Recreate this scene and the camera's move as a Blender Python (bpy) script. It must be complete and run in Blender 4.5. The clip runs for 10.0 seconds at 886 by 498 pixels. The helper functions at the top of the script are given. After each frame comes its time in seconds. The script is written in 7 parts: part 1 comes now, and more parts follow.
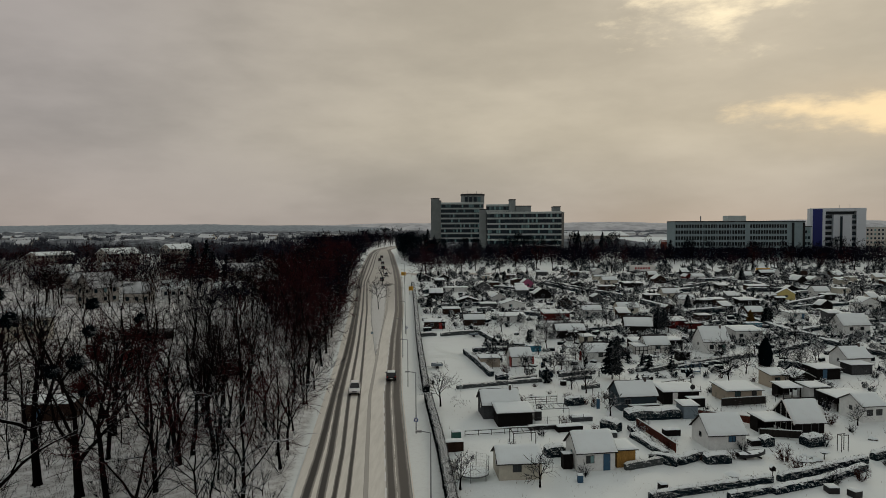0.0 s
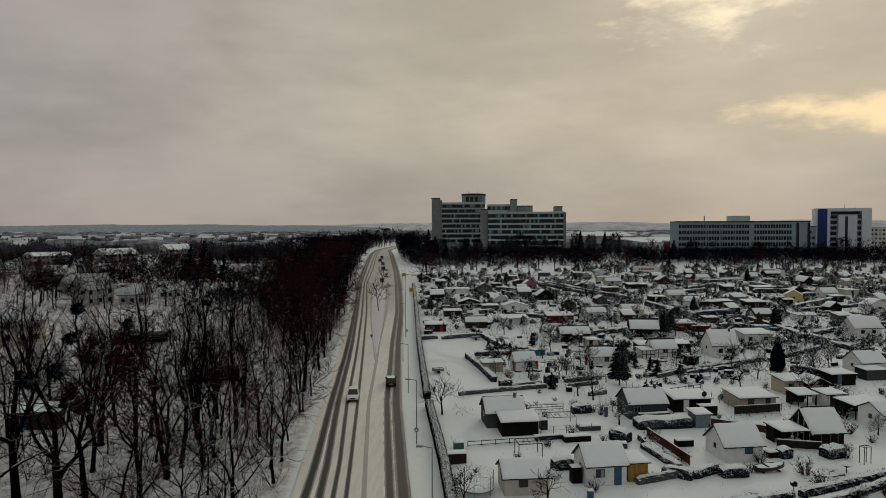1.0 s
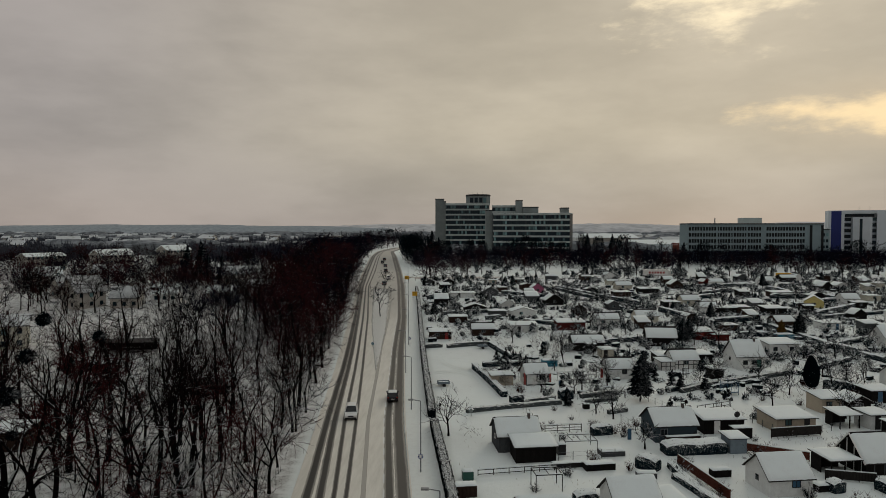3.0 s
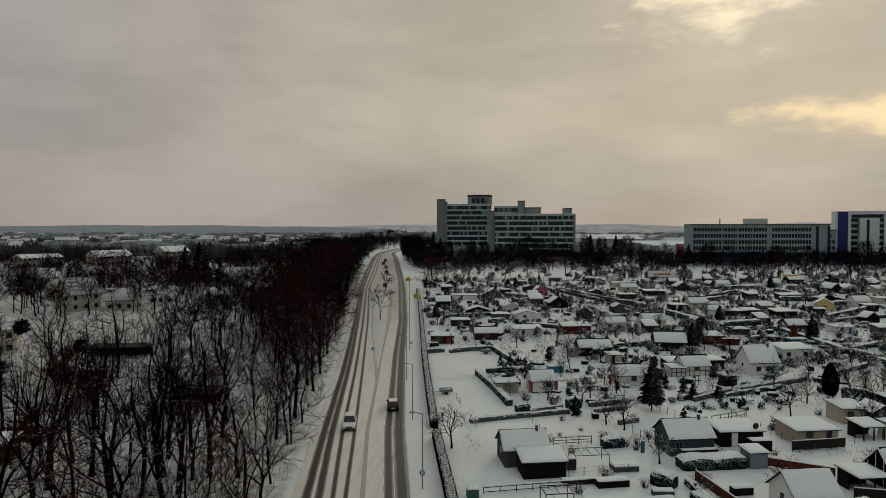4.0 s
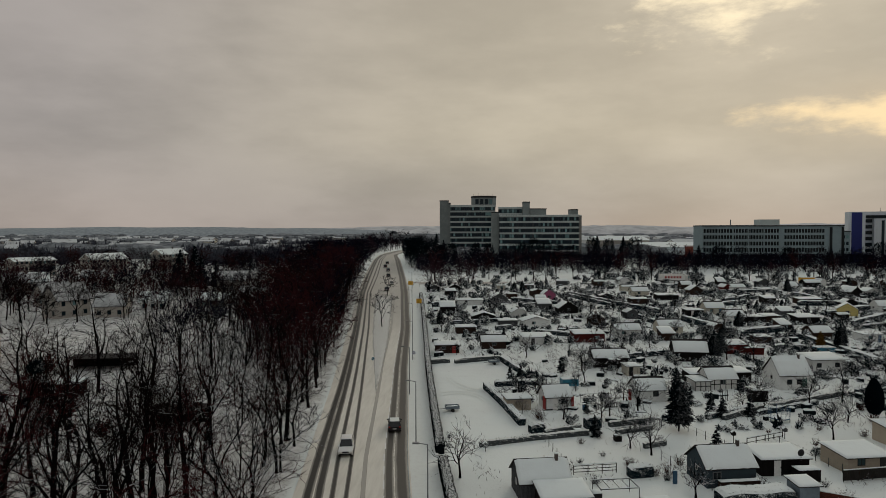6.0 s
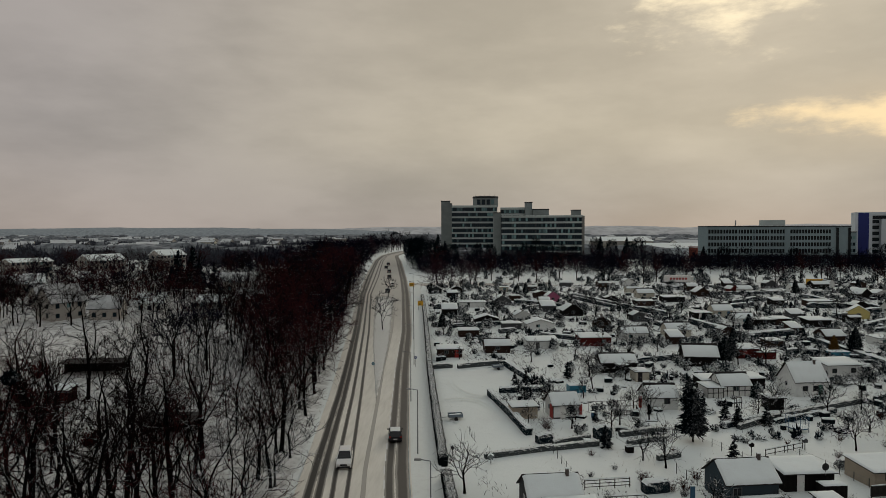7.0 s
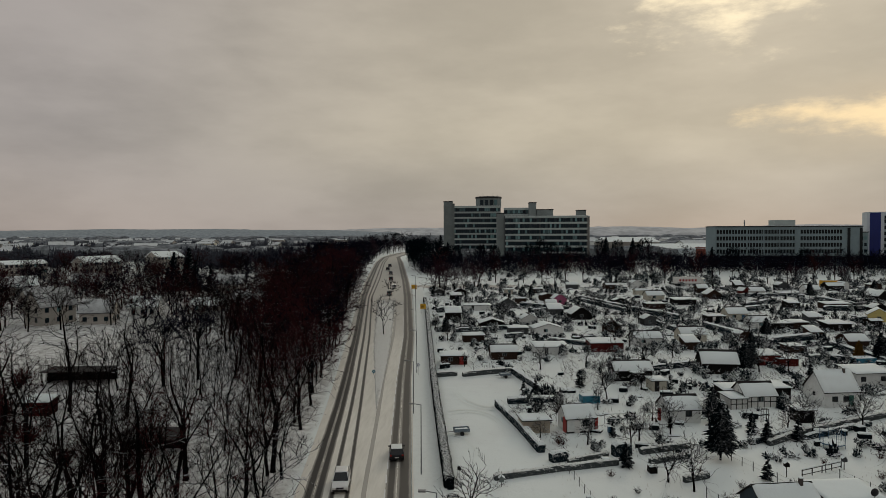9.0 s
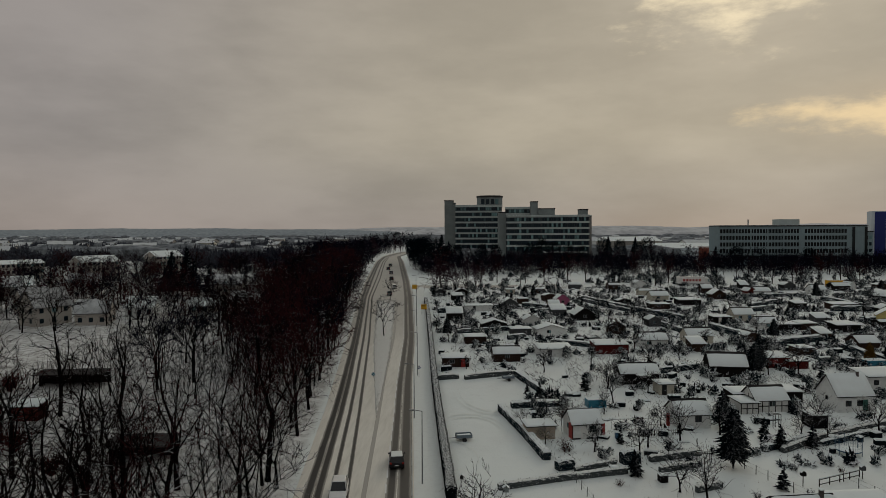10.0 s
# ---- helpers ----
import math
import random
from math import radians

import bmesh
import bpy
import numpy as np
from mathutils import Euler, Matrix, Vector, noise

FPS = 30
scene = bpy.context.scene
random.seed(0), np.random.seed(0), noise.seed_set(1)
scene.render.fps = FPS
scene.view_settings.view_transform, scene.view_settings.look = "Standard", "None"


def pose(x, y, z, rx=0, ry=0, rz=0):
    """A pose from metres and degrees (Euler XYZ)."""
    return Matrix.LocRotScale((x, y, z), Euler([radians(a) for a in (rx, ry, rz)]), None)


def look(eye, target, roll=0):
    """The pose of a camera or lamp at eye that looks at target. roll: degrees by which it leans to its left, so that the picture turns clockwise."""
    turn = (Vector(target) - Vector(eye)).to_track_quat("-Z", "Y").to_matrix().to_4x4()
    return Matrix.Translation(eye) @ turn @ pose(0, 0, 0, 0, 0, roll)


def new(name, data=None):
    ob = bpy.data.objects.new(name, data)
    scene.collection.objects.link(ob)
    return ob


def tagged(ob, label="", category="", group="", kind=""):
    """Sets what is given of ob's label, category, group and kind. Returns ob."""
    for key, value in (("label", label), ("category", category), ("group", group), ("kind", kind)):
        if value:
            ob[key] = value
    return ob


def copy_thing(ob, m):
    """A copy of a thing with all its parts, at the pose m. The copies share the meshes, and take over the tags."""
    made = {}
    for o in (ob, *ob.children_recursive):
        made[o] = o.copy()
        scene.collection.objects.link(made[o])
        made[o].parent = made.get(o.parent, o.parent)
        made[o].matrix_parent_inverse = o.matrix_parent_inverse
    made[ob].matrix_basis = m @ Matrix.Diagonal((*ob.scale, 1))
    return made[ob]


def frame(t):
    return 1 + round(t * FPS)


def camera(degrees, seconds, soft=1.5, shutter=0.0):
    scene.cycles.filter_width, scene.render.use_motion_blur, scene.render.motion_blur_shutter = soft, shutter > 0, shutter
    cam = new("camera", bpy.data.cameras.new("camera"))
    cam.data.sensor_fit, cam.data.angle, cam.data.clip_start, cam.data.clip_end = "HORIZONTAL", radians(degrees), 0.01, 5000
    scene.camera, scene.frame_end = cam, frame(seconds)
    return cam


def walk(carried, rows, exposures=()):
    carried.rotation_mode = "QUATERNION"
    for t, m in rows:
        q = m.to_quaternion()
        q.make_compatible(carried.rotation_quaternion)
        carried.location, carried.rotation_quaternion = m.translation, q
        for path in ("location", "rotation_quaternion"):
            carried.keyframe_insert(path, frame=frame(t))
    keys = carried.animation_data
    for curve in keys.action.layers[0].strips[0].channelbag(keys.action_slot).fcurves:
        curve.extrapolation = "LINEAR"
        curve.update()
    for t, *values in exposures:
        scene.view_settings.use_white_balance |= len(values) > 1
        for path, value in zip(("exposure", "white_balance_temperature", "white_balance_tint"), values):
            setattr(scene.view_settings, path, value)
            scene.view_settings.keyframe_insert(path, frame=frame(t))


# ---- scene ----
EXPO = 0.0
cam = camera(69.1, 10.0, soft=0.6)
PATH = [
    (0, (1.785, -1.992, 28.067), (1.751, 0.007, 28.002), -0.2),
    (0.5, (1.726, -0.128, 28.131), (1.691, 1.871, 28.065), -0.2),
    (1, (1.57, 1.891, 28.185), (1.534, 3.889, 28.12), -0.2),
    (1.5, (1.387, 4.023, 28.233), (1.35, 6.022, 28.167), -0.1),
    (2, (1.175, 6.227, 28.292), (1.136, 8.226, 28.228), -0.2),
    (2.5, (1.004, 8.421, 28.348), (0.962, 10.42, 28.285), -0.1),
    (4, (0.518, 15.079, 28.553), (0.469, 17.078, 28.493), -0.0),
    (4.5, (0.345, 17.336, 28.6), (0.293, 19.334, 28.541), -0.1),
    (5, (0.115, 19.677, 28.686), (0.062, 21.676, 28.63), -0.1),
    (5.5, (-0.052, 21.9, 28.762), (-0.107, 23.898, 28.706), -0.1),
    (7, (-0.606, 28.144, 28.852), (-0.666, 30.143, 28.798), -0.1),
    (7.5, (-0.766, 30.068, 28.873), (-0.829, 32.066, 28.821), -0.1),
    (8, (-0.911, 31.853, 28.87), (-0.975, 33.852, 28.819), -0.1),
    (8.5, (-1.087, 33.526, 28.822), (-1.152, 35.524, 28.77), -0.1),
    (9, (-1.231, 35.106, 28.771), (-1.297, 37.104, 28.72), -0.2),
    (9.5, (-1.331, 36.604, 28.752), (-1.4, 38.602, 28.7), -0.2),
    (10, (-1.477, 38.153, 28.759), (-1.545, 40.151, 28.706), -0.2),
]
walk(cam, [(t, look(eye, target, roll)) for t, eye, target, roll in PATH],
     exposures=[(0, EXPO), (9.6, EXPO), (10.0, EXPO - 0.3)])

# ---- world, sun ----
SUN_AZ, SUN_EL = radians(24), radians(20)
world = bpy.data.worlds.new("overcast_sky")
scene.world = world
world.use_nodes = True
wt = world.node_tree
wt.nodes.clear()


def wmath(op, a, b=None, c=None, clamp=False):
    n = wt.nodes.new("ShaderNodeMath")
    n.operation, n.use_clamp = op, clamp
    for i, v in enumerate((a, b, c)):
        if v is None:
            continue
        if isinstance(v, (int, float)):
            n.inputs[i].default_value = v
        else:
            wt.links.new(v, n.inputs[i])
    return n.outputs[0]


def wmix(fac, a, b):
    n = wt.nodes.new("ShaderNodeMix")
    n.data_type = "RGBA"
    for sock, v in ((n.inputs[0], fac), (n.inputs[6], a), (n.inputs[7], b)):
        if isinstance(v, tuple):
            sock.default_value = (*v, 1)
        elif isinstance(v, (int, float)):
            sock.default_value = v
        else:
            wt.links.new(v, sock)
    return n.outputs[2]


def wdot(vec):
    n = wt.nodes.new("ShaderNodeVectorMath")
    n.operation = "DOT_PRODUCT"
    wt.links.new(sky_dir, n.inputs[0])
    n.inputs[1].default_value = Vector(vec).normalized()
    return n.outputs["Value"]


def wramp(v, lo, hi):
    n = wt.nodes.new("ShaderNodeMapRange")
    n.interpolation_type = "SMOOTHSTEP"
    wt.links.new(v, n.inputs[0])
    n.inputs[1].default_value, n.inputs[2].default_value = lo, hi
    return n.outputs[0]


def wnoise(scale, stretch, detail, rough=0.55):
    m = wt.nodes.new("ShaderNodeMapping")
    wt.links.new(sky_dir, m.inputs[0])
    m.inputs["Scale"].default_value = stretch
    n = wt.nodes.new("ShaderNodeTexNoise")
    n.inputs["Scale"].default_value, n.inputs["Detail"].default_value, n.inputs["Roughness"].default_value = scale, detail, rough
    wt.links.new(m.outputs[0], n.inputs["Vector"])
    return n.outputs[0]


geo = wt.nodes.new("ShaderNodeTexCoord")
nrm = wt.nodes.new("ShaderNodeVectorMath")
nrm.operation = "NORMALIZE"
wt.links.new(geo.outputs["Generated"], nrm.inputs[0])
sky_dir = nrm.outputs[0]
sep = wt.nodes.new("ShaderNodeSeparateXYZ")
wt.links.new(sky_dir, sep.inputs[0])
up = sep.outputs[2]

nish = wt.nodes.new("ShaderNodeTexSky")
nish.sky_type, nish.sun_disc = "NISHITA", False
nish.sun_elevation, nish.sun_rotation = SUN_EL, SUN_AZ
nish_dim = wt.nodes.new("ShaderNodeVectorMath")
nish_dim.operation = "SCALE"
wt.links.new(nish.outputs[0], nish_dim.inputs[0])
nish_dim.inputs[3].default_value = 0.08

# cloud deck: greyer away from the sun, creamier towards it
warm = wramp(wdot((math.sin(SUN_AZ), math.cos(SUN_AZ), 0.12)), 0.52, 1.0)
deck = wmix(warm, (0.345, 0.312, 0.290), (0.49, 0.432, 0.332))
deck = wmix(wramp(up, 0.0, 0.16), wmix(warm, (0.36, 0.312, 0.285), (0.325, 0.298, 0.275)), deck)
deck = wmix(wramp(up, 0.35, 0.9), deck, (0.39, 0.41, 0.40))
soft = wnoise(2.8, (1.0, 1.0, 3.0), 5)
fine = wnoise(7.0, (1.0, 1.0, 2.6), 6, 0.6)
mottle = wmath("ADD", wmath("MULTIPLY", wramp(soft, 0.3, 0.7), 0.27), wmath("MULTIPLY", fine, 0.16))
shade = wmath("ADD", mottle, 0.77)
dk = wt.nodes.new("ShaderNodeVectorMath")
dk.operation = "SCALE"
wt.links.new(deck, dk.inputs[0])
wt.links.new(shade, dk.inputs[3])
clouds = dk.outputs[0]
# thin places in the deck near the hidden sun
ragged = wnoise(9.0, (1.0, 1.0, 2.8), 7, 0.62)
side = wmath("DIVIDE", sep.outputs[0], wmath("MAXIMUM", sep.outputs[1], 0.05))
high = wmath("DIVIDE", up, wmath("MAXIMUM", sep.outputs[1], 0.05))


def thin_place(u0, v0, wu, wv, tilt, rag, lo, hi):
    """A ragged thin place in the cloud, brightest at its middle."""
    du = wmath("SUBTRACT", side, u0)
    dv = wmath("SUBTRACT", wmath("SUBTRACT", high, v0), wmath("MULTIPLY", du, tilt))
    r2 = wmath("ADD", wmath("POWER", wmath("DIVIDE", du, wu), 2.0), wmath("POWER", wmath("DIVIDE", dv, wv), 2.0))
    f = wmath("ADD", wmath("SUBTRACT", 1.0, wmath("SQRT", r2)), wmath("MULTIPLY", wmath("SUBTRACT", ragged, 0.5), rag))
    return wmath("MULTIPLY", wramp(f, lo, hi), wramp(sep.outputs[1], 0.0, 0.2), clamp=True)


hole_a = thin_place(0.400, 0.385, 0.17, 0.110, 0.0, 2.6, 0.0, 0.9)
hole_b = thin_place(0.689, 0.178, 0.30, 0.036, 0.03, 1.7, 0.0, 0.65)
glow_b = thin_place(0.709, 0.183, 0.34, 0.10, 0.03, 0.5, 0.0, 1.1)
clouds = wmix(wmath("MULTIPLY", hole_a, 0.95), clouds, (1.02, 0.86, 0.58))
clouds = wmix(wmath("MULTIPLY", glow_b, 0.35), clouds, (0.75, 0.57, 0.36))
clouds = wmix(wmath("MULTIPLY", hole_b, 0.9), clouds, (1.0, 0.76, 0.43))
full = wmix(0.96, nish_dim.outputs[0], clouds)
bg = wt.nodes.new("ShaderNodeBackground")
wt.links.new(full, bg.inputs[0])
bg.inputs[1].default_value = 1.03
wo = wt.nodes.new("ShaderNodeOutputWorld")
wt.links.new(bg.outputs[0], wo.inputs[0])

sun_data = bpy.data.lights.new("sun", "SUN")
sun_data.energy, sun_data.angle, sun_data.color = 0.55, radians(14), (1.0, 0.88, 0.70)
sun = new("sun", sun_data)
sun.matrix_world = look((300, 600, 300), (300 - 100 * math.sin(SUN_AZ), 600 - 100 * math.cos(SUN_AZ), 300 - 100 * math.tan(SUN_EL)))

# ---- materials ----
MATS = {}


class Nodes:
    """Short hand for building one node material."""

    def __init__(self, name):
        self.mat = bpy.data.materials.new(name)
        self.mat.use_nodes = True
        self.t = self.mat.node_tree
        self.bsdf = self.t.nodes["Principled BSDF"]
        MATS[name] = self.mat
        self.coord = self.t.nodes.new("ShaderNodeTexCoord")
        self.geom = self.t.nodes.new("ShaderNodeNewGeometry")
        self.info = self.t.nodes.new("ShaderNodeObjectInfo")

    def put(self, v, sock):
        if isinstance(v, tuple):
            sock.default_value = (*v, 1) if len(v) == 3 else v
        elif isinstance(v, (int, float)):
            sock.default_value = v
        else:
            self.t.links.new(v, sock)

    def noise(self, scale, detail=4, rough=0.55, stretch=None, local=True):
        n = self.t.nodes.new("ShaderNodeTexNoise")
        n.inputs["Scale"].default_value, n.inputs["Detail"].default_value, n.inputs["Roughness"].default_value = scale, detail, rough
        vec = self.coord.outputs["Object"] if local else self.geom.outputs["Position"]
        if stretch:
            m = self.t.nodes.new("ShaderNodeMapping")
            m.inputs["Scale"].default_value = stretch
            self.t.links.new(vec, m.inputs[0])
            vec = m.outputs[0]
        self.t.links.new(vec, n.inputs["Vector"])
        return n.outputs[0]

    def ramp(self, v, lo, hi, a=0.0, b=1.0):
        n = self.t.nodes.new("ShaderNodeMapRange")
        n.interpolation_type = "SMOOTHSTEP"
        for i, x in enumerate((v, lo, hi, a, b)):
            self.put(x, n.inputs[i])
        return n.outputs[0]

    def math(self, op, a, b=None, clamp=False):
        n = self.t.nodes.new("ShaderNodeMath")
        n.operation, n.use_clamp = op, clamp
        self.put(a, n.inputs[0])
        if b is not None:
            self.put(b, n.inputs[1])
        return n.outputs[0]

    def mix(self, f, a, b):
        n = self.t.nodes.new("ShaderNodeMix")
        n.data_type = "RGBA"
        self.put(f, n.inputs[0]), self.put(a, n.inputs[6]), self.put(b, n.inputs[7])
        return n.outputs[2]

    def split(self, v):
        n = self.t.nodes.new("ShaderNodeSeparateXYZ")
        self.t.links.new(v, n.inputs[0])
        return n.outputs

    def bump(self, h, strength=0.5, dist=0.05):
        n = self.t.nodes.new("ShaderNodeBump")
        n.inputs["Strength"].default_value, n.inputs["Distance"].default_value = strength, dist
        self.t.links.new(h, n.inputs["Height"])
        self.t.links.new(n.outputs[0], self.bsdf.inputs["Normal"])

    def done(self, color, rough=0.8, metal=0.0, spec=0.3):
        self.put(color, self.bsdf.inputs["Base Color"])
        self.put(rough, self.bsdf.inputs["Roughness"])
        self.put(metal, self.bsdf.inputs["Metallic"])
        self.bsdf.inputs["Specular IOR Level"].default_value = spec
        return self.mat


def tone(c, k):
    return tuple(min(1.0, x * k) for x in c)


def plain(name, c, rough=0.7, var=0.25, scale=3.0, metal=0.0, spec=0.3, stretch=None):
    n = Nodes(name)
    a = n.noise(scale, 5, 0.6, stretch)
    b = n.noise(scale * 7, 3, 0.6, stretch)
    f = n.math("ADD", n.math("MULTIPLY", a, 0.65), n.math("MULTIPLY", b, 0.35))
    f = n.math("ADD", f, n.math("MULTIPLY", n.math("SUBTRACT", n.info.outputs["Random"], 0.5), 0.3))
    n.bump(b, 0.3, 0.02)
    return n.done(n.mix(n.ramp(f, 0.3, 0.7), tone(c, 1 - var), tone(c, 1 + var)), rough, metal, spec)


def boards(name, c, vertical=True):
    """Weathered boarding about 0.14 m wide."""
    n = Nodes(name)
    w = n.t.nodes.new("ShaderNodeTexWave")
    w.bands_direction = "X" if vertical else "Z"
    w.inputs["Scale"].default_value, w.inputs["Distortion"].default_value = 2.2, 0.3
    n.t.links.new(n.coord.outputs["Object"], w.inputs["Vector"])
    grain = n.noise(4, 5, 0.6, (6, 6, 0.6) if vertical else (0.6, 0.6, 6))
    col = n.mix(n.ramp(grain, 0.3, 0.7), tone(c, 0.65), tone(c, 1.35))
    col = n.mix(n.ramp(w.outputs["Fac"], 0.0, 0.14, 1.0, 0.0), col, tone(c, 0.3))
    n.bump(w.outputs["Fac"], 0.5, 0.02)
    return n.done(col, 0.85, 0.0, 0.08)


def snow_mat(name, c=(0.80, 0.81, 0.84), dirt=(0.55, 0.54, 0.53), amount=0.35, big=0.6, local=True):
    n = Nodes(name)
    a = n.noise(big, 5, 0.6, None, local)
    b = n.noise(big * 9, 4, 0.65, None, local)
    f = n.math("MULTIPLY", n.ramp(a, 0.42, 0.72), n.ramp(b, 0.35, 0.7))
    n.bump(n.math("ADD", a, n.math("MULTIPLY", b, 0.3)), 0.35, 0.12)
    n.bsdf.inputs["Subsurface Weight"].default_value = 0.0
    return n.done(n.mix(n.math("MULTIPLY", f, amount), c, dirt), 0.75, 0.0, 0.15)


def snowed(name, c, snow=(0.78, 0.79, 0.82), lo=0.25, hi=0.75, scale=5.0, var=0.4, speck=0.25):
    """A dark thing with snow caught on what faces up."""
    n = Nodes(name)
    nz = n.split(n.geom.outputs["Normal"])[2]
    a = n.noise(scale, 4, 0.7, None, False)
    b = n.noise(scale * 4, 2, 0.6, None, False)
    base = n.mix(n.ramp(b, 0.3, 0.7), tone(c, 1 - var), tone(c, 1 + var))
    f = n.math("ADD", nz, n.math("MULTIPLY", n.math("SUBTRACT", a, 0.5), speck * 4))
    return n.done(n.mix(n.ramp(f, lo, hi), base, snow), 0.95, 0.0, 0.0)


snow_mat("snow_roof", (0.755, 0.82, 0.825), (0.60, 0.60, 0.60), 0.35, 0.8)
snow_mat("snow_heap", (0.74, 0.775, 0.755), (0.55, 0.54, 0.53), 0.5, 1.5)
for nm, c in (("white", (0.64, 0.66, 0.65)), ("cream", (0.46, 0.44, 0.37)), ("beige", (0.38, 0.33, 0.26)), ("pink", (0.36, 0.10, 0.19)),
              ("yellow", (0.50, 0.42, 0.16)), ("timber_white", (0.58, 0.59, 0.57)), ("timber", (0.42, 0.40, 0.36)), ("blue_grey", (0.030, 0.048, 0.060))):
    plain(nm, c, 0.85, 0.12, 1.4)
for nm, c in (("dark_wood", (0.009, 0.008, 0.0075)), ("brown_wood", (0.035, 0.021, 0.016)), ("grey_wood", (0.07, 0.075, 0.08)),
              ("red_wood", (0.085, 0.013, 0.011)), ("ochre", (0.34, 0.20, 0.06))):
    boards(nm, c)
boards("fence_red", (0.10, 0.032, 0.022), False)
plain("metal_blue", (0.16, 0.20, 0.235), 0.45, 0.15, 2.0, 0.5)
plain("paint_blue", (0.03, 0.09, 0.16), 0.5, 0.15)
plain("paint_red", (0.28, 0.02, 0.015), 0.5, 0.15)
plain("paint_green", (0.03, 0.11, 0.09), 0.5, 0.15)
plain("paint_dark", (0.010, 0.010, 0.011), 0.5, 0.2)
plain("paint_white", (0.72, 0.72, 0.70), 0.5, 0.08)
plain("brick_stack", (0.075, 0.062, 0.058), 0.9, 0.3, 8)
plain("roof_edge", (0.015, 0.013, 0.013), 0.8, 0.3)
plain("galvanised", (0.22, 0.23, 0.24), 0.45, 0.15, 3, 0.7)
plain("rubber", (0.012, 0.012, 0.013), 0.8, 0.2)
plain("car_white", (0.72, 0.72, 0.71), 0.3, 0.05, 1, 0.0, 0.5)
plain("car_dark", (0.014, 0.015, 0.018), 0.3, 0.1, 1, 0.3, 0.5)
plain("car_grey", (0.10, 0.11, 0.12), 0.3, 0.1, 1, 0.3, 0.5)
plain("sign_blue", (0.012, 0.05, 0.22), 0.4, 0.05)
plain("sign_yellow", (0.65, 0.36, 0.02), 0.4, 0.08)
plain("sign_teal", (0.02, 0.16, 0.24), 0.4, 0.05)
plain("concrete", (0.37, 0.42, 0.415), 0.9, 0.14, 0.25)
plain("concrete_dark", (0.165, 0.19, 0.19), 0.9, 0.18, 0.25)
plain("facade_dark", (0.022, 0.030, 0.037), 0.7, 0.2, 0.3)
plain("panel_pale", (0.225, 0.30, 0.325), 0.8, 0.10, 0.3)
plain("panel_white", (0.50, 0.55, 0.59), 0.7, 0.06, 0.3)
plain("panel_blue", (0.012, 0.022, 0.15), 0.5, 0.10, 0.3)
plain("hall_red", (0.16, 0.045, 0.03), 0.85, 0.2, 0.3)
plain("render_far", (0.36, 0.34, 0.31), 0.9, 0.2, 0.2)
plain("truck_white", (0.62, 0.62, 0.60), 0.5, 0.1, 1)
plain("straw", (0.20, 0.13, 0.06), 0.9, 0.4, 3)
plain("net_black", (0.02, 0.022, 0.025), 0.8, 0.2)
snowed("bark", (0.0035, 0.0032, 0.0032), (0.62, 0.65, 0.66), 0.58, 1.0, 3.0, 0.5, 0.20)
snowed("twig_brown", (0.008, 0.0045, 0.0045), (0.60, 0.62, 0.64), 0.85, 1.4, 3.0, 0.5, 0.22)
# distant trees paled grey-blue: aerial haze put into their base colour
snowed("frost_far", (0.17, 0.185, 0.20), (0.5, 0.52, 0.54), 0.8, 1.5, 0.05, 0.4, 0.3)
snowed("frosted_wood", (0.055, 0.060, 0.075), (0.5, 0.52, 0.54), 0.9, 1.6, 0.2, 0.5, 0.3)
snowed("twig_maroon", (0.036, 0.018, 0.025), (0.55, 0.56, 0.58), 0.95, 1.5, 3.0, 0.5, 0.2)
snowed("bark_red", (0.036, 0.010, 0.011), (0.55, 0.56, 0.58), 0.95, 1.5, 3.0, 0.5, 0.2)
snowed("bark_fruit", (0.004, 0.007, 0.009), (0.74, 0.75, 0.78), 0.45, 1.05, 3.0, 0.5, 0.25)
snowed("shrub", (0.005, 0.009, 0.012), (0.74, 0.75, 0.78), 0.25, 0.95, 4.0, 0.5, 0.3)
snowed("shrub_rust", (0.032, 0.012, 0.009), (0.72, 0.73, 0.76), 0.5, 1.1, 4.0, 0.5, 0.3)
snowed("shrub_wine", (0.045, 0.010, 0.010), (0.6, 0.6, 0.62), 0.9, 1.5, 3.0, 0.5, 0.3)
snowed("hedge_road", (0.004, 0.006, 0.007), (0.74, 0.77, 0.77), 0.80, 1.2, 6.5, 0.7, 0.62)
snowed("hedge_leaf", (0.005, 0.012, 0.017), (0.74, 0.79, 0.79), 0.10, 0.62, 8.5, 0.7, 0.62)
snowed("hedge_grey", (0.06, 0.07, 0.072), (0.72, 0.75, 0.73), 0.2, 0.6, 6.0, 0.6, 0.42)
snowed("conifer", (0.002, 0.005, 0.007), (0.60, 0.63, 0.65), 0.72, 1.4, 3.0, 0.5, 0.35)
snowed("conifer_amber", (0.09, 0.05, 0.012), (0.6, 0.6, 0.6), 0.9, 1.4, 3.0, 0.5, 0.3)
snowed("far_wood", (0.005, 0.005, 0.011), (0.55, 0.56, 0.58), 0.95, 1.7, 0.6, 0.4, 0.3)
snowed("clutter", (0.006, 0.010, 0.012), (0.78, 0.79, 0.82), 0.35, 0.7, 2.0, 0.6, 0.2)
boards("plank_fence", (0.025, 0.023, 0.021))
# ridge colours: haze painted in as grey-blue, and into the pale snowy fields
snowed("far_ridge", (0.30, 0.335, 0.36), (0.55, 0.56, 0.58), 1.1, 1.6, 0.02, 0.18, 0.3)
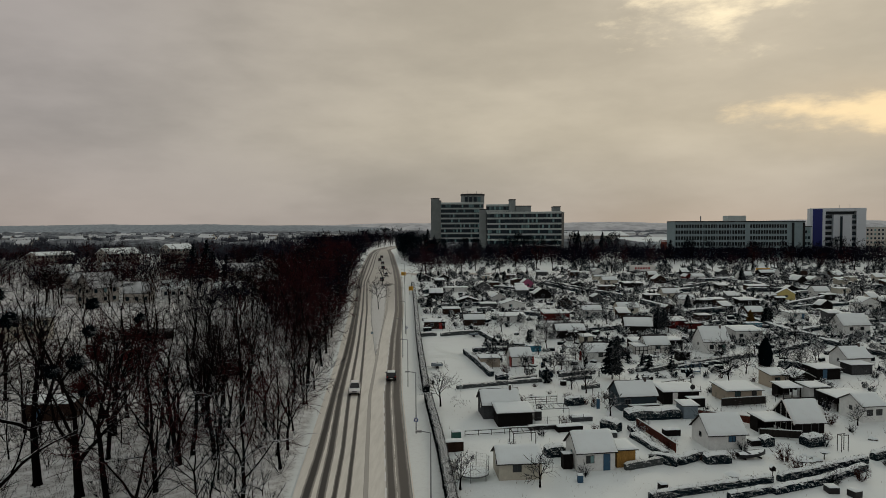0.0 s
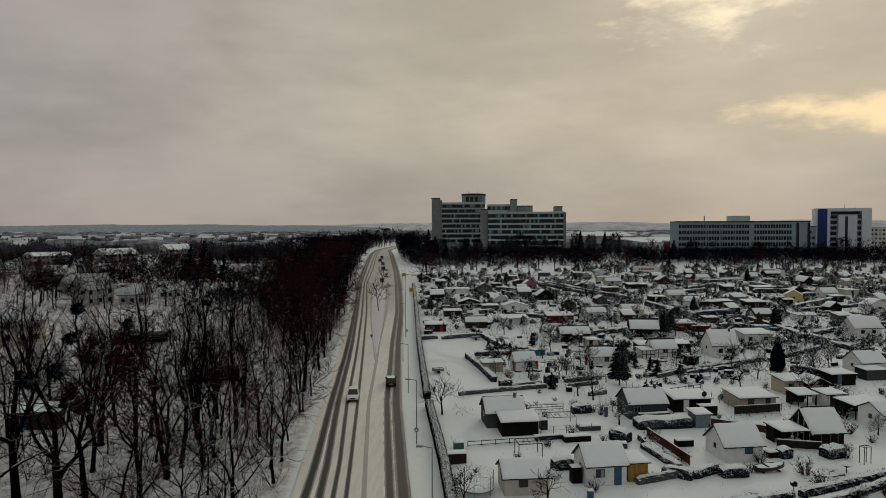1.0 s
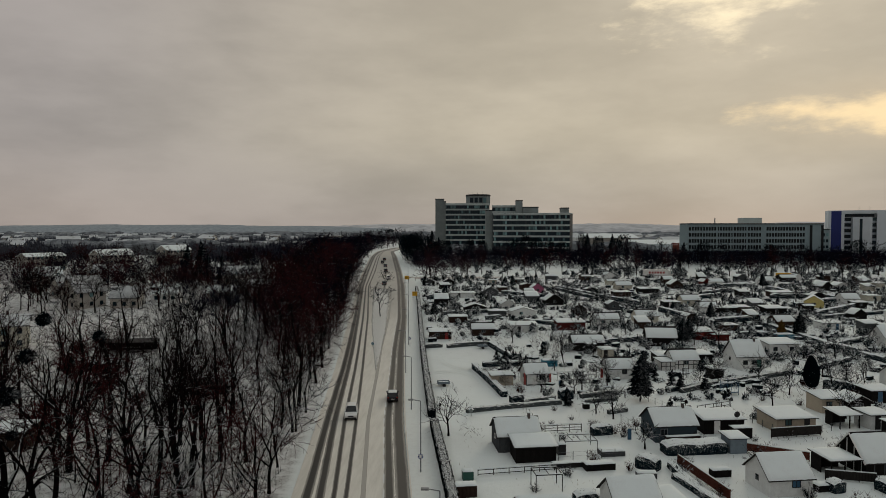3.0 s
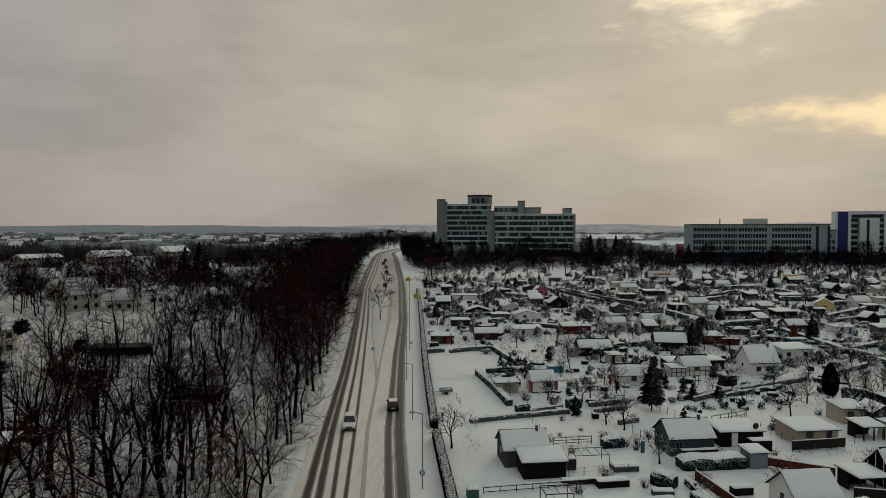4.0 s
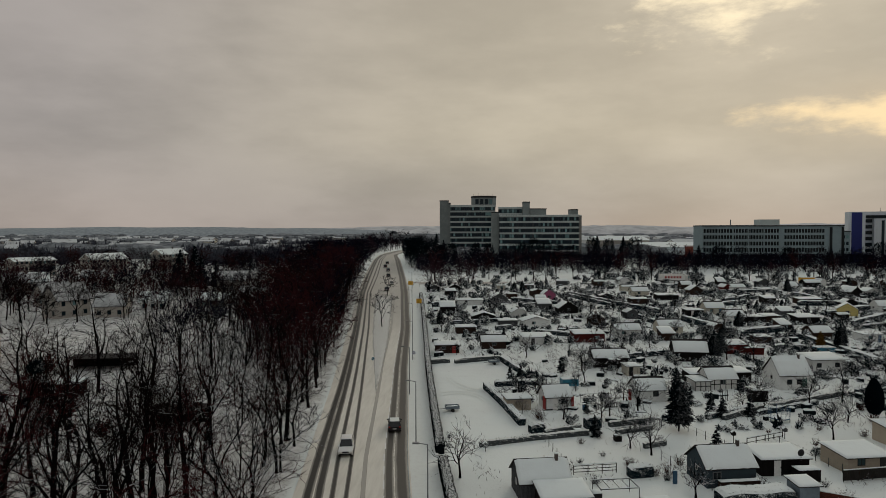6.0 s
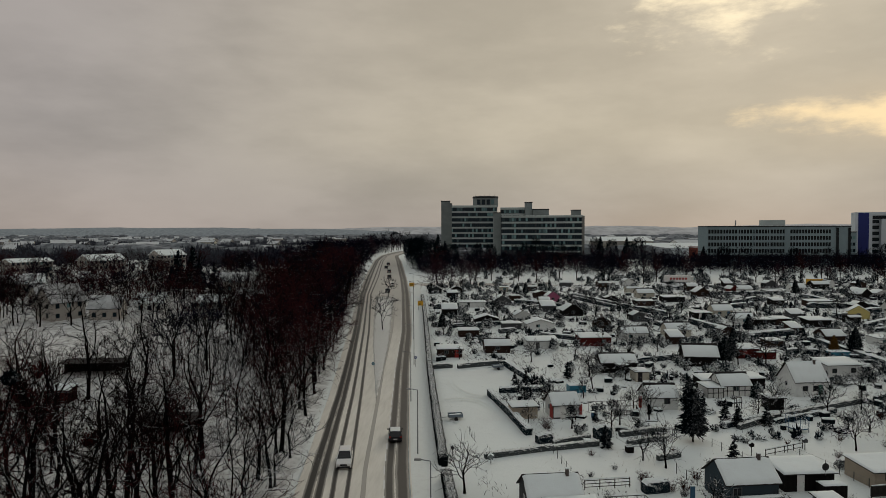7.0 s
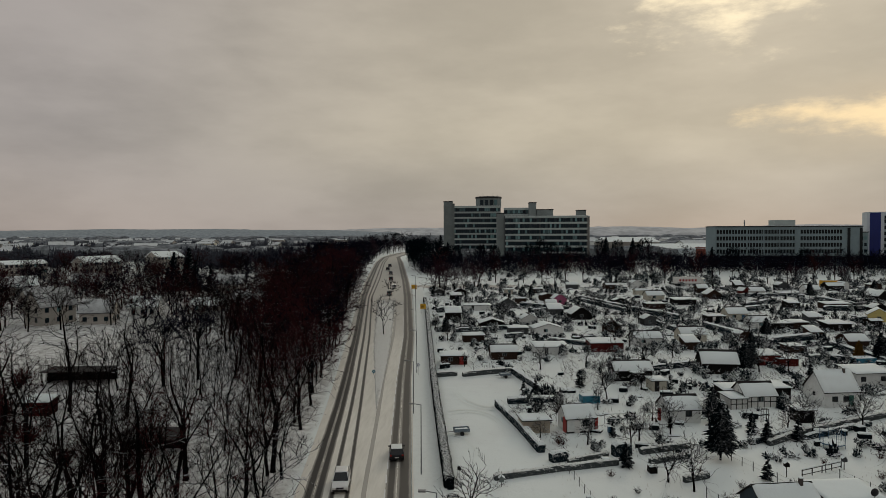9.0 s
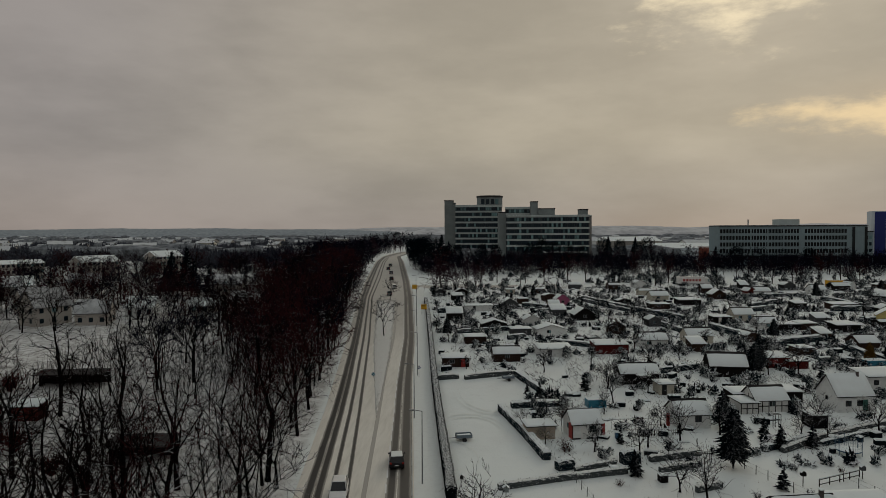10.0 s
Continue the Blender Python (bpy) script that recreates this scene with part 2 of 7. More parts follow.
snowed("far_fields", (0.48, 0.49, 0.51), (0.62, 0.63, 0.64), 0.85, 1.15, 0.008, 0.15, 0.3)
snowed("snow_far", (0.12, 0.12, 0.125), (0.60, 0.63, 0.64), 0.5, 0.92, 0.25, 0.3, 0.16)


def glass(name, c=(0.012, 0.016, 0.02), rough=0.12, spec=0.5):
    n = Nodes(name)
    r = n.info.outputs["Random"]
    # some panes turn pale teal: reflected sky painted into the glass colour
    col = n.mix(n.ramp(r, 0.68, 1.0), c, (0.16, 0.28, 0.29))
    return n.done(col, rough, 0.0, spec)


glass("pane")
plain("car_glass", (0.008, 0.009, 0.011), 0.12, 0.1, 1, 0.0, 0.5)
glass("pane_far", (0.007, 0.018, 0.026), 0.22, 0.2)
plain("pane_dark", (0.006, 0.010, 0.013), 0.2, 0.3, 1, 0.0, 0.2)


def ground_material():
    n = Nodes("ground_snow")
    big = n.noise(0.05, 5, 0.6, None, False)
    mid = n.noise(0.55, 5, 0.62, None, False)
    fine = n.noise(4.5, 4, 0.7, None, False)
    x, y, _ = n.split(n.geom.outputs["Position"])
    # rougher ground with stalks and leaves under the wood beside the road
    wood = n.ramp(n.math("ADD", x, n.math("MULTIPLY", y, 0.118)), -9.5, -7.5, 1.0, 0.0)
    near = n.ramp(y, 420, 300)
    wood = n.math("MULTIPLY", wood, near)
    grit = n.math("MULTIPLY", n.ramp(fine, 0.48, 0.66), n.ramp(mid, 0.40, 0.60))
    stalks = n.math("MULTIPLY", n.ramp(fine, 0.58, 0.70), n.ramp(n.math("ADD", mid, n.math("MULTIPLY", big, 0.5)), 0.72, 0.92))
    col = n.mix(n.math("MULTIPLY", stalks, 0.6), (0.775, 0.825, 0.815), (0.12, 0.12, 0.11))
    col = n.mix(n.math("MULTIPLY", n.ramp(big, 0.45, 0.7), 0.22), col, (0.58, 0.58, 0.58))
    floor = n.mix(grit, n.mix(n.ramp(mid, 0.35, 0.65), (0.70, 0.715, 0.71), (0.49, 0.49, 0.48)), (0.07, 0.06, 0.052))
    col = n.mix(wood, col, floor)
    # far land: woods, roofs and fields run into patches
    far = n.ramp(y, 520, 900)
    patch = n.noise(0.012, 6, 0.7, (1.0, 0.35, 1.0), False)
    land = n.mix(n.ramp(patch, 0.44, 0.56), (0.13, 0.14, 0.15), (0.64, 0.66, 0.69))
    col = n.mix(far, col, land)
    n.bump(n.math("ADD", mid, n.math("MULTIPLY", fine, 0.35)), 0.6, 0.18)
    return n.done(col, 0.8, 0.0, 0.15)


ground_material()


def road_material():
    n = Nodes("road_slush")
    streak = n.noise(1.6, 5, 0.65, (1.0, 0.10, 1.0), False)
    wide = n.noise(0.12, 4, 0.6, (1.0, 0.35, 1.0), False)
    fine = n.noise(7, 4, 0.7, None, False)
    f = n.math("ADD", n.math("MULTIPLY", streak, 0.6), n.math("MULTIPLY", wide, 0.4))
    col = n.mix(n.ramp(f, 0.34, 0.70), (0.76, 0.735, 0.67), (0.61, 0.585, 0.525))
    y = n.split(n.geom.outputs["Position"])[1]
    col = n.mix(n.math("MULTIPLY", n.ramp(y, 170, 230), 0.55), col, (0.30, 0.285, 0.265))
    n.bump(n.math("ADD", fine, streak), 0.3, 0.05)
    return n.done(col, 0.65, 0.0, 0.3)


road_material()


def track_material(name, dark, melt):
    """Wheel track: wet asphalt in the middle, slush towards both sides."""
    n = Nodes(name)
    uv = n.t.nodes.new("ShaderNodeUVMap")
    u, v, _ = n.split(uv.outputs[0])
    e = n.math("ABSOLUTE", n.math("SUBTRACT", u, 0.5))
    wob = n.noise(1.3, 5, 0.7, (1.0, 0.12, 1.0), False)
    fine = n.noise(9, 3, 0.7, (1.0, 0.25, 1.0), False)
    edge = n.math("ADD", e, n.math("MULTIPLY", n.math("SUBTRACT", n.math("ADD", n.math("MULTIPLY", wob, 0.7), n.math("MULTIPLY", fine, 0.3)), 0.5), 0.28))
    f = n.math("MULTIPLY", n.ramp(edge, 0.42, 0.20), melt)
    col = n.mix(f, (0.45, 0.43, 0.39), dark)
    n.put(n.ramp(edge, 0.48, 0.30), n.bsdf.inputs["Alpha"])
    return n.done(col, n.math("ADD", n.math("MULTIPLY", f, -0.25), 0.75), 0.0, 0.35)


def island_material():
    """Trodden snow that thins out into slush at a ragged rim."""
    n = Nodes("island_snow")
    uv = n.t.nodes.new("ShaderNodeUVMap")
    u, v, _ = n.split(uv.outputs[0])
    e = n.math("MAXIMUM", n.math("ABSOLUTE", n.math("SUBTRACT", u, 0.5)), n.math("SUBTRACT", n.math("ABSOLUTE", n.math("SUBTRACT", v, 0.5)), 0.03))
    wob = n.noise(0.9, 5, 0.7, (1.0, 0.25, 1.0), False)
    e = n.math("ADD", e, n.math("MULTIPLY", n.math("SUBTRACT", wob, 0.5), 0.22))
    n.put(n.ramp(e, 0.46, 0.30), n.bsdf.inputs["Alpha"])
    fine = n.noise(3.0, 4, 0.7, None, False)
    return n.done(n.mix(n.ramp(fine, 0.3, 0.75), (0.68, 0.69, 0.67), (0.52, 0.51, 0.49)), 0.75, 0.0, 0.15)


island_material()
track_material("track_wet", (0.017, 0.016, 0.015), 0.97)
track_material("track_brown", (0.040, 0.036, 0.032), 0.95)
track_material("track_faint", (0.28, 0.27, 0.25), 0.4)

# ---- building blocks ----
def gz(x, y):
    """Height of the ground: level by the gardens, then a long rise."""
    return 11.0 * min(max((y - 140) / 280, 0.0), 1.0)


class Shape:
    """A mesh in the making."""

    def __init__(self):
        self.v, self.f = [], []

    def box(self, x0, y0, z0, x1, y1, z1):
        i = len(self.v)
        self.v += [(x, y, z) for z in (z0, z1) for x, y in ((x0, y0), (x1, y0), (x1, y1), (x0, y1))]
        self.f += [tuple(i + k for k in q) for q in ((3, 2, 1, 0), (4, 5, 6, 7), (0, 1, 5, 4), (1, 2, 6, 5), (2, 3, 7, 6), (3, 0, 4, 7))]
        return self

    def bar(self, a, b, r, r2=None, n=4):
        """A bar from a to b, r thick at a and r2 at b."""
        a, b = Vector(a), Vector(b)
        r2 = r if r2 is None else r2
        q = (b - a).to_track_quat("Z", "Y")
        i = len(self.v)
        for p, rr in ((a, r), (b, r2)):
            for k in range(n):
                t = 2 * math.pi * (k + 0.5) / n
                self.v.append(tuple(p + q @ Vector((math.cos(t) * rr, math.sin(t) * rr, 0))))
        self.f += [(i + k, i + (k + 1) % n, i + n + (k + 1) % n, i + n + k) for k in range(n)]
        self.f += [tuple(i + k for k in reversed(range(n))), tuple(i + n + k for k in range(n))]
        return self

    def poly(self, pts):
        i = len(self.v)
        self.v += [tuple(p) for p in pts]
        self.f.append(tuple(range(i, i + len(pts))))
        return self

    def prism(self, profile, y0, y1):
        """A profile of (x, z) drawn out along y."""
        i, n = len(self.v), len(profile)
        self.v += [(x, y0, z) for x, z in profile] + [(x, y1, z) for x, z in profile]
        self.f += [tuple(i + k for k in range(n)), tuple(i + n + k for k in reversed(range(n)))]
        self.f += [(i + (k + 1) % n, i + k, i + n + k, i + n + (k + 1) % n) for k in range(n)]
        return self

    def sheet(self, fn, nu, nv):
        i = len(self.v)
        self.v += [tuple(fn(a / nu, b / nv)) for b in range(nv + 1) for a in range(nu + 1)]
        w = nu + 1
        self.f += [(i + b * w + a, i + b * w + a + 1, i + (b + 1) * w + a + 1, i + (b + 1) * w + a) for b in range(nv) for a in range(nu)]
        return self

    def mesh(self, name, smooth=False):
        me = bpy.data.meshes.new(name)
        me.from_pydata(self.v, [], self.f)
        if smooth:
            me.polygons.foreach_set("use_smooth", [True] * len(me.polygons))
        return me


def part(name, shape, material, parent=None, label="", smooth=False, kind=""):
    """Links a shape (or a mesh) as one object under a thing or a part."""
    me = shape.mesh(name, smooth) if isinstance(shape, Shape) else shape
    if not me.materials:
        me.materials.append(MATS[material])
    ob = new(name, me)
    if parent:
        ob.parent = parent
    return tagged(ob, label=label, kind=kind)


def thing(name, label, category, group="", m=None):
    ob = new(name)
    ob.empty_display_size = 0.2
    if m is not None:
        ob.matrix_world = m
    return tagged(ob, label=label, category=category, group=group)


def along(knots, y):
    """x of a line given by (y, x) knots."""
    if y <= knots[0][0]:
        (y0, x0), (y1, x1) = knots[0], knots[1]
    else:
        for (y0, x0), (y1, x1) in zip(knots, knots[1:]):
            if y <= y1:
                break
    return x0 + (x1 - x0) * (y - y0) / (y1 - y0)


def snow_slab(s, x0, y0, x1, y1, zfn, thick, seed, step=0.5, over=0.0):
    """A snow blanket with a soft rim and an uneven top, lying on zfn(x, y)."""
    nu, nv = max(3, int((x1 - x0) / step)), max(3, int((y1 - y0) / step))
    rnd = random.Random(seed)
    ox, oy = rnd.uniform(0, 50), rnd.uniform(0, 50)

    def top(a, b):
        x, y = x0 + (x1 - x0) * a, y0 + (y1 - y0) * b
        e = min(a * (x1 - x0), (1 - a) * (x1 - x0), b * (y1 - y0), (1 - b) * (y1 - y0))
        rim = min(1.0, 0.35 + e / 0.35)
        w = noise.noise((x * 0.9 + ox, y * 0.9 + oy, 0.3))
        return x + 0.05 * noise.noise((y * 1.7 + ox, 0, 1)), y + 0.05 * noise.noise((x * 1.7 + oy, 2, 1)), zfn(x, y) + thick * rim * (1 + 0.35 * w)

    i = len(s.v)
    s.sheet(top, nu, nv)
    w = nu + 1
    rim = [a for a in range(nu + 1)] + [b * w + nu for b in range(1, nv + 1)] + [nv * w + a for a in range(nu - 1, -1, -1)] + [b * w for b in range(nv - 1, 0, -1)]
    j = len(s.v)
    for k in rim:
        x, y, z = s.v[i + k]
        s.v.append((x, y, zfn(x, y) + 0.005))
    m = len(rim)
    s.f += [(i + rim[k], j + k, j + (k + 1) % m, i + rim[(k + 1) % m]) for k in range(m)]
    return s


# ---- ground, road ----
def build_ground():
    ys = [-200, -60, 0, 30] + list(range(40, 140, 4)) + [140] + list(range(148, 420, 8)) + [420, 440, 470, 520, 600, 750, 1000, 1500, 2200, 3200, 4900]
    xs = [-4000, -2000, -900, -400, -250, -180] + list(range(-140, 161, 4)) + [190, 250, 320, 450, 900, 2000, 4000]
    s = Shape()
    n = len(xs)
    for y in ys:
        for x in xs:
            z = gz(x, y)
            lane = along(LEFT_EDGE, y) - 1.2 < x < along(HEDGE, y) + 1.0 if y < 480 else False
            if not lane and y < 400:
                z += 0.10 * noise.noise((x * 0.21, y * 0.21, 0)) + 0.05
            if lane:
                z -= 0.12
            s.v.append((x, y, z))
    s.f = [(b * n + a, b * n + a + 1, (b + 1) * n + a + 1, (b + 1) * n + a) for b in range(len(ys) - 1) for a in range(n - 1)]
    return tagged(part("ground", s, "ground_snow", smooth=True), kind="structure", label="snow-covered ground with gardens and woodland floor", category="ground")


# lines along the road, as (y, x)
LEFT_EDGE = [(64, -15.2), (105, -20.0), (157, -26.1), (199, -31.1), (270, -40.0), (330, -46.5), (379, -51.0), (426, -55.2), (501, -61.0), (560, -62.0), (620, -58.0)]
RIGHT_EDGE = [(64, -2.7), (78, -4.3), (105, -7.2), (157, -11.6), (198, -14.2), (270, -20.4), (319, -25.6), (374, -32.2), (426, -38.5), (480, -45.5), (541, -51.0), (620, -46.0)]
HEDGE = [(64, 0.6), (78, -0.6), (105, -3.6), (157, -7.9), (198, -10.9), (232, -13.4), (262, -16.0), (300, -19.0), (330, -23.0), (379, -29.0), (560, -46)]


def strip(a, b, y0, y1, step, lift, cols=4, uv=False):
    """A band between two lines, resting on the ground."""
    s = Shape()
    ny = int((y1 - y0) / step)
    s.sheet(lambda u, v: (lambda y: (a(y) + (b(y) - a(y)) * u, y, gz(0, y) + lift))(y0 + (y1 - y0) * v), cols, ny)
    me = s.mesh("strip", True)
    if uv:
        lay = me.uv_layers.new(name="UVMap")
        w = cols + 1
        vals = np.empty(len(me.loops) * 2)
        idx = np.empty(len(me.loops), dtype=int)
        me.loops.foreach_get("vertex_index", idx)
        vals[0::2] = (idx % w) / cols
        vals[1::2] = (idx // w) / ny
        lay.data.foreach_set("uv", vals)
    return me


ground = build_ground()
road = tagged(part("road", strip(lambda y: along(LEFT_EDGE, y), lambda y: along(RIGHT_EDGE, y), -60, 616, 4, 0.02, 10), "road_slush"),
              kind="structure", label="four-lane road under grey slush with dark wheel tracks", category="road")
pavement = tagged(part("pavement", strip(lambda y: along(RIGHT_EDGE, y) + 0.35, lambda y: along(HEDGE, y) + 0.5, -60, 300, 4, 0.10, 4), "snow_heap"),
                  kind="structure", label="snowed-over footpath between road and hedge", category="pavement")
kerb_shape = Shape()
for y in range(-60, 300, 4):
    kerb_shape.bar((along(RIGHT_EDGE, y) + 0.25, y, gz(0, y) + 0.05), (along(RIGHT_EDGE, y + 4) + 0.25, y + 4, gz(0, y + 4) + 0.05), 0.12)
kerb = tagged(part("kerb", kerb_shape, "road_slush"), kind="structure", label="low kerb half buried in slush", category="kerb")

TRACKS = [
    ([(64, -13.8), (78, -15.2), (105, -18.5), (157, -24.3), (199, -29.3), (270, -38.6), (330, -45.0), (379, -49.6), (426, -53.8), (501, -59.6), (620, -57)], 1.05, "track_wet"),
    ([(64, -12.2), (78, -13.8), (105, -17.4), (157, -23.3), (199, -28.5), (270, -37.6), (330, -43.7), (379, -48.5), (426, -52.7), (501, -58.6), (620, -56)], 0.95, "track_wet"),
    ([(64, -10.8), (78, -12.3), (105, -15.9), (157, -21.9), (199, -27.0), (270, -36.3), (330, -41.8), (379, -46.5), (426, -50.9), (501, -57.2), (620, -54.6)], 0.58, "track_wet"),
    ([(64, -9.4), (78, -11.0), (105, -14.2), (157, -20.5), (199, -25.6), (270, -35.2), (330, -40.2), (379, -45.1), (426, -49.6), (501, -56.0), (620, -53.4)], 0.52, "track_wet"),
    ([(64, -7.5), (78, -9.2), (105, -12.4), (157, -16.7), (199, -19.4), (270, -25.8)], 0.5, "track_faint"),
    ([(64, -4.75), (78, -6.4), (105, -9.45), (157, -13.6), (198, -16.2), (270, -22.9), (319, -28.2), (374, -34.9), (426, -41.2), (501, -50.0), (620, -49)], 1.1, "track_brown"),
    ([(64, -3.35), (78, -4.95), (105, -7.95), (157, -12.2), (198, -14.9), (270, -21.5), (319, -26.8), (374, -33.5), (426, -39.8), (501, -48.8), (620, -47.5)], 1.55, "track_brown"),
]
for k, (line, wide, mat) in enumerate(TRACKS):
    last = 612 if line[-1][0] > 300 else 262
    me = strip(lambda y: along(line, y) - wide * 0.62, lambda y: along(line, y) + wide * 0.62, -40, last, 4, 0.024 + 0.004 * k, 6, True)
    part("wheel_track", me, mat, road)
dash = Shape().box(-0.09, -1.3, 0, 0.09, 1.3, 0.006).mesh("lane_dash")
dash.materials.append(MATS["paint_white"])
y = 52.0
while y < 230:
    x = along(TRACKS[5][0], y) - 0.62
    d = new("lane_dash", dash)
    d.parent = road
    d.matrix_basis = Matrix.Translation((x, y, gz(0, y) + 0.056)) @ Matrix.Rotation(math.atan2(2.2, 20), 4, "Z") @ Matrix.Rotation(math.atan(0.0393 if y > 140 else 0), 4, "X")
    y += 4.4

# shallow ruts of turning cars on the parking ground
for x0, y0, r, a0, a1 in ((-1.0, 128.0, 9.0, 20, 120), (-1.2, 128.0, 10.6, 15, 115), (4.0, 152.0, 12.0, 190, 265), (4.0, 152.0, 13.6, 188, 268), (-4.0, 118.0, 7.5, -10, 80)):
    rut = Shape()
    rut.sheet(lambda u, v: (lambda a: (x0 + (r + 0.16 * (u - 0.5)) * math.cos(a) * 0.55, y0 + (r + 0.3 * (u - 0.5)) * math.sin(a), gz(x0, y0 + r * math.sin(a)) + 0.16))(radians(a0 + (a1 - a0) * v)), 2, 24)
    tagged(part("tyre_rut", rut, "snow_heap", ground), "shallow tyre rut in the snow")

# low island between the carriageways
me = strip(lambda y: -24.9 + (y - 199) * -0.128 + max(0.0, 1.4 - (y - 142) * 0.03), lambda y: -19.3 + (y - 199) * -0.09 - max(0.0, 1.4 - (y - 142) * 0.03), 128, 272, 4, 0.058, 12, True)
w = 13
for k, v in enumerate(me.vertices):
    v.co.z += 0.10 * math.sin(math.pi * (k % w) / 12) ** 1.5
island = tagged(part("traffic_island", me, "island_snow"), kind="structure", label="snow-covered island between the carriageways", category="traffic island")

# the cross street before the far buildings
s = Shape()
s.sheet(lambda u, v: (-22 + 330 * u, 296 + 9 * v + 6 * u, gz(0, 296 + 9 * v) + 0.08), 40, 4)
tagged(part("side_road", s, "road_slush", smooth=True), kind="structure", label="side street covered with packed snow", category="road")

# low wooded ridges on the horizon
def ridge(x0, x1, y0, top, seed, mat):
    s = Shape()

    def pt(u, v):
        x = x0 + (x1 - x0) * u
        h = top * (0.55 + 0.45 * math.sin(math.pi * u) ** 0.7) * (1 + 0.10 * noise.noise((x * 0.004 + seed, 0, 0)) + 0.05 * noise.noise((x * 0.03, seed, 0)))
        return x, y0 + 500 * (v - 0.5), 8 + h * math.sin(math.pi * min(max(v, 0.0), 1.0)) ** 0.8
    s.sheet(pt, 120, 8)
    return tagged(part("backdrop", s, mat, smooth=True), kind="structure", label="distant wooded ridge under snow, paled by painted haze", category="hills")

# ---- trees ----
def tube_mesh(name, segs, mat):
    """segs: (p0, p1, r0, r1, sides). Joined tapered tubes, open at the ends."""
    verts, faces = [], []
    for p0, p1, r0, r1, n in segs:
        d = p1 - p0
        L = math.sqrt(d[0] ** 2 + d[1] ** 2 + d[2] ** 2) + 1e-9
        d = d / L
        a = np.array((0.0, 0.0, 1.0)) if abs(d[2]) < 0.9 else np.array((1.0, 0.0, 0.0))
        e1 = np.array((d[1] * a[2] - d[2] * a[1], d[2] * a[0] - d[0] * a[2], d[0] * a[1] - d[1] * a[0]))
        e1 /= math.sqrt(e1 @ e1)
        e2 = np.array((d[1] * e1[2] - d[2] * e1[1], d[2] * e1[0] - d[0] * e1[2], d[0] * e1[1] - d[1] * e1[0]))
        i = len(verts)
        ring = [math.cos(2 * math.pi * k / n) * e1 + math.sin(2 * math.pi * k / n) * e2 for k in range(n)]
        verts += [p0 + q * r0 for q in ring]
        if r1 < 0.012:
            verts.append(p1)
            faces += [(i + k, i + (k + 1) % n, i + n) for k in range(n)]
        else:
            verts += [p1 + q * r1 for q in ring]
            faces += [(i + k, i + (k + 1) % n, i + n + (k + 1) % n, i + n + k) for k in range(n)]
    me = bpy.data.meshes.new(name)
    me.from_pydata([tuple(v) for v in verts], [], faces)
    me.materials.append(MATS[mat])
    return me


def limb(rng, segs, p, d, length, r, n, bend, rise, sides, tip=0.35):
    """A wavering limb; returns its points with directions and radii."""
    pts = [(p, d, r)]
    r_start = r
    step = length / n
    for k in range(n):
        d = d + rng.normal(0, bend, 3) + np.array((0, 0, rise))
        d = d / math.sqrt(d @ d)
        q = p + d * step
        r2 = r_start * (1 - (1 - tip) * (k + 1) / n)
        segs.append((p, q, r, r2, sides))
        p, r = q, r2
        pts.append((p, d, r))
    return pts


def swing(rng, d, angle):
    """d turned aside by an angle, in a random direction."""
    a = rng.normal(0, 1, 3)
    a -= d * (a @ d)
    a /= math.sqrt(a @ a)
    return d * math.cos(angle) + a * math.sin(angle)


def bare_tree(seed, height, trunk_r, first, limbs, sub, twigs, wide, twig_r, fork=0.0, rise=0.06, shoots=2):
    """Trunk and crown segments of a leafless tree standing at the origin."""
    rng = np.random.default_rng(seed)
    trunk, crown = [], []
    up = np.array((0.0, 0.0, 1.0))
    base = np.array((0.0, 0.0, -0.3))
    trunk.append((base, base + up * 0.7, trunk_r * 1.5, trunk_r * 1.05, 7))
    stems = limb(rng, trunk, base + up * 0.7, swing(rng, up, 0.04), height * (0.9 - 0.25 * fork), trunk_r, 9, 0.05, 0.03, 7, 0.16)
    starts = []
    for k in range(limbs):
        f = first + (0.97 - first) * (k + rng.uniform(0.1, 0.9)) / limbs
        i = min(int(f * 9), 8)
        p0, d0, r0 = stems[i]
        p1, d1, r1 = stems[i + 1]
        w = f * 9 - i
        starts.append((p0 + (p1 - p0) * w, d0, r0 + (r1 - r0) * w, f))
    for p, d, r, f in starts:
        ang = rng.uniform(0.55, 1.05) * wide
        L = height * wide * rng.uniform(0.26, 0.40) * (1.15 - 0.75 * (f - first) / (1 - first))
        one = limb(rng, trunk, p, swing(rng, d, ang), L, max(r * 0.55, 0.035), 5, 0.10, rise, 5, 0.3)
        for j in range(sub):
            i = rng.integers(1, 6)
            p2, d2, r2 = one[i]
            two = limb(rng, crown, p2, swing(rng, d2, rng.uniform(0.4, 0.9)), L * rng.uniform(0.3, 0.55), max(r2 * 0.6, twig_r * 1.5), 3, 0.14, rise, 3, 0.5)
            for m in range(twigs):
                p3, d3, r3 = two[rng.integers(1, 4)]
                three = limb(rng, crown, p3, swing(rng, d3, rng.uniform(0.3, 0.9)), L * rng.uniform(0.14, 0.30), twig_r * 1.15, 2, 0.16, rise, 3, 0.7)
                for q in range(shoots):
                    p4, d4, r4 = three[rng.integers(0, 3)]
                    e = p4 + swing(rng, d4, rng.uniform(0.3, 0.9)) * L * rng.uniform(0.08, 0.18)
                    crown.append((p4, e, twig_r, 0.0, 3))
    return trunk, crown


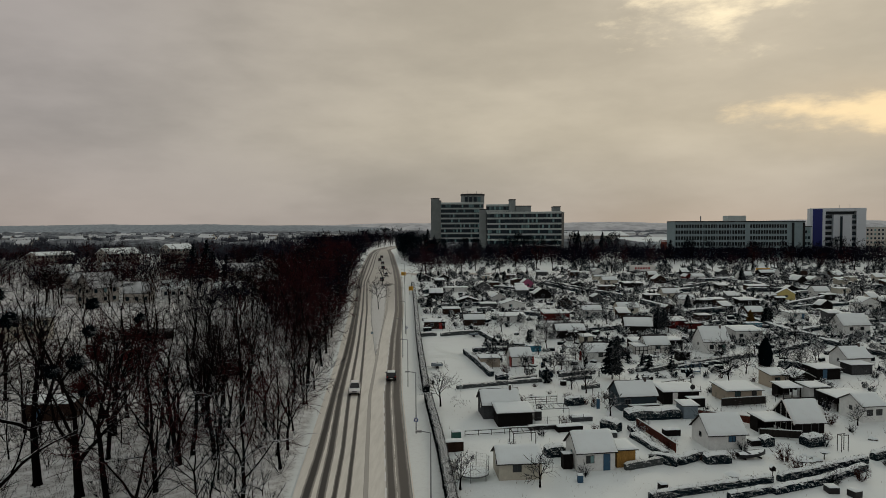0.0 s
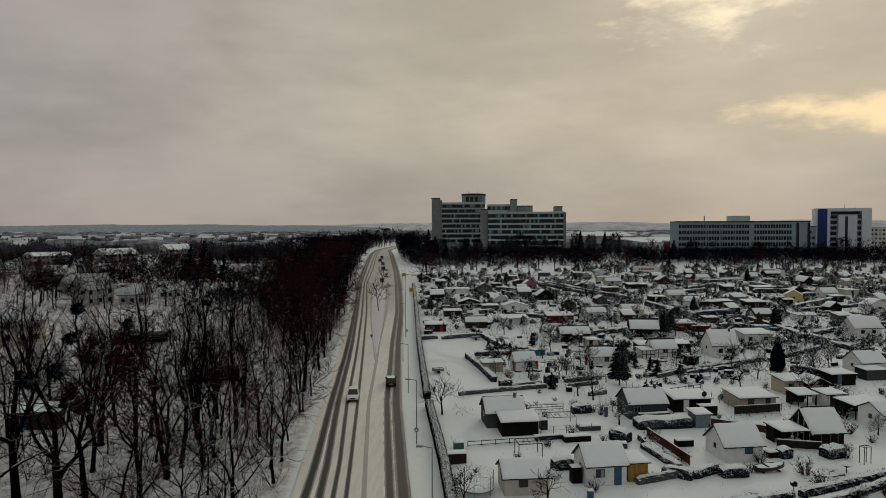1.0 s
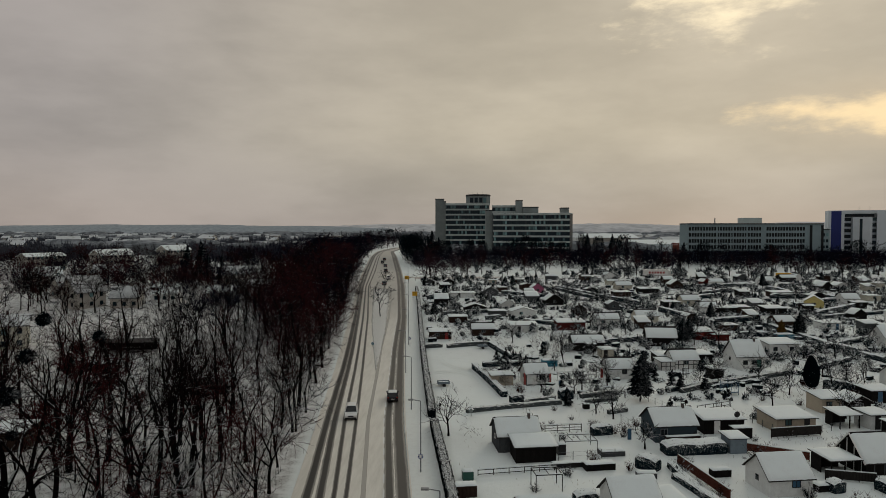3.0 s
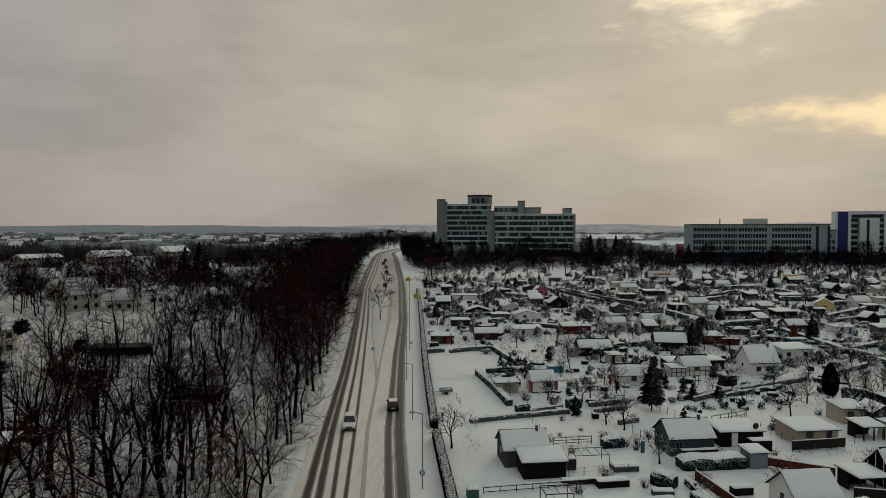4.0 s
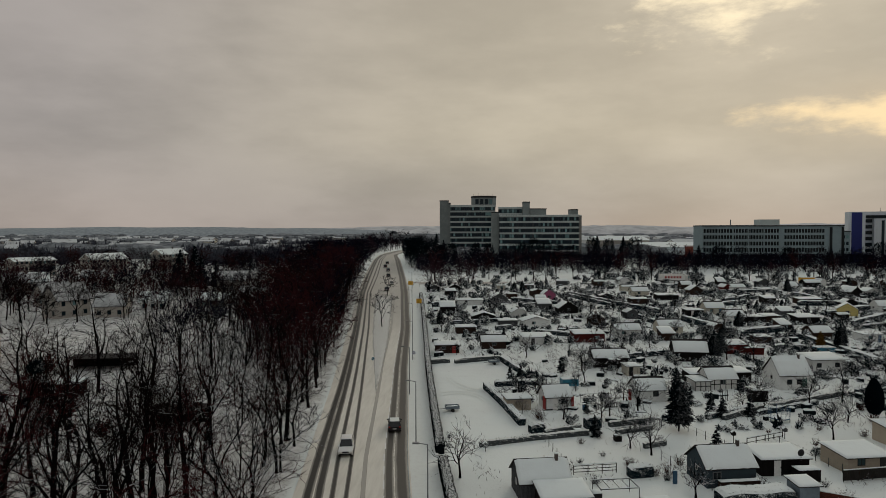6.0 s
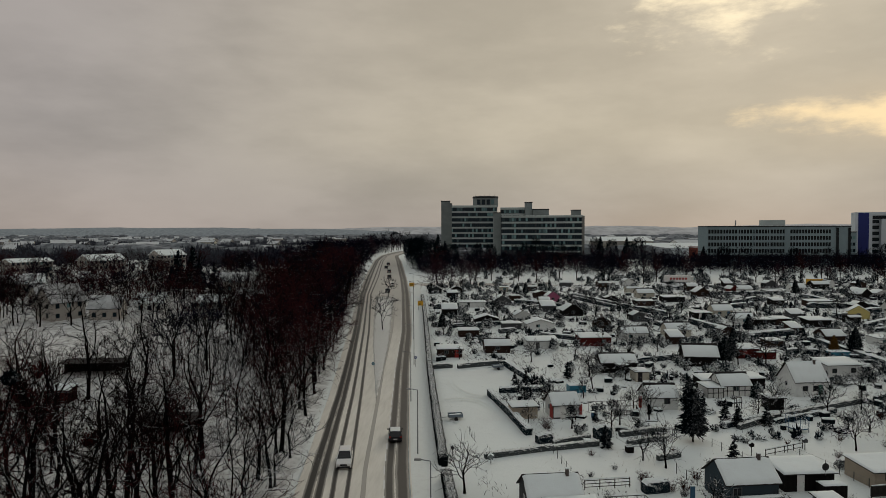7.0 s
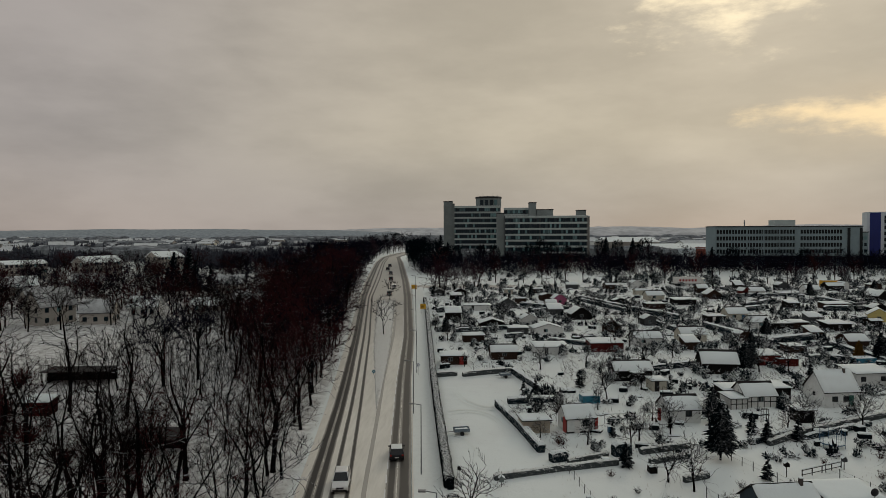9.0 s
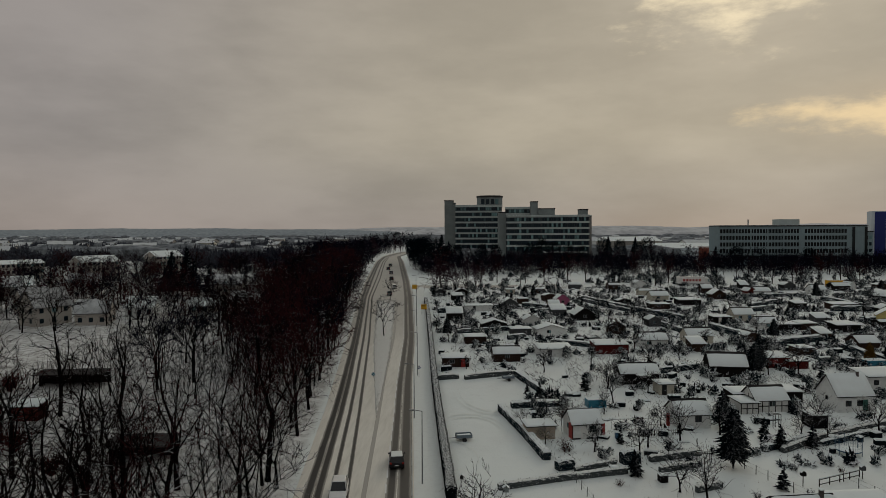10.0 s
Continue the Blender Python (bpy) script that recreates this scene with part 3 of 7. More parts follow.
def tree_proto(name, label, category, group, seed, mat, **kw):
    t, c = bare_tree(seed, **kw)
    ob = thing(name, label, category, group)
    part("trunk", tube_mesh("trunk", t, "bark" if mat != "bark_fruit" else mat), None, ob)
    part("crown", tube_mesh("crown", c, mat), None, ob, "bare twigs dusted with snow")
    return ob


def thicket(name, label, n, where, h0, h1, r, mat, lean=0.18, base=0.0, category="undergrowth"):
    """Thousands of thin upright stems and twigs, joined: where(rng) gives x and y."""
    rng = np.random.default_rng(n)
    segs = []
    for _ in range(n):
        q = where(rng)
        if q is None:
            continue
        x, y = q
        z = gz(x, y) - 0.1 + rng.uniform(0, 1) * base
        p = np.array((x, y, z))
        h = rng.uniform(h0, h1)
        segs.append((p, p + np.array((rng.normal(0, lean) * h, rng.normal(0, lean) * h, h)), r * rng.uniform(0.6, 1.3), 0.0, 3))
    return tagged(part(name, tube_mesh(name, segs, mat), None), label, category, kind="stuff")


def tuft_ball(rng, n, r, spike):
    """Points out in all directions: a round tuft."""
    segs = []
    for _ in range(n):
        d = rng.normal(0, 1, 3)
        d /= math.sqrt(d @ d)
        segs.append((d * r * rng.uniform(0.1, 0.7), d * r * rng.uniform(0.8, 1.05) + rng.normal(0, 0.2, 3) * r, spike, 0.0, 3))
    return segs


def conifer_segs(seed, h, r, tiers, per, foot=0.1, droop=0.35, thick=0.16, power=0.85):
    """Drooping sprays in whorls round a straight trunk."""
    rng = np.random.default_rng(seed)
    trunk = [(np.array((0, 0, -0.3)), np.array((0, 0, h)), 0.018 * h, 0.02, 6)]
    sprays = []
    for k in range(tiers):
        f = (k + 0.5) / tiers
        z = h * (foot + (1 - foot) * f)
        for j in range(max(4, int(per * (1 - 0.6 * f)))):
            a = rng.uniform(0, 2 * math.pi)
            L = r * (1 - f) ** power * rng.uniform(0.5, 1.2) * (1 + 0.25 * noise.noise((math.cos(a) * 1.3 + seed, math.sin(a) * 1.3, f * 4))) * min(1.0, 0.62 + 3.0 * f) + 0.12
            d = np.array((math.cos(a), math.sin(a), 0.0))
            p0 = np.array((0, 0, z + rng.uniform(-0.2, 0.2)))
            p1 = p0 + d * L * 0.6 + np.array((0, 0, -droop * L * 0.3))
            p2 = p0 + d * L + np.array((0, 0, -droop * L * 0.75))
            sprays += [(p0, p1, thick * 0.6, thick, 3), (p1, p2, thick, 0.0, 3)]
            for side in (-1, 1):
                e = np.array((-d[1], d[0], -0.25)) * side
                q = p0 + (p1 - p0) * rng.uniform(0.5, 1.0)
                sprays.append((q, q + (d * 0.5 + e * 0.7) * L * 0.45, thick * 0.9, 0.0, 3))
    return trunk, sprays


def shrub_segs(seed, h, stems, sub, r):
    rng = np.random.default_rng(seed)
    out = []
    for _ in range(stems):
        a = rng.uniform(0, 2 * math.pi)
        lean = rng.uniform(0.1, 0.8)
        d = np.array((math.cos(a) * lean, math.sin(a) * lean, 1.0))
        d /= math.sqrt(d @ d)
        one = limb(rng, out, np.array((math.cos(a) * 0.15, math.sin(a) * 0.15, -0.1)), d, h * rng.uniform(0.6, 1.05), r * 1.6, 3, 0.14, 0.0, 3, 0.5)
        for _ in range(sub):
            p, dd, _ = one[rng.integers(1, 4)]
            out.append((p, p + swing(rng, dd, rng.uniform(0.3, 1.0)) * h * rng.uniform(0.15, 0.4), r, 0.0, 3))
    return out


def spreading_tree(seed, height, trunk_r, bole, stems, wide, side, sub, twigs, twig_r):
    """A broad leafless tree: a short bole, rising stems, side branches that carry sprays of twigs."""
    rng = np.random.default_rng(seed)
    wood, fine = [], []
    up = np.array((0.0, 0.0, 1.0))
    base = np.array((0.0, 0.0, -0.3))
    wood.append((base, base + up * 0.8, trunk_r * 1.5, trunk_r, 7))
    trunk = limb(rng, wood, base + up * 0.8, swing(rng, up, 0.09), height * bole, trunk_r, 4, 0.05, 0.0, 7, 0.75)
    for k in range(stems):
        p, d, r = trunk[4] if k < 2 else trunk[rng.integers(2, 5)]
        a = 2 * math.pi * (k + rng.uniform(0, 0.6)) / stems
        tilt = rng.uniform(0.05, 0.22) if k == 0 else rng.uniform(0.38, 0.85) * wide
        d = np.array((math.cos(a) * math.sin(tilt), math.sin(a) * math.sin(tilt), math.cos(tilt)))
        L = height * (1 - bole) * (1.0 if k == 0 else rng.uniform(0.68, 0.95))
        one = limb(rng, wood, p, d, L, r * (0.8 if k == 0 else rng.uniform(0.5, 0.7)), 8, 0.13, 0.03, 6, 0.14)
        for j in range(side):
            f = 0.12 + 0.84 * (j + rng.uniform(0.2, 0.8)) / side
            p2, d2, r2 = one[min(int(f * 8) + 1, 8)]
            L2 = L * (0.56 * (1 - f) + 0.19) * rng.uniform(0.75, 1.25) * max(wide, 0.8)
            two = limb(rng, wood, p2, swing(rng, d2, rng.uniform(0.75, 1.3)), L2, max(r2 * 0.5, twig_r * 1.8), 5, 0.17, 0.02, 4, 0.3)
            for m in range(sub):
                p3, d3, r3 = two[min(1 + (m * 5) // sub, 5)]
                L3 = L2 * rng.uniform(0.28, 0.5) + 0.25
                three = limb(rng, fine, p3, swing(rng, d3, rng.uniform(0.45, 0.95)), L3, twig_r * 1.4, 3, 0.16, 0.05, 3, 0.5)
                for q in range(twigs):
                    p4, d4, r4 = three[rng.integers(0, 4)]
                    fine.append((p4, p4 + swing(rng, d4, rng.uniform(0.3, 0.85)) * L3 * rng.uniform(0.3, 0.6), twig_r, 0.0, 3))
    return wood, fine


def spreading_proto(name, label, group, seed, mat, **kw):
    t, c = spreading_tree(seed, **kw)
    ob = thing(name, label, "tree", group)
    part("trunk", tube_mesh("trunk", t, "bark"), None, ob)
    part("crown", tube_mesh("crown", c, mat), None, ob, "bare twigs dusted with snow")
    return ob


NEAR_WOOD = [spreading_proto("woodland_tree", "leafless woodland tree with spreading limbs and dark wet bark", "woodland trees", 11 + k, m, height=h, trunk_r=tr * 0.82, bole=bo,
                             stems=st, wide=wi * 1.2, side=7, sub=4, twigs=3, twig_r=0.023)
             for k, (h, tr, bo, st, wi, m) in enumerate(((15.5, 0.32, 0.34, 4, 0.72, "bark_red"), (17.0, 0.37, 0.40, 4, 0.62, "twig_brown"), (13.0, 0.21, 0.26, 3, 0.72, "twig_brown"),
                                                         (15.0, 0.29, 0.28, 4, 0.82, "bark_red"), (17.5, 0.36, 0.44, 4, 0.58, "twig_brown"), (11.5, 0.18, 0.18, 4, 0.85, "bark_fruit")))]
TALL_WOOD = [spreading_proto("tall_tree", "very tall bare tree with heavy spreading limbs", "tall bare trees", 31 + k, "twig_brown", height=h, trunk_r=0.46, bole=0.26,
                             stems=5, wide=0.9, side=7, sub=5, twigs=3, twig_r=0.022) for k, h in enumerate((19.0, 21.5))]
POLES = [tree_proto("slender_tree", "slender dark stem with a narrow bare crown", "tree", "woodland trees", 131 + k, "bark", height=h, trunk_r=0.085, first=0.25,
                    limbs=8, sub=3, twigs=2, wide=0.7, twig_r=0.024, shoots=0) for k, h in enumerate((9.5, 11.5))]
# mistletoe sits in the crowns of the tallest trees
mistletoe = tube_mesh("mistletoe", tuft_ball(np.random.default_rng(8), 400, 0.85, 0.10), "conifer")
for k, ob in enumerate(TALL_WOOD):
    lim = [v.co.copy() for v in ob.children[0].data.vertices if 11 < v.co.z < 20]
    for j in range(4):
        c = new("mistletoe", mistletoe)
        c.parent = ob
        c.matrix_basis = Matrix.Translation(lim[(j * 97 + 31 * k) % len(lim)]) @ Matrix.Scale(0.55 + 0.2 * j, 4)
        tagged(c, "dark round mistletoe clump")
MID_WOOD = [spreading_proto("leafless_tree", "leafless tree with a broad crown of dark reddish twigs", "trees beside the road", 51 + k, m, height=h, trunk_r=0.24, bole=bo,
                            stems=4, wide=wi, side=6, sub=5, twigs=3, twig_r=0.05)
            for k, (h, bo, wi, m) in enumerate(((14.5, 0.24, 0.95, "bark_red"), (16.0, 0.30, 0.85, "far_wood"), (15.0, 0.22, 1.0, "twig_brown"), (13.0, 0.2, 1.0, "bark_red")))]


def cloud_tree(name, label, category, group, seed, mat, height, trunk_r, first, limbs, spread, twigs, twig_r, centre=0.66, tall=0.36, reach=1.0):
    """A tree seen from afar: trunk, limbs and a rounded cloud of fine twigs pointing outwards."""
    t, c = bare_tree(seed, height, trunk_r, first, limbs, 1, 1, 0.8, twig_r * 1.4, shoots=0)
    rng = np.random.default_rng(seed)
    mid = np.array((0, 0, height * centre))
    for _ in range(twigs):
        d = rng.normal(0, 1, 3)
        d /= math.sqrt(d @ d)
        k = rng.uniform(0.35, 1.0) ** 0.6 * (1 + 0.35 * noise.noise((d[0] * 1.7 + seed, d[1] * 1.7, d[2] * 1.7)))
        p = mid + d * np.array((spread, spread, height * tall)) * k
        e = d * 0.5 + np.array((0, 0, 0.55)) + rng.normal(0, 0.35, 3)
        c.append((p, p + e * rng.uniform(0.7, 1.5) * reach, twig_r, 0.0, 3))
    ob = thing(name, label, category, group)
    part("trunk", tube_mesh("trunk", t, "bark"), None, ob)
    part("crown", tube_mesh("crown", c, mat), None, ob, "haze of fine bare twigs")
    return ob


FAR_WOOD = [spreading_proto("park_tree", "bare park tree with a rounded maroon-brown crown", "trees before the far buildings", 71 + k, m, height=h, trunk_r=0.26, bole=bo,
                            stems=4, wide=wi, side=6, sub=5, twigs=4, twig_r=0.055)
            for k, (h, bo, wi, m) in enumerate(((13.5, 0.2, 0.85, "twig_maroon"), (15.0, 0.24, 0.8, "far_wood"), (14.0, 0.22, 0.75, "bark_red"), (12.5, 0.18, 0.9, "far_wood")))]
BACK_WOOD = [spreading_proto("wild_tree", "dark bare tree in the dense wood before the far buildings", "trees before the far buildings", 171 + k, m, height=h, trunk_r=0.24, bole=0.2,
                             stems=4, wide=0.95, side=5, sub=4, twigs=3, twig_r=0.085) for k, (h, m) in enumerate(((13.0, "far_wood"), (14.5, "far_wood"), (12.0, "twig_maroon")))]
PINE = cloud_tree("black_pine", "dark evergreen pine with a broad rounded crown", "tree", "conifers", 81, "conifer", 12.0, 0.24, 0.25, 5, 3.9, 1000, 0.15, 0.5, 0.46, 0.6)
ORCHARD = [spreading_proto("fruit_tree", "small gnarled fruit tree with snow on its branches", "garden fruit trees", 91 + k, "bark_fruit", height=h, trunk_r=0.12, bole=0.24,
                           stems=5, wide=1.2, side=6, sub=4, twigs=2, twig_r=0.018) for k, h in enumerate((4.2, 5.2, 3.4))]
ORCHARD_FAR = [spreading_proto("garden_tree", "bare garden tree dusted with snow", "garden fruit trees", 111 + k, "bark_fruit", height=h, trunk_r=0.13, bole=0.22,
                               stems=5, wide=1.15, side=5, sub=4, twigs=2, twig_r=0.026) for k, h in enumerate((4.4, 5.6))]


def conifer_proto(name, label, seed, h, r, tiers, per, mat="conifer", **kw):
    t, c = conifer_segs(seed, h, r, tiers, per, **kw)
    ob = thing(name, label, "tree", "conifers")
    part("trunk", tube_mesh("trunk", t, "bark"), None, ob)
    part("crown", tube_mesh("crown", c, mat), None, ob, "drooping needle sprays holding snow")
    return ob


SPRUCE = conifer_proto("spruce", "dark green spruce with snow on its boughs", 5, 7.6, 2.5, 17, 30, thick=0.14, foot=0.19, droop=0.38, power=0.55)
SMALL_FIR = conifer_proto("small_fir", "small dark fir tree dusted with snow", 6, 2.6, 0.9, 11, 14, thick=0.09)
TALL_FIR = conifer_proto("tall_fir", "tall dark conifer with a dense crown", 7, 11.0, 3.3, 15, 16, thick=0.42)


def shrub_proto(name, label, seed, mat, h, stems, sub, r):
    ob = thing(name, label, "shrub", "garden shrubs")
    part("crown", tube_mesh("crown", shrub_segs(seed, h, stems, sub, r), mat), None, ob)
    return ob


SHRUBS = [shrub_proto("shrub", "leafless shrub with snow caught in its twigs", 1, "shrub", 1.3, 24, 14, 0.013),
          shrub_proto("shrub", "wide leafless shrub under fresh snow", 2, "shrub", 1.0, 26, 13, 0.013),
          shrub_proto("shrub", "rust-brown shrub dusted with snow", 3, "shrub_rust", 1.4, 26, 14, 0.014)]
SHRUBS_FAR = [shrub_proto("shrub", "leafless bush with snow in its twigs", 7, "shrub", 1.5, 16, 12, 0.028), shrub_proto("shrub", "dense dark bush with snow on top", 8, "hedge_leaf", 1.3, 22, 10, 0.045)]


def bush_segs(seed, w, h, lumps, per, leaf):
    """Leafy lumps that make up a rounded evergreen bush."""
    rng = np.random.default_rng(seed)
    segs = []
    for k in range(lumps):
        a, q = rng.uniform(0, 2 * math.pi), rng.uniform(0, 0.62) * w
        r = w * rng.uniform(0.38, 0.6)
        c = np.array((q * math.cos(a), q * math.sin(a), max(0.3 * r, (h - r) * rng.uniform(0.25, 1.0))))
        for _ in range(per):
            d = rng.normal(0, 1, 3)
            d /= math.sqrt(d @ d)
            p = c + d * r * np.array((1, 1, 0.9)) * rng.uniform(0.55, 0.95)
            if p[2] < -0.05:
                continue
            segs.append((p, p + d * leaf * rng.uniform(0.8, 1.8) + rng.normal(0, 0.35, 3) * leaf, leaf * 0.55, 0.0, 3))
    return segs


def bush_proto(seed, w, h, lumps, per, leaf):
    ob = thing("evergreen_bush", "rounded dark evergreen bush dusted with snow", "bush", "garden bushes")
    part("crown", tube_mesh("crown", bush_segs(seed, w, h, lumps, per, leaf), "hedge_leaf"), None, ob)
    return ob


def bush_rows(name, label, mat, spots, leaf, per):
    """Many bushes grown together, joined. spots: (x, y, width, height)."""
    kinds = [bush_segs(60 + k, 1.0, 1.0, 5, per, leaf) for k in range(6)]
    segs = []
    for k, (x, y, w, h) in enumerate(spots):
        turn = 2.4 * k
        c, s_ = math.cos(turn), math.sin(turn)
        m = np.array(((c * w, -s_ * w, 0), (s_ * w, c * w, 0), (0, 0, h)))
        o = np.array((x, y, gz(x, y)))
        segs += [(o + m @ p, o + m @ q, r * w, 0.0, n) for p, q, r, _, n in kinds[k % 6]]
    return tagged(part(name, tube_mesh(name, segs, mat), None), label, "bushes", kind="stuff")


BUSHES = [bush_proto(1, 1.1, 1.6, 6, 62, 0.19), bush_proto(2, 1.5, 1.4, 7, 60, 0.21), bush_proto(3, 0.85, 2.1, 7, 56, 0.17)]
WINE = shrub_proto("wine_shrub", "dense shrub with wine-red leaves on the woodland floor", 9, "shrub_wine", 3.2, 34, 22, 0.035)
BRUSH = shrub_proto("sapling", "thin sapling thicket on the woodland floor", 4, "bark", 3.4, 12, 12, 0.016)

for ob in (*BUSHES, PINE, *POLES, *NEAR_WOOD, *TALL_WOOD, *MID_WOOD, *FAR_WOOD, *BACK_WOOD, *ORCHARD, *ORCHARD_FAR, *SHRUBS_FAR, SPRUCE, SMALL_FIR, TALL_FIR, *SHRUBS, BRUSH, WINE):
    ob.matrix_world = pose(-30 - random.uniform(0, 60), -random.uniform(60, 130), 0)


def plant(ob, x, y, k=1.0, turn=None, lean=0.0):
    turn = random.uniform(0, 360) if turn is None else turn
    c = copy_thing(ob, pose(x, y, gz(x, y), lean, 0, turn))
    c.scale = (k, k, k * random.uniform(0.94, 1.06))
    return c

# ---- sheds and garden houses ----
WALL_WORDS = {"white": "white-rendered", "cream": "cream-rendered", "beige": "beige", "pink": "pink-painted", "yellow": "yellow-painted", "timber_white": "half-timbered white",
              "timber": "half-timbered", "blue_grey": "blue-grey boarded", "dark_wood": "dark boarded", "brown_wood": "brown boarded", "grey_wood": "grey boarded",
              "red_wood": "red-painted wooden", "ochre": "ochre boarded", "metal_blue": "blue-grey metal"}
ROOF_WORDS = {"x": "with a snow-covered gable roof", "y": "with a snow-covered gabled front", "flat": "with a flat snow-covered roof", "mono": "with a low sloping roof under snow"}
SHED_AT = []


def shed(x, y, rot, w, d, h, roof, rise, wall, door="", win=(), chimney=0, low_gable=0, beams=0, open_front=0, red_side=0, trim=0, dish=0, blue_shutter=0, snow=1, white_beams=0):
    """A garden house: w wide, d deep, h to the eaves. roof: x ridge along the front, y gabled front, mono falling to the front, flat."""
    seed = len(SHED_AT) * 7 + 1
    SHED_AT.append((x, y, max(w, d) / 2))
    m = pose(x, y, min(gz(x, y - d / 2), gz(x, y)) + 0.03, 0, 0, rot)
    if y > 165:
        m = m @ Matrix.Diagonal((1, 1, 0.86, 1))
    kind = "carport" if open_front else ("garden house" if win or door else "shed")
    ob = thing(kind.replace(" ", "_"), f"{WALL_WORDS[wall]} {kind} {ROOF_WORDS[roof] if snow else 'with a dark flat roof in the wood'}", kind, "allotment huts", m)
    a, b, o = w / 2, d / 2, 0.28
    if roof == "x":
        top = lambda X, Y: h + rise * (1 - abs(Y) / b)
        over_top = lambda X, Y: top(X, Y) + 0.10
    elif roof == "y":
        top = lambda X, Y: h + rise * (1 - abs(X) / a)
        over_top = lambda X, Y: top(X, Y) + 0.10
    elif roof == "mono":
        top = lambda X, Y: h + rise * (Y + b) / d
        over_top = lambda X, Y: top(X, Y) + 0.10
    else:
        top = lambda X, Y: h + 0.04 * Y
        over_top = lambda X, Y: top(X, Y) + 0.12
    s = Shape()
    if open_front:
        for X in (-a + 0.06, a - 0.06, 0):
            part("post", Shape().box(X - 0.06, -b, -0.3, X + 0.06, -b + 0.12, h), wall, ob)
        part("side_wall", Shape().box(-a, 0, -0.3, -a + 0.08, b - 0.105, h), wall, ob)
        s.box(-a, b - 0.1, -0.3, a, b, h)
    elif roof == "y":
        s.prism([(-a, -0.3), (a, -0.3), (a, h), (0, h + rise), (-a, h)], -b, b)
    elif roof == "x":
        i = len(s.v)
        s.v += [(-a, -b, -0.3), (-a, b, -0.3), (-a, b, h), (-a, 0, h + rise), (-a, -b, h), (a, -b, -0.3), (a, b, -0.3), (a, b, h), (a, 0, h + rise), (a, -b, h)]
        s.f += [(0, 4, 3, 2, 1), (5, 6, 7, 8, 9), (0, 5, 9, 4), (1, 2, 7, 6), (4, 9, 8, 3), (3, 8, 7, 2)]
    else:
        hb = top(0, b)
        s.v += [(-a, -b, -0.3), (a, -b, -0.3), (a, b, -0.3), (-a, b, -0.3), (-a, -b, top(0, -b)), (a, -b, top(0, -b)), (a, b, hb), (-a, b, hb)]
        s.f += [(3, 2, 1, 0), (4, 5, 6, 7), (0, 1, 5, 4), (1, 2, 6, 5), (2, 3, 7, 6), (3, 0, 4, 7)]
    part("wall", s, wall, ob)
    # roof boards with an overhang, then the snow on them
    X0, X1, Y0, Y1 = -a - o, a + o, -b - o, b + o
    halves = [(X0, Y0, X1, 0.0), (X0, 0.0, X1, Y1)] if roof == "x" else [(X0, Y0, 0.0, Y1), (0.0, Y0, X1, Y1)] if roof == "y" else [(X0, Y0, X1, Y1)]
    r, sn = Shape(), Shape()
    for x0, y0, x1, y1 in halves:
        i = len(r.v)
        for dz in (0.0, 0.09):
            r.v += [(X, Y, top(X, Y) + 0.012 + dz) for X, Y in ((x0, y0), (x1, y0), (x1, y1), (x0, y1))]
        r.f += [tuple(i + k for k in q) for q in ((3, 2, 1, 0), (4, 5, 6, 7), (0, 1, 5, 4), (1, 2, 6, 5), (2, 3, 7, 6), (3, 0, 4, 7))]
    snow_slab(sn, X0 + 0.03, Y0 + 0.03, X1 - 0.03, Y1 - 0.03, over_top, 0.12, seed, 0.45 if y < 130 else 0.9)
    rf = part("roof", r, "roof_edge", ob)
    if snow:
        part("snow_cover", sn, "snow_roof", rf, "even blanket of snow", smooth=True)
    f = -b - 0.012
    if door:
        dm = {"blue": "paint_blue", "red": "paint_red", "dark": "paint_dark", "white": "paint_white", "green": "paint_green"}[door]
        dx = a * (0.55 if win and win[0] < 0.6 else -0.35)
        if red_side:
            dx = -a * 0.25
        dr = part("door", Shape().box(dx - 0.42, f - 0.03, 0.02, dx + 0.42, f, 1.95), dm, ob, f"{door} door")
        part("handle", Shape().box(dx + 0.3, f - 0.07, 0.98, dx + 0.34, f - 0.03, 1.1), "galvanised", dr)
    for q in win:
        wx = -a + w * q
        fr = Shape()
        fr.box(wx - 0.5, f - 0.03, 0.95, wx + 0.5, f, 1.02).box(wx - 0.5, f - 0.03, 1.78, wx + 0.5, f, 1.85)
        fr.box(wx - 0.5, f - 0.03, 1.02, wx - 0.43, f, 1.78).box(wx + 0.43, f - 0.03, 1.02, wx + 0.5, f, 1.78).box(wx - 0.03, f - 0.03, 1.02, wx + 0.03, f, 1.78)
        wn = part("window", fr, "paint_dark" if trim or wall in ("white", "cream", "beige") else "galvanised", ob, "small framed window")
        for side in (-1, 1):
            part("pane", Shape().box(wx + side * 0.23 - 0.2, f - 0.012, 1.02, wx + side * 0.23 + 0.2, f + 0.004, 1.78), "paint_blue" if blue_shutter else "pane", wn)
    if chimney:
        cx, cy = a * 0.62, -b * 0.15
        cz = top(cx, cy)
        st = part("chimney", Shape().box(cx - 0.16, cy - 0.16, cz - 0.1, cx + 0.16, cy + 0.16, cz + 0.85), "brick_stack", ob, "brick chimney")
        part("cap", Shape().box(cx - 0.2, cy - 0.2, cz + 0.85, cx + 0.2, cy + 0.2, cz + 0.95), "snow_roof", st)
    if low_gable or roof in ("x",):
        g = Shape().box(-a - 0.03, -0.28, h * 0.55, -a, 0.28, h * 0.55 + 0.65)
        gw = part("window", g, "paint_white" if wall.endswith("wood") or wall == "blue_grey" else "paint_dark", ob, "gable window")
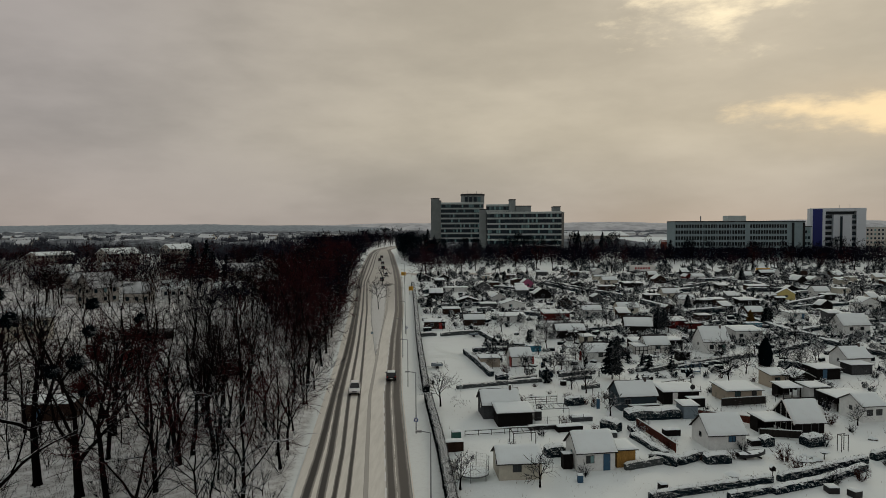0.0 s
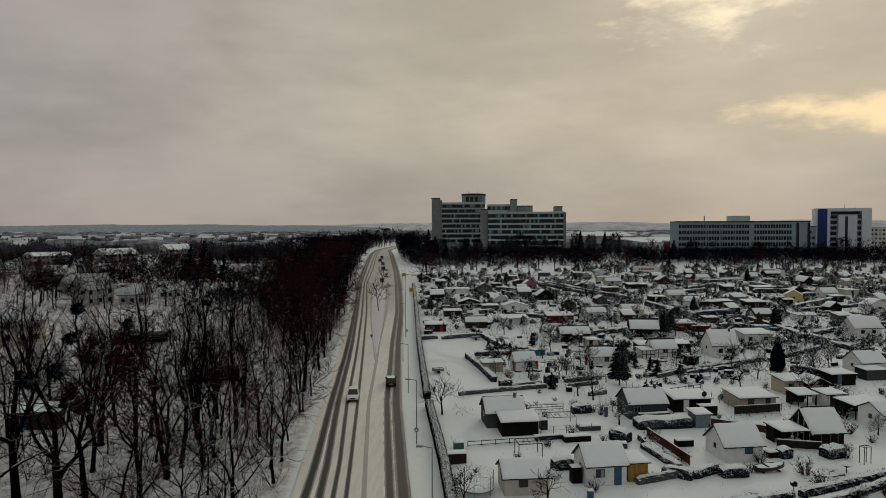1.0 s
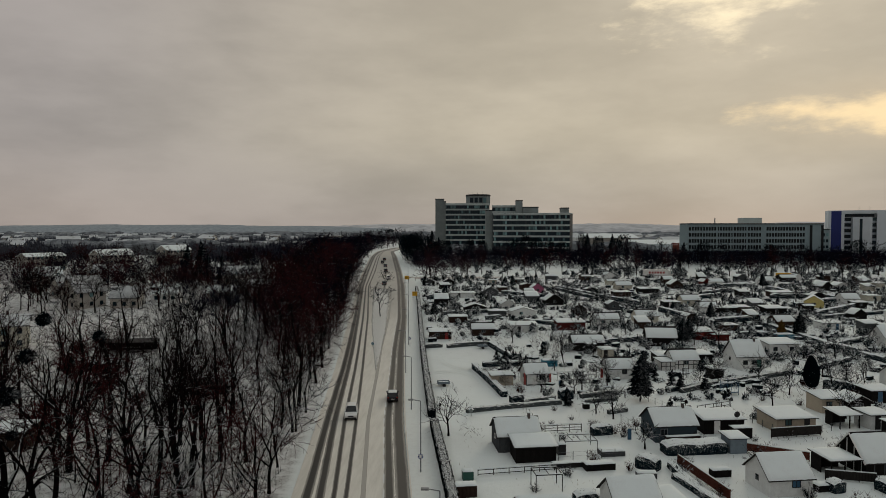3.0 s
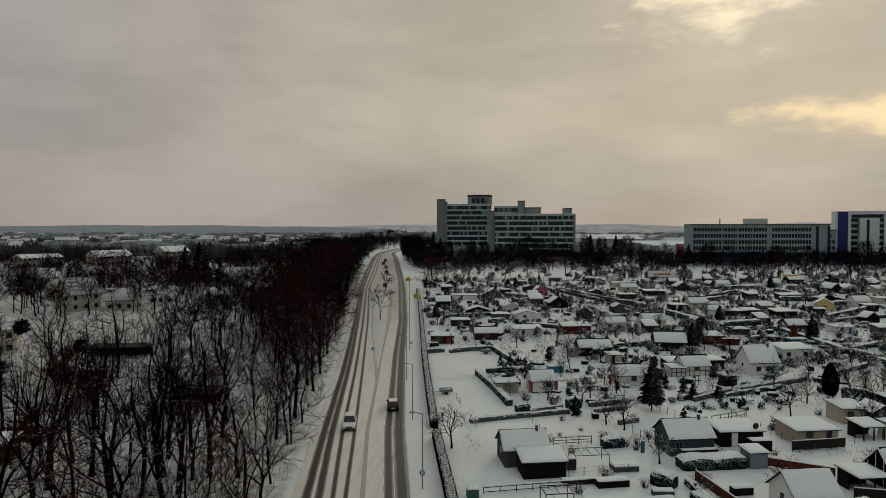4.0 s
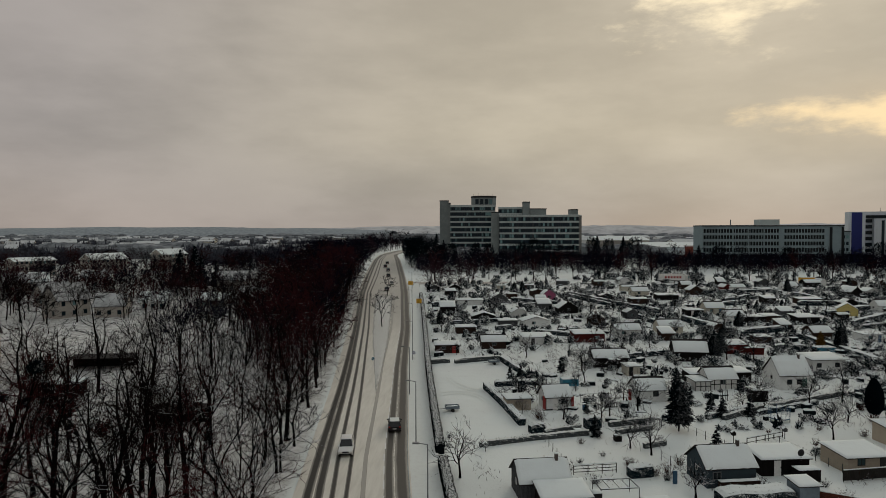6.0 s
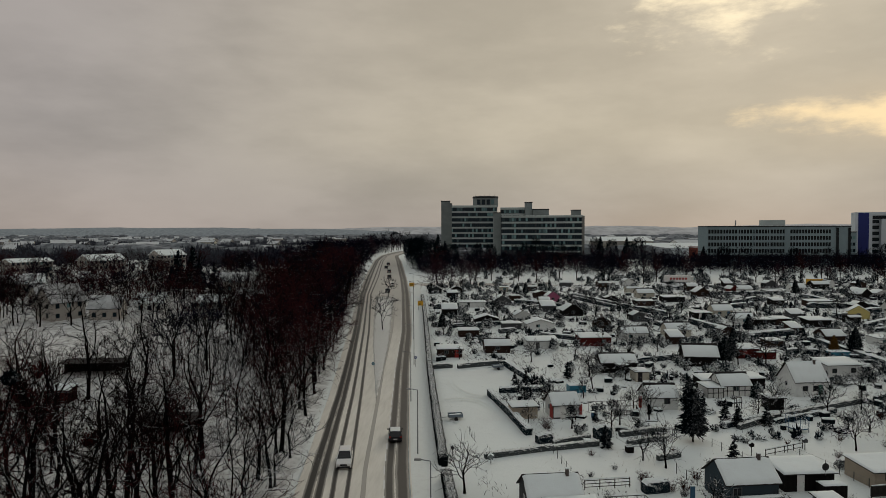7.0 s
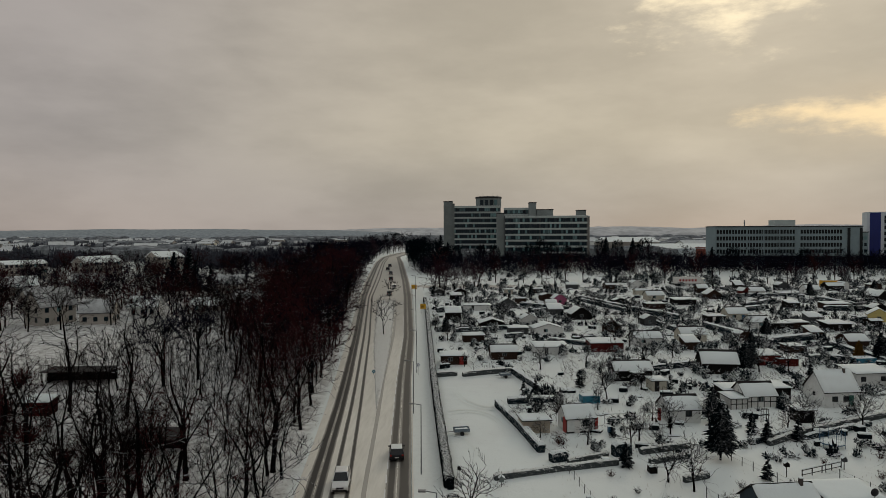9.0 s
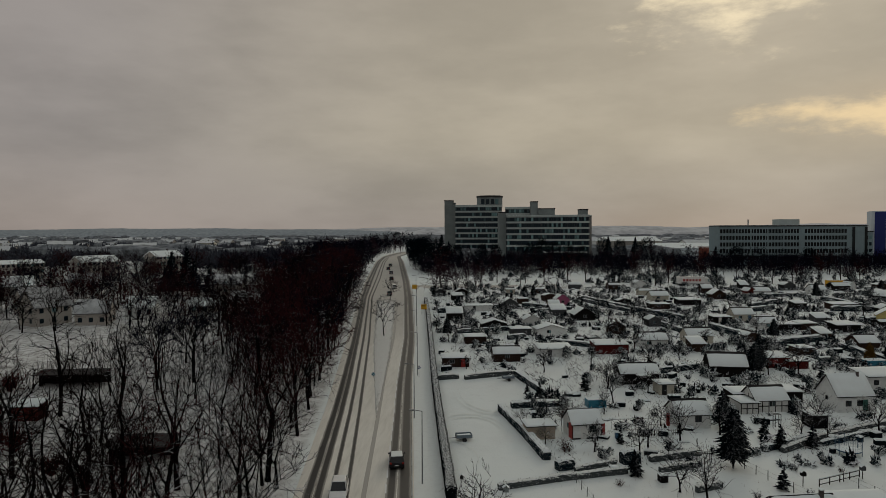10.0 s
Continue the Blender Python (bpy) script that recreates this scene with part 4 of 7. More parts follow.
        part("pane", Shape().box(-a - 0.042, -0.22, h * 0.55 + 0.06, -a - 0.028, 0.22, h * 0.55 + 0.59), "pane", gw)
    if beams:
        n = max(3, int(w / 0.95))
        for k in range(n + 1):
            X = -a + w * k / n
            part("beam", Shape().box(X - 0.07, f - 0.02, 0, X + 0.07, f + 0.005, h - 0.05), "paint_dark", ob)
        part("beam", Shape().box(-a + 0.075, f - 0.024, h * 0.5 - 0.07, a - 0.075, f + 0.003, h * 0.5 + 0.07), "paint_dark", ob)
        if roof == "x":
            for Y in (-b * 0.6, 0, b * 0.6):
                part("beam", Shape().box(-a - 0.02, Y - 0.07, 0, -a + 0.005, Y + 0.07, h + rise * 0.35), "paint_dark", ob)
            part("beam", Shape().box(-a - 0.028, -b, h * 0.98, -a + 0.003, b, h * 0.98 + 0.14), "paint_dark", ob)
    if white_beams:
        for Y in (-b * 0.72, -b * 0.24, b * 0.24, b * 0.72):
            part("beam", Shape().box(-a - 0.03, Y - 0.05, 0.1, -a + 0.005, Y + 0.05, top(0, Y) - 0.12), "paint_white", ob)
        part("beam", Shape().box(-a - 0.036, -b, h - 0.06, -a + 0.003, b, h + 0.06), "paint_white", ob)
        for sg in (-1, 1):
            part("barge_board", Shape().bar((-a - 0.3, sg * (b + 0.26), top(0, sg * (b + 0.26)) + 0.02), (-a - 0.3, 0, h + rise + 0.02), 0.09), "paint_white", ob)
        for X in (-a * 0.5, 0.1 * a, a * 0.6):
            part("post", Shape().box(X - 0.06, f - 0.02, 0.0, X + 0.06, f + 0.004, h), "grey_wood", ob)
    if red_side:
        part("side_panel", Shape().box(a + 0.07, f - 0.04, 0.05, a + 0.5, f + 0.04, h - 0.1), "paint_red", ob, "red side panel")
        part("side_panel", Shape().box(-a - 0.05, -b + 0.07, 0.02, -a - 0.004, -b * 0.2, h - 0.1), "paint_red", ob, "red side panel")
    if trim:
        for X in (-a, a):
            part("corner_board", Shape().box(X - 0.06, f - 0.02, -0.1, X + 0.06, f + 0.003, h), "paint_dark", ob)
        part("plinth", Shape().box(-a + 0.065, f - 0.022, -0.1, a - 0.065, f + 0.003, 0.22), "paint_dark", ob)
    if dish:
        q = Shape()
        q.bar((a * 0.62, -b - 0.1, h - 0.2), (a * 0.62, -b - 0.1, h + 0.75), 0.03)
        mast = part("mast", q, "galvanised", ob)
        ds = Shape()
        ds.sheet(lambda u, v: (a * 0.62 + 0.42 * v * math.cos(2 * math.pi * u), -b - 0.2 + 0.12 * v * v - 0.0, h + 0.75 + 0.42 * v * math.sin(2 * math.pi * u)), 16, 3)
        part("satellite_dish", ds, "paint_dark", mast, "dark satellite dish", smooth=True)
    return ob


shed(8.4, 94.0, 8, 5.4, 4.6, 2.2, 'x', 1.7, 'grey_wood', chimney=1)
shed(10.2, 89.9, 8, 5.0, 3.2, 1.9, 'mono', 0.5, 'dark_wood')
shed(8.9, 70.7, 6, 4.8, 4, 2.0, 'x', 1.2, 'cream', win=(0.42,))
shed(17.8, 73.6, 9, 4.5, 4.2, 2.3, 'x', 1.7, 'white', door="blue", win=(0.33,), low_gable=1)
shed(21.6, 74.2, 9, 2.3, 3, 2.1, 'flat', 0.1, 'ochre')
shed(35.9, 81.0, 8, 4.9, 4.4, 2.0, 'x', 1.9, 'white', win=(0.62,), blue_shutter=1)
shed(49.5, 87.4, 8, 4.3, 4.8, 1.7, 'x', 2.6, 'dark_wood', white_beams=1)
shed(44.9, 86.0, 8, 3.5, 3.4, 2, 'flat', 0.15, 'dark_wood', open_front=1)
shed(61.6, 92.6, 10, 3.8, 4.4, 2.4, 'x', 1.2, 'white', win=(0.3, 0.7))
shed(62.1, 98.1, 10, 5.4, 4, 2.1, 'flat', 0.15, 'dark_wood', open_front=1)
shed(58.6, 112.1, 8, 4.0, 3.6, 2.2, 'mono', 0.4, 'beige', win=(0.3,))
shed(61.9, 110.8, 8, 3.5, 3.4, 2.1, 'y', 0.9, 'dark_wood', win=(0.5,))
shed(70.1, 117.9, 8, 4.6, 3.6, 2.1, 'flat', 0.15, 'dark_wood', door="blue")
shed(56.4, 104.0, 8, 3.1, 3, 1.9, 'mono', 0.3, 'dark_wood', open_front=1)
shed(60.6, 103.8, 8, 3.3, 3.2, 2.1, 'flat', 0.12, 'white', door="dark")
shed(47.9, 103.2, 8, 5.9, 4.6, 1.85, 'mono', 0.35, 'beige', win=(0.3,), door="dark")
shed(37.6, 101.8, 6, 5.8, 3.9, 1.95, 'mono', 0.4, 'dark_wood', door="white", dish=1)
shed(29.7, 98.5, 8, 5.8, 4.6, 2.3, 'x', 1.8, 'blue_grey', chimney=1, win=(0.2,))
shed(36.2, 93.0, 8, 2.2, 2.2, 1.9, 'mono', 0.2, 'metal_blue')
shed(15.0, 128.9, 12, 4.2, 3.6, 2.2, 'x', 1.5, 'white', door="white", win=(0.7,), red_side=1, trim=1)
shed(8.8, 128.0, 10, 3.9, 2.8, 1.9, 'flat', 0.15, 'beige')
shed(31.6, 134.4, 6, 4.9, 4.4, 2.1, 'x', 1.7, 'white', win=(0.62,))
shed(-3.5, 170.4, 5, 5.4, 3.6, 2.2, 'mono', 0.35, 'brown_wood', door="red", win=(0.35, 0.85))
shed(7.2, 175.3, 6, 5.6, 4, 2.1, 'x', 1.5, 'brown_wood', win=(0.5,))
shed(17.9, 179.6, 6, 7.3, 4.4, 2.2, 'mono', 0.5, 'white', door="dark")
shed(0.9, 193.2, 6, 5.1, 4, 2, 'flat', 0.2, 'brown_wood')
shed(6.1, 210.5, 6, 6.7, 4.5, 1.9, 'y', 1.2, 'dark_wood', win=(0.5,))
shed(20.1, 202.8, 6, 7.5, 5, 2, 'y', 1.3, 'white', win=(0.4,))
shed(12.6, 203.2, 6, 5.0, 3.5, 1.9, 'flat', 0.2, 'grey_wood')
shed(16.8, 216.2, 6, 4.6, 4.2, 2.1, 'y', 1.5, 'white')
shed(12.6, 245.6, 6, 5.6, 4.5, 2.1, 'y', 1.9, 'grey_wood', win=(0.5,))
shed(2.7, 240.8, 6, 8.5, 4, 2.1, 'flat', 0.2, 'white', door="dark")
shed(30.6, 253.4, 6, 4.5, 4.2, 2.4, 'y', 2, 'pink', win=(0.5,))
shed(32.6, 225.3, 6, 6.0, 5, 2, 'y', 2.4, 'dark_wood', win=(0.5,))
shed(37.6, 205.7, -10, 4.8, 4.6, 2.2, 'y', 1.7, 'brown_wood', win=(0.5,))
shed(30.8, 183.1, 6, 7.4, 4.6, 2.4, 'mono', 0.5, 'red_wood', win=(0.75,), chimney=1)
shed(30.4, 158.8, 4, 7.0, 4.8, 2.1, 'x', 1.5, 'dark_wood')
shed(41.8, 189.3, 6, 6.3, 4.4, 2.3, 'x', 1.7, 'white', win=(0.3,))
shed(54.0, 194.0, 6, 6.2, 4.4, 2.3, 'x', 1.9, 'cream', win=(0.3, 0.7))
shed(49.0, 164.2, -6, 6.7, 4.8, 2.2, 'x', 2.2, 'dark_wood')
shed(60.0, 244.6, 6, 6.0, 3.8, 2, 'flat', 0.2, 'brown_wood', win=(0.4,))
shed(65.3, 263.4, 6, 6.0, 4.4, 2.2, 'x', 1.7, 'cream', win=(0.4,))
shed(68.1, 298.3, 6, 4.7, 4.4, 2.2, 'y', 1.6, 'white')
shed(77.0, 224.0, 6, 5.8, 4.4, 2.4, 'x', 2, 'cream', win=(0.3,), door="blue")
shed(77.7, 211.1, 6, 5.4, 4.2, 2.2, 'x', 1.7, 'white', win=(0.5,))
shed(86.7, 267.0, 6, 5.0, 4.4, 2.1, 'y', 1.8, 'brown_wood', win=(0.5,))
shed(72.2, 253.5, 6, 7.4, 4.2, 2, 'mono', 0.4, 'dark_wood')
shed(104.9, 274.3, 6, 6.1, 4.4, 2.3, 'x', 1.5, 'white', win=(0.5,))
shed(101.2, 274.3, 6, 2.8, 4.4, 2.4, 'y', 1.7, 'red_wood')
shed(82.8, 210.0, 6, 6.1, 4.2, 2, 'flat', 0.2, 'dark_wood', win=(0.5,))
shed(88.1, 210.9, 6, 4.7, 3.8, 2, 'mono', 0.3, 'brown_wood')
shed(61.4, 171.3, 6, 4.7, 4.4, 2.4, 'mono', 0.5, 'red_wood', door="red")
shed(65.0, 170.0, 6, 4.1, 3.2, 1.8, 'flat', 0.2, 'red_wood')
shed(59.8, 143.7, 8, 6.1, 5, 2.7, 'x', 2.8, 'white', win=(0.3, 0.62), chimney=1, door="green")
shed(72.7, 155.9, 8, 7.1, 4.6, 2.4, 'mono', 0.6, 'white', win=(0.2, 0.75))
shed(96.6, 208.1, 6, 6.4, 4.6, 2.2, 'mono', 0.5, 'dark_wood', win=(0.5,))
shed(88.8, 187.1, 6, 4.8, 4.6, 2.2, 'x', 1.8, 'brown_wood')
shed(127.1, 278.1, 6, 5.2, 4.4, 2.4, 'x', 2, 'white')
shed(142.0, 290.1, 6, 6.5, 4.4, 2.2, 'x', 1.4, 'dark_wood', win=(0.5,))
shed(147.2, 292.2, 6, 2.3, 4.4, 2.6, 'y', 1.6, 'white')
shed(116.9, 244.2, 6, 8.5, 4, 2, 'mono', 0.4, 'brown_wood')
shed(116.5, 221.8, -25, 5.4, 5.2, 2.4, 'y', 2, 'yellow', win=(0.5,))
shed(141.5, 261.8, 20, 5.2, 4.6, 2.2, 'y', 2, 'dark_wood')
shed(148.2, 261.9, 6, 5.8, 4.6, 2.4, 'y', 1.5, 'white', win=(0.4,))
shed(130.9, 227.9, 6, 5.4, 4.4, 2.4, 'x', 2.2, 'white', win=(0.3, 0.7))
shed(143.5, 235.7, 6, 4.8, 4, 2.2, 'flat', 0.2, 'cream', win=(0.5,))
shed(99.6, 184.2, 6, 4.9, 4.2, 2.2, 'flat', 0.2, 'white', door="blue", win=(0.3,))
shed(103.2, 164.1, 8, 7.5, 5, 2.4, 'x', 2.4, 'white', win=(0.3, 0.7))
shed(80.4, 126.5, 10, 5.2, 4.8, 2.5, 'x', 1.9, 'white', win=(0.25,), chimney=1)
shed(78.7, 121.7, 8, 4.3, 3, 1.9, 'flat', 0.15, 'grey_wood')
shed(46.8, 143.1, 6, 5.3, 4.4, 2.0, 'x', 1.8, 'timber_white', beams=1, win=(0.5,))
shed(42.9, 141.6, 6, 2.8, 3.6, 1.8, 'flat', 0.2, 'timber_white', beams=1)
shed(51.6, 147.4, 6, 4.7, 4.2, 2, 'flat', 0.2, 'dark_wood')
shed(130.1, 200.6, 6, 7.0, 4.6, 2.4, 'y', 2, 'white', win=(0.5,))
shed(69.9, 220.5, 6, 5.1, 3.8, 2.1, 'flat', 0.2, 'dark_wood', door="white")
shed(44.1, 146.0, 6, 3.9, 3.6, 1.9, 'mono', 0.3, 'dark_wood')
shed(49.9, 133.8, 6, 2.4, 2.4, 1.9, 'flat', 0.1, 'dark_wood')
shed(30.8, 156.2, 6, 2.0, 2.2, 1.9, 'flat', 0.15, 'dark_wood')
shed(33.2, 151.4, 6, 2.6, 3, 1.9, 'flat', 0.15, 'cream', door="dark")

# ---- hedges and fences ----
def hedge(pts, w, h, mat, name="hedge"):
    """A clipped hedge along a line, uneven, with snow on top."""
    s = Shape()
    step = 0.4 if min(p[1] for p in pts) < 150 else 0.9
    line = []
    for (x0, y0), (x1, y1) in zip(pts, pts[1:]):
        L = math.hypot(x1 - x0, y1 - y0)
        n = max(1, int(L / step))
        line += [(x0 + (x1 - x0) * k / n, y0 + (y1 - y0) * k / n) for k in range(n)]
    line.append(pts[-1])
    prof = [(-0.5, -0.1), (-0.53, 0.3), (-0.53, 0.65), (-0.50, 0.92), (-0.36, 1.0), (0.0, 1.03), (0.36, 1.0), (0.50, 0.92), (0.53, 0.65), (0.53, 0.3), (0.5, -0.1)]
    m = len(prof)
    for k, (x, y) in enumerate(line):
        x2, y2 = line[min(k + 1, len(line) - 1)]
        x1, y1 = line[max(k - 1, 0)]
        tx, ty = x2 - x1, y2 - y1
        L = math.hypot(tx, ty) or 1
        nx, ny = ty / L, -tx / L
        end = 0.8 if k in (0, len(line) - 1) else 1.0
        for a, b in prof:
            q = 0.09 * noise.noise((x * 1.9 + a * 3, y * 1.9, b * 2.7)) + 0.06 * noise.noise((x * 5.1, y * 5.1 + a * 4, b * 6))
            hh = h * (1 + 0.12 * noise.noise((x * 0.5, y * 0.5, 3)))
            X, Y = x + nx * (a * w * end + q * (1 if a > 0 else -1)), y + ny * (a * w * end + q * (1 if a > 0 else -1))
            s.v.append((X, Y, gz(X, Y) + b * hh * end + (q * 0.6 if b > 0.5 else 0)))
    for k in range(len(line) - 1):
        s.f += [(k * m + j, (k + 1) * m + j, (k + 1) * m + j + 1, k * m + j + 1) for j in range(m - 1)]
    s.f += [tuple(reversed(range(m))), tuple((len(line) - 1) * m + j for j in range(m))]
    ob = part(name, s, mat)
    # loose shoots sticking out of the clipped faces
    rng = np.random.default_rng(len(line) + int(abs(pts[0][0]) * 10))
    segs = []
    if pts[0][1] < 150:
        for _ in range(int(len(line) * 22)):
            i = rng.integers(0, len(s.v))
            p = np.array(s.v[i])
            j = min(i + m, len(s.v) - 1)
            p = p + (np.array(s.v[j]) - p) * rng.uniform(0, 1) * (1 if j - i == m else 0)
            segs.append((p, p + rng.normal(0, 0.09, 3) + np.array((0, 0, 0.03)), 0.028, 0.0, 3))
        part("shoot_fringe", tube_mesh("shoot_fringe", segs, mat), None, ob, kind="stuff")
    return tagged(ob, label="clipped dark evergreen hedge topped with snow" if mat != "hedge_grey" else "low grey twiggy hedge topped with snow", category="hedge", group="garden hedges")


for y0, y1 in ((48, 102.5), (106.5, 160), (160.3, 262)):
    hedge([(along(HEDGE, y) + 0.75, y) for y in np.linspace(y0, y1, 9)], 1.15, 1.35, "hedge_road")
for row in ([(39.5, 263.7), (50.5, 239.3), (61.0, 223.3)], [(63.7, 211.6), (68.1, 195.5), (71.4, 188.4)], [(17.3, 248.1), (24.9, 242.0)], [(89.2, 245.6), (102.2, 255.2)], [(111.2, 239.8), (130.3, 240.0), (133.3, 224.0)],
            [(107.5, 203.6), (131.7, 221.5)], [(68.0, 188.4), (84.2, 195.7)], [(71.6, 173.0), (78.2, 171.7)], [(120.5, 262.1), (124.9, 245.8)]):
    hedge(row, 1.3, 1.7, "hedge_leaf")
hedge([(-7.0, 159.4), (-2.7, 160.3)], 0.9, 1.0, 'hedge_grey')
hedge([(-1.6, 159.5), (8.3, 163.4)], 0.9, 1.0, 'hedge_grey')
hedge([(8.4, 162.1), (12.9, 147.9)], 1.0, 1.2, 'hedge_leaf')
hedge([(6.0, 142.5), (14.0, 143.8)], 1.3, 1.1, 'hedge_leaf')
hedge([(4.2, 141.3), (6.7, 130.1), (8.8, 118.7)], 1.1, 1.2, 'hedge_leaf')
hedge([(9.5, 115.3), (11.6, 116.3)], 1.2, 1.3, 'hedge_leaf')
hedge([(2.2, 109.2), (10.0, 112.3), (17.7, 114.6)], 0.7, 0.8, 'hedge_grey')
hedge([(11.6, 114.8), (17.1, 117.6)], 0.6, 0.7, 'hedge_grey')
hedge([(17.8, 117.6), (20.1, 118.4)], 1.3, 1.8, 'hedge_leaf')
hedge([(21.5, 118.4), (28.7, 121.1)], 0.7, 0.9, 'hedge_grey')
hedge([(21.7, 115.0), (27.2, 117.0)], 0.7, 0.8, 'hedge_grey')
hedge([(37.2, 122.5), (45.9, 127.7)], 0.8, 0.9, 'hedge_leaf')
hedge([(47.5, 128.3), (61.5, 136.0)], 0.7, 0.9, 'hedge_leaf')
hedge([(45.9, 124.9), (58.7, 131.6)], 0.7, 0.8, 'hedge_leaf')
hedge([(21.9, 63.8), (36.7, 68.6)], 0.8, 0.9, 'hedge_leaf')
hedge([(37.5, 68.6), (50.7, 74.4)], 0.8, 1.0, 'hedge_leaf')
hedge([(30.0, 63.8), (35.1, 65.7)], 0.8, 0.9, 'hedge_leaf')
hedge([(35.2, 65.2), (41.5, 67.9), (49.2, 72.2)], 0.8, 0.9, 'hedge_leaf')
hedge([(52.0, 75.3), (57.4, 77.7)], 0.9, 1.1, 'hedge_leaf')
hedge([(26.9, 91.9), (34.9, 93.0)], 2.4, 1.5, 'hedge_leaf')
hedge([(22.5, 87.6), (24.4, 85.8)], 1.8, 1.6, 'hedge_leaf')
hedge([(12.9, 76.4), (15.3, 76.8)], 1.6, 1.4, 'hedge_leaf')
hedge([(25.3, 75.1), (28.0, 73.1)], 1.0, 1.2, 'hedge_leaf')
hedge([(28.1, 73.5), (31.6, 75.7)], 0.9, 1.1, 'hedge_leaf')
hedge([(31.5, 74.2), (34.6, 74.6)], 1.4, 1.2, 'hedge_leaf')
hedge([(46.5, 80.3), (49.1, 81.1)], 1.8, 1.4, 'hedge_leaf')
hedge([(41.0, 80.2), (42.6, 80.7)], 1.4, 1.3, 'hedge_leaf')
hedge([(19.3, 99.0), (22.2, 99.7)], 1.3, 1.4, 'hedge_leaf')
hedge([(26.2, 87.1), (26.8, 80.1)], 0.9, 0.8, 'hedge_leaf')
hedge([(67.3, 128.2), (70.0, 126.1), (71.5, 121.2)], 1.3, 1.4, 'hedge_leaf')
hedge([(69.3, 138.6), (84.4, 148.8)], 0.9, 1.0, 'hedge_leaf')
hedge([(89.1, 153.1), (91.7, 145.9), (94.8, 137.3)], 1.2, 1.2, 'hedge_leaf')
hedge([(39.5, 122.1), (46.7, 127.2), (66.0, 137.3)], 0.7, 0.9, 'hedge_grey')
hedge([(23.9, 109.0), (27.2, 110.6)], 0.6, 0.8, 'hedge_grey')
hedge([(-9.9, 236.0), (-4.2, 237.4)], 1.6, 1.8, 'hedge_leaf')
hedge([(-3.3, 243.6), (10.8, 246.6)], 1.2, 1.2, 'hedge_leaf')
hedge([(9.0, 196.2), (13.5, 198.2)], 1.2, 1.3, 'hedge_leaf')
hedge([(-3.4, 203.8), (14.1, 209.3)], 1.0, 1.2, 'hedge_leaf')
hedge([(38.9, 259.8), (50.0, 235.3)], 1.0, 1.3, 'hedge_leaf')
hedge([(49.7, 224.0), (55.1, 203.3)], 1.0, 1.3, 'hedge_leaf')
hedge([(19.8, 235.6), (32.2, 243.1)], 1.0, 1.2, 'hedge_leaf')
hedge([(33.2, 163.3), (45.4, 168.5)], 1.0, 1.2, 'hedge_leaf')
hedge([(62.4, 174.7), (67.2, 169.1)], 1.0, 1.2, 'hedge_leaf')
hedge([(84.2, 187.7), (87.1, 161.7), (90.4, 155.0)], 1.4, 1.4, 'hedge_leaf')
hedge([(121.1, 227.3), (132.3, 231.3)], 1.6, 1.8, 'hedge_leaf')
hedge([(110.0, 220.7), (118.1, 223.3)], 1.4, 1.5, 'hedge_leaf')
hedge([(85.0, 237.8), (95.6, 243.8)], 1.4, 1.5, 'hedge_leaf')
hedge([(84.7, 159.6), (109.0, 174.5), (122.1, 178.6)], 1.0, 1.2, 'hedge_leaf')
hedge([(106.8, 199.6), (145.6, 214.1)], 1.0, 1.1, 'hedge_leaf')
hedge([(137.0, 241.7), (171.2, 252.6)], 1.0, 1.2, 'hedge_leaf')
hedge([(83.8, 268.4), (121.3, 273.6)], 1.0, 1.2, 'hedge_leaf')
hedge([(21.5, 71.9), (27.7, 74.5)], 0.6, 0.9, 'hedge_grey')
hedge([(25.6, 83.7), (27.6, 76.3)], 1.0, 0.8, 'hedge_leaf')
hedge([(27.9, 188.1), (19.1, 192.1)], 1.2, 1.2, 'hedge_leaf')


def rail_fence(x0, y0, x1, y1, h, rails, mat, label, gap=1.8, board=False):
    ob = thing("fence", label, "fence", "garden fences", pose(x0, y0, gz(x0, y0)))
    L = math.hypot(x1 - x0, y1 - y0)
    n = max(1, round(L / gap))
    u = ((x1 - x0) / L, (y1 - y0) / L)
    for k in range(n + 1):
        d = L * k / n
        part("post", Shape().bar((u[0] * d, u[1] * d, -0.2), (u[0] * d, u[1] * d, h), 0.06), mat, ob)
    for z in np.linspace(h * 0.3, h * 0.9, rails):
        s = Shape()
        s.bar((0, 0, z), (u[0] * L, u[1] * L, z), 0.045 if not board else h / rails * 0.62)
        part("slat" if board else "rail", s, mat, ob)
    cap = Shape().bar((0, 0, h + 0.05), (u[0] * L, u[1] * L, h + 0.05), 0.07)
    part("snow_cap", cap, "snow_roof", ob)
    return ob


rail_fence(3.2, 83.8, 15.9, 86.5, 0.8, 2, "plank_fence", "low grey plank fence carrying snow")
rail_fence(27.4, 87.9, 29.2, 77.5, 1.3, 5, "fence_red", "red-brown slatted garden fence with snow on top", 2.0, True)
rail_fence(37.7, 92.5, 43.7, 89.2, 1.2, 5, "fence_red", "red-brown slatted fence beside the metal hut", 2.0, True)
rail_fence(42.5, 83.6, 47.5, 82.5, 1.2, 5, "plank_fence", "dark slatted fence before the half-timbered house", 1.8, True)
rail_fence(38.2, 111.0, 44.4, 114.0, 0.9, 2, "plank_fence", "dark wooden rail fence in deep snow", 1.6)
rail_fence(43.4, 98.0, 50.8, 99.5, 1.4, 4, "plank_fence", "dark board fence beside the flat-roofed house", 1.8, True)
rail_fence(22.6, 128.2, 27.0, 128.9, 1.0, 2, "plank_fence", "dark paling round a snowed-in bed", 0.5)
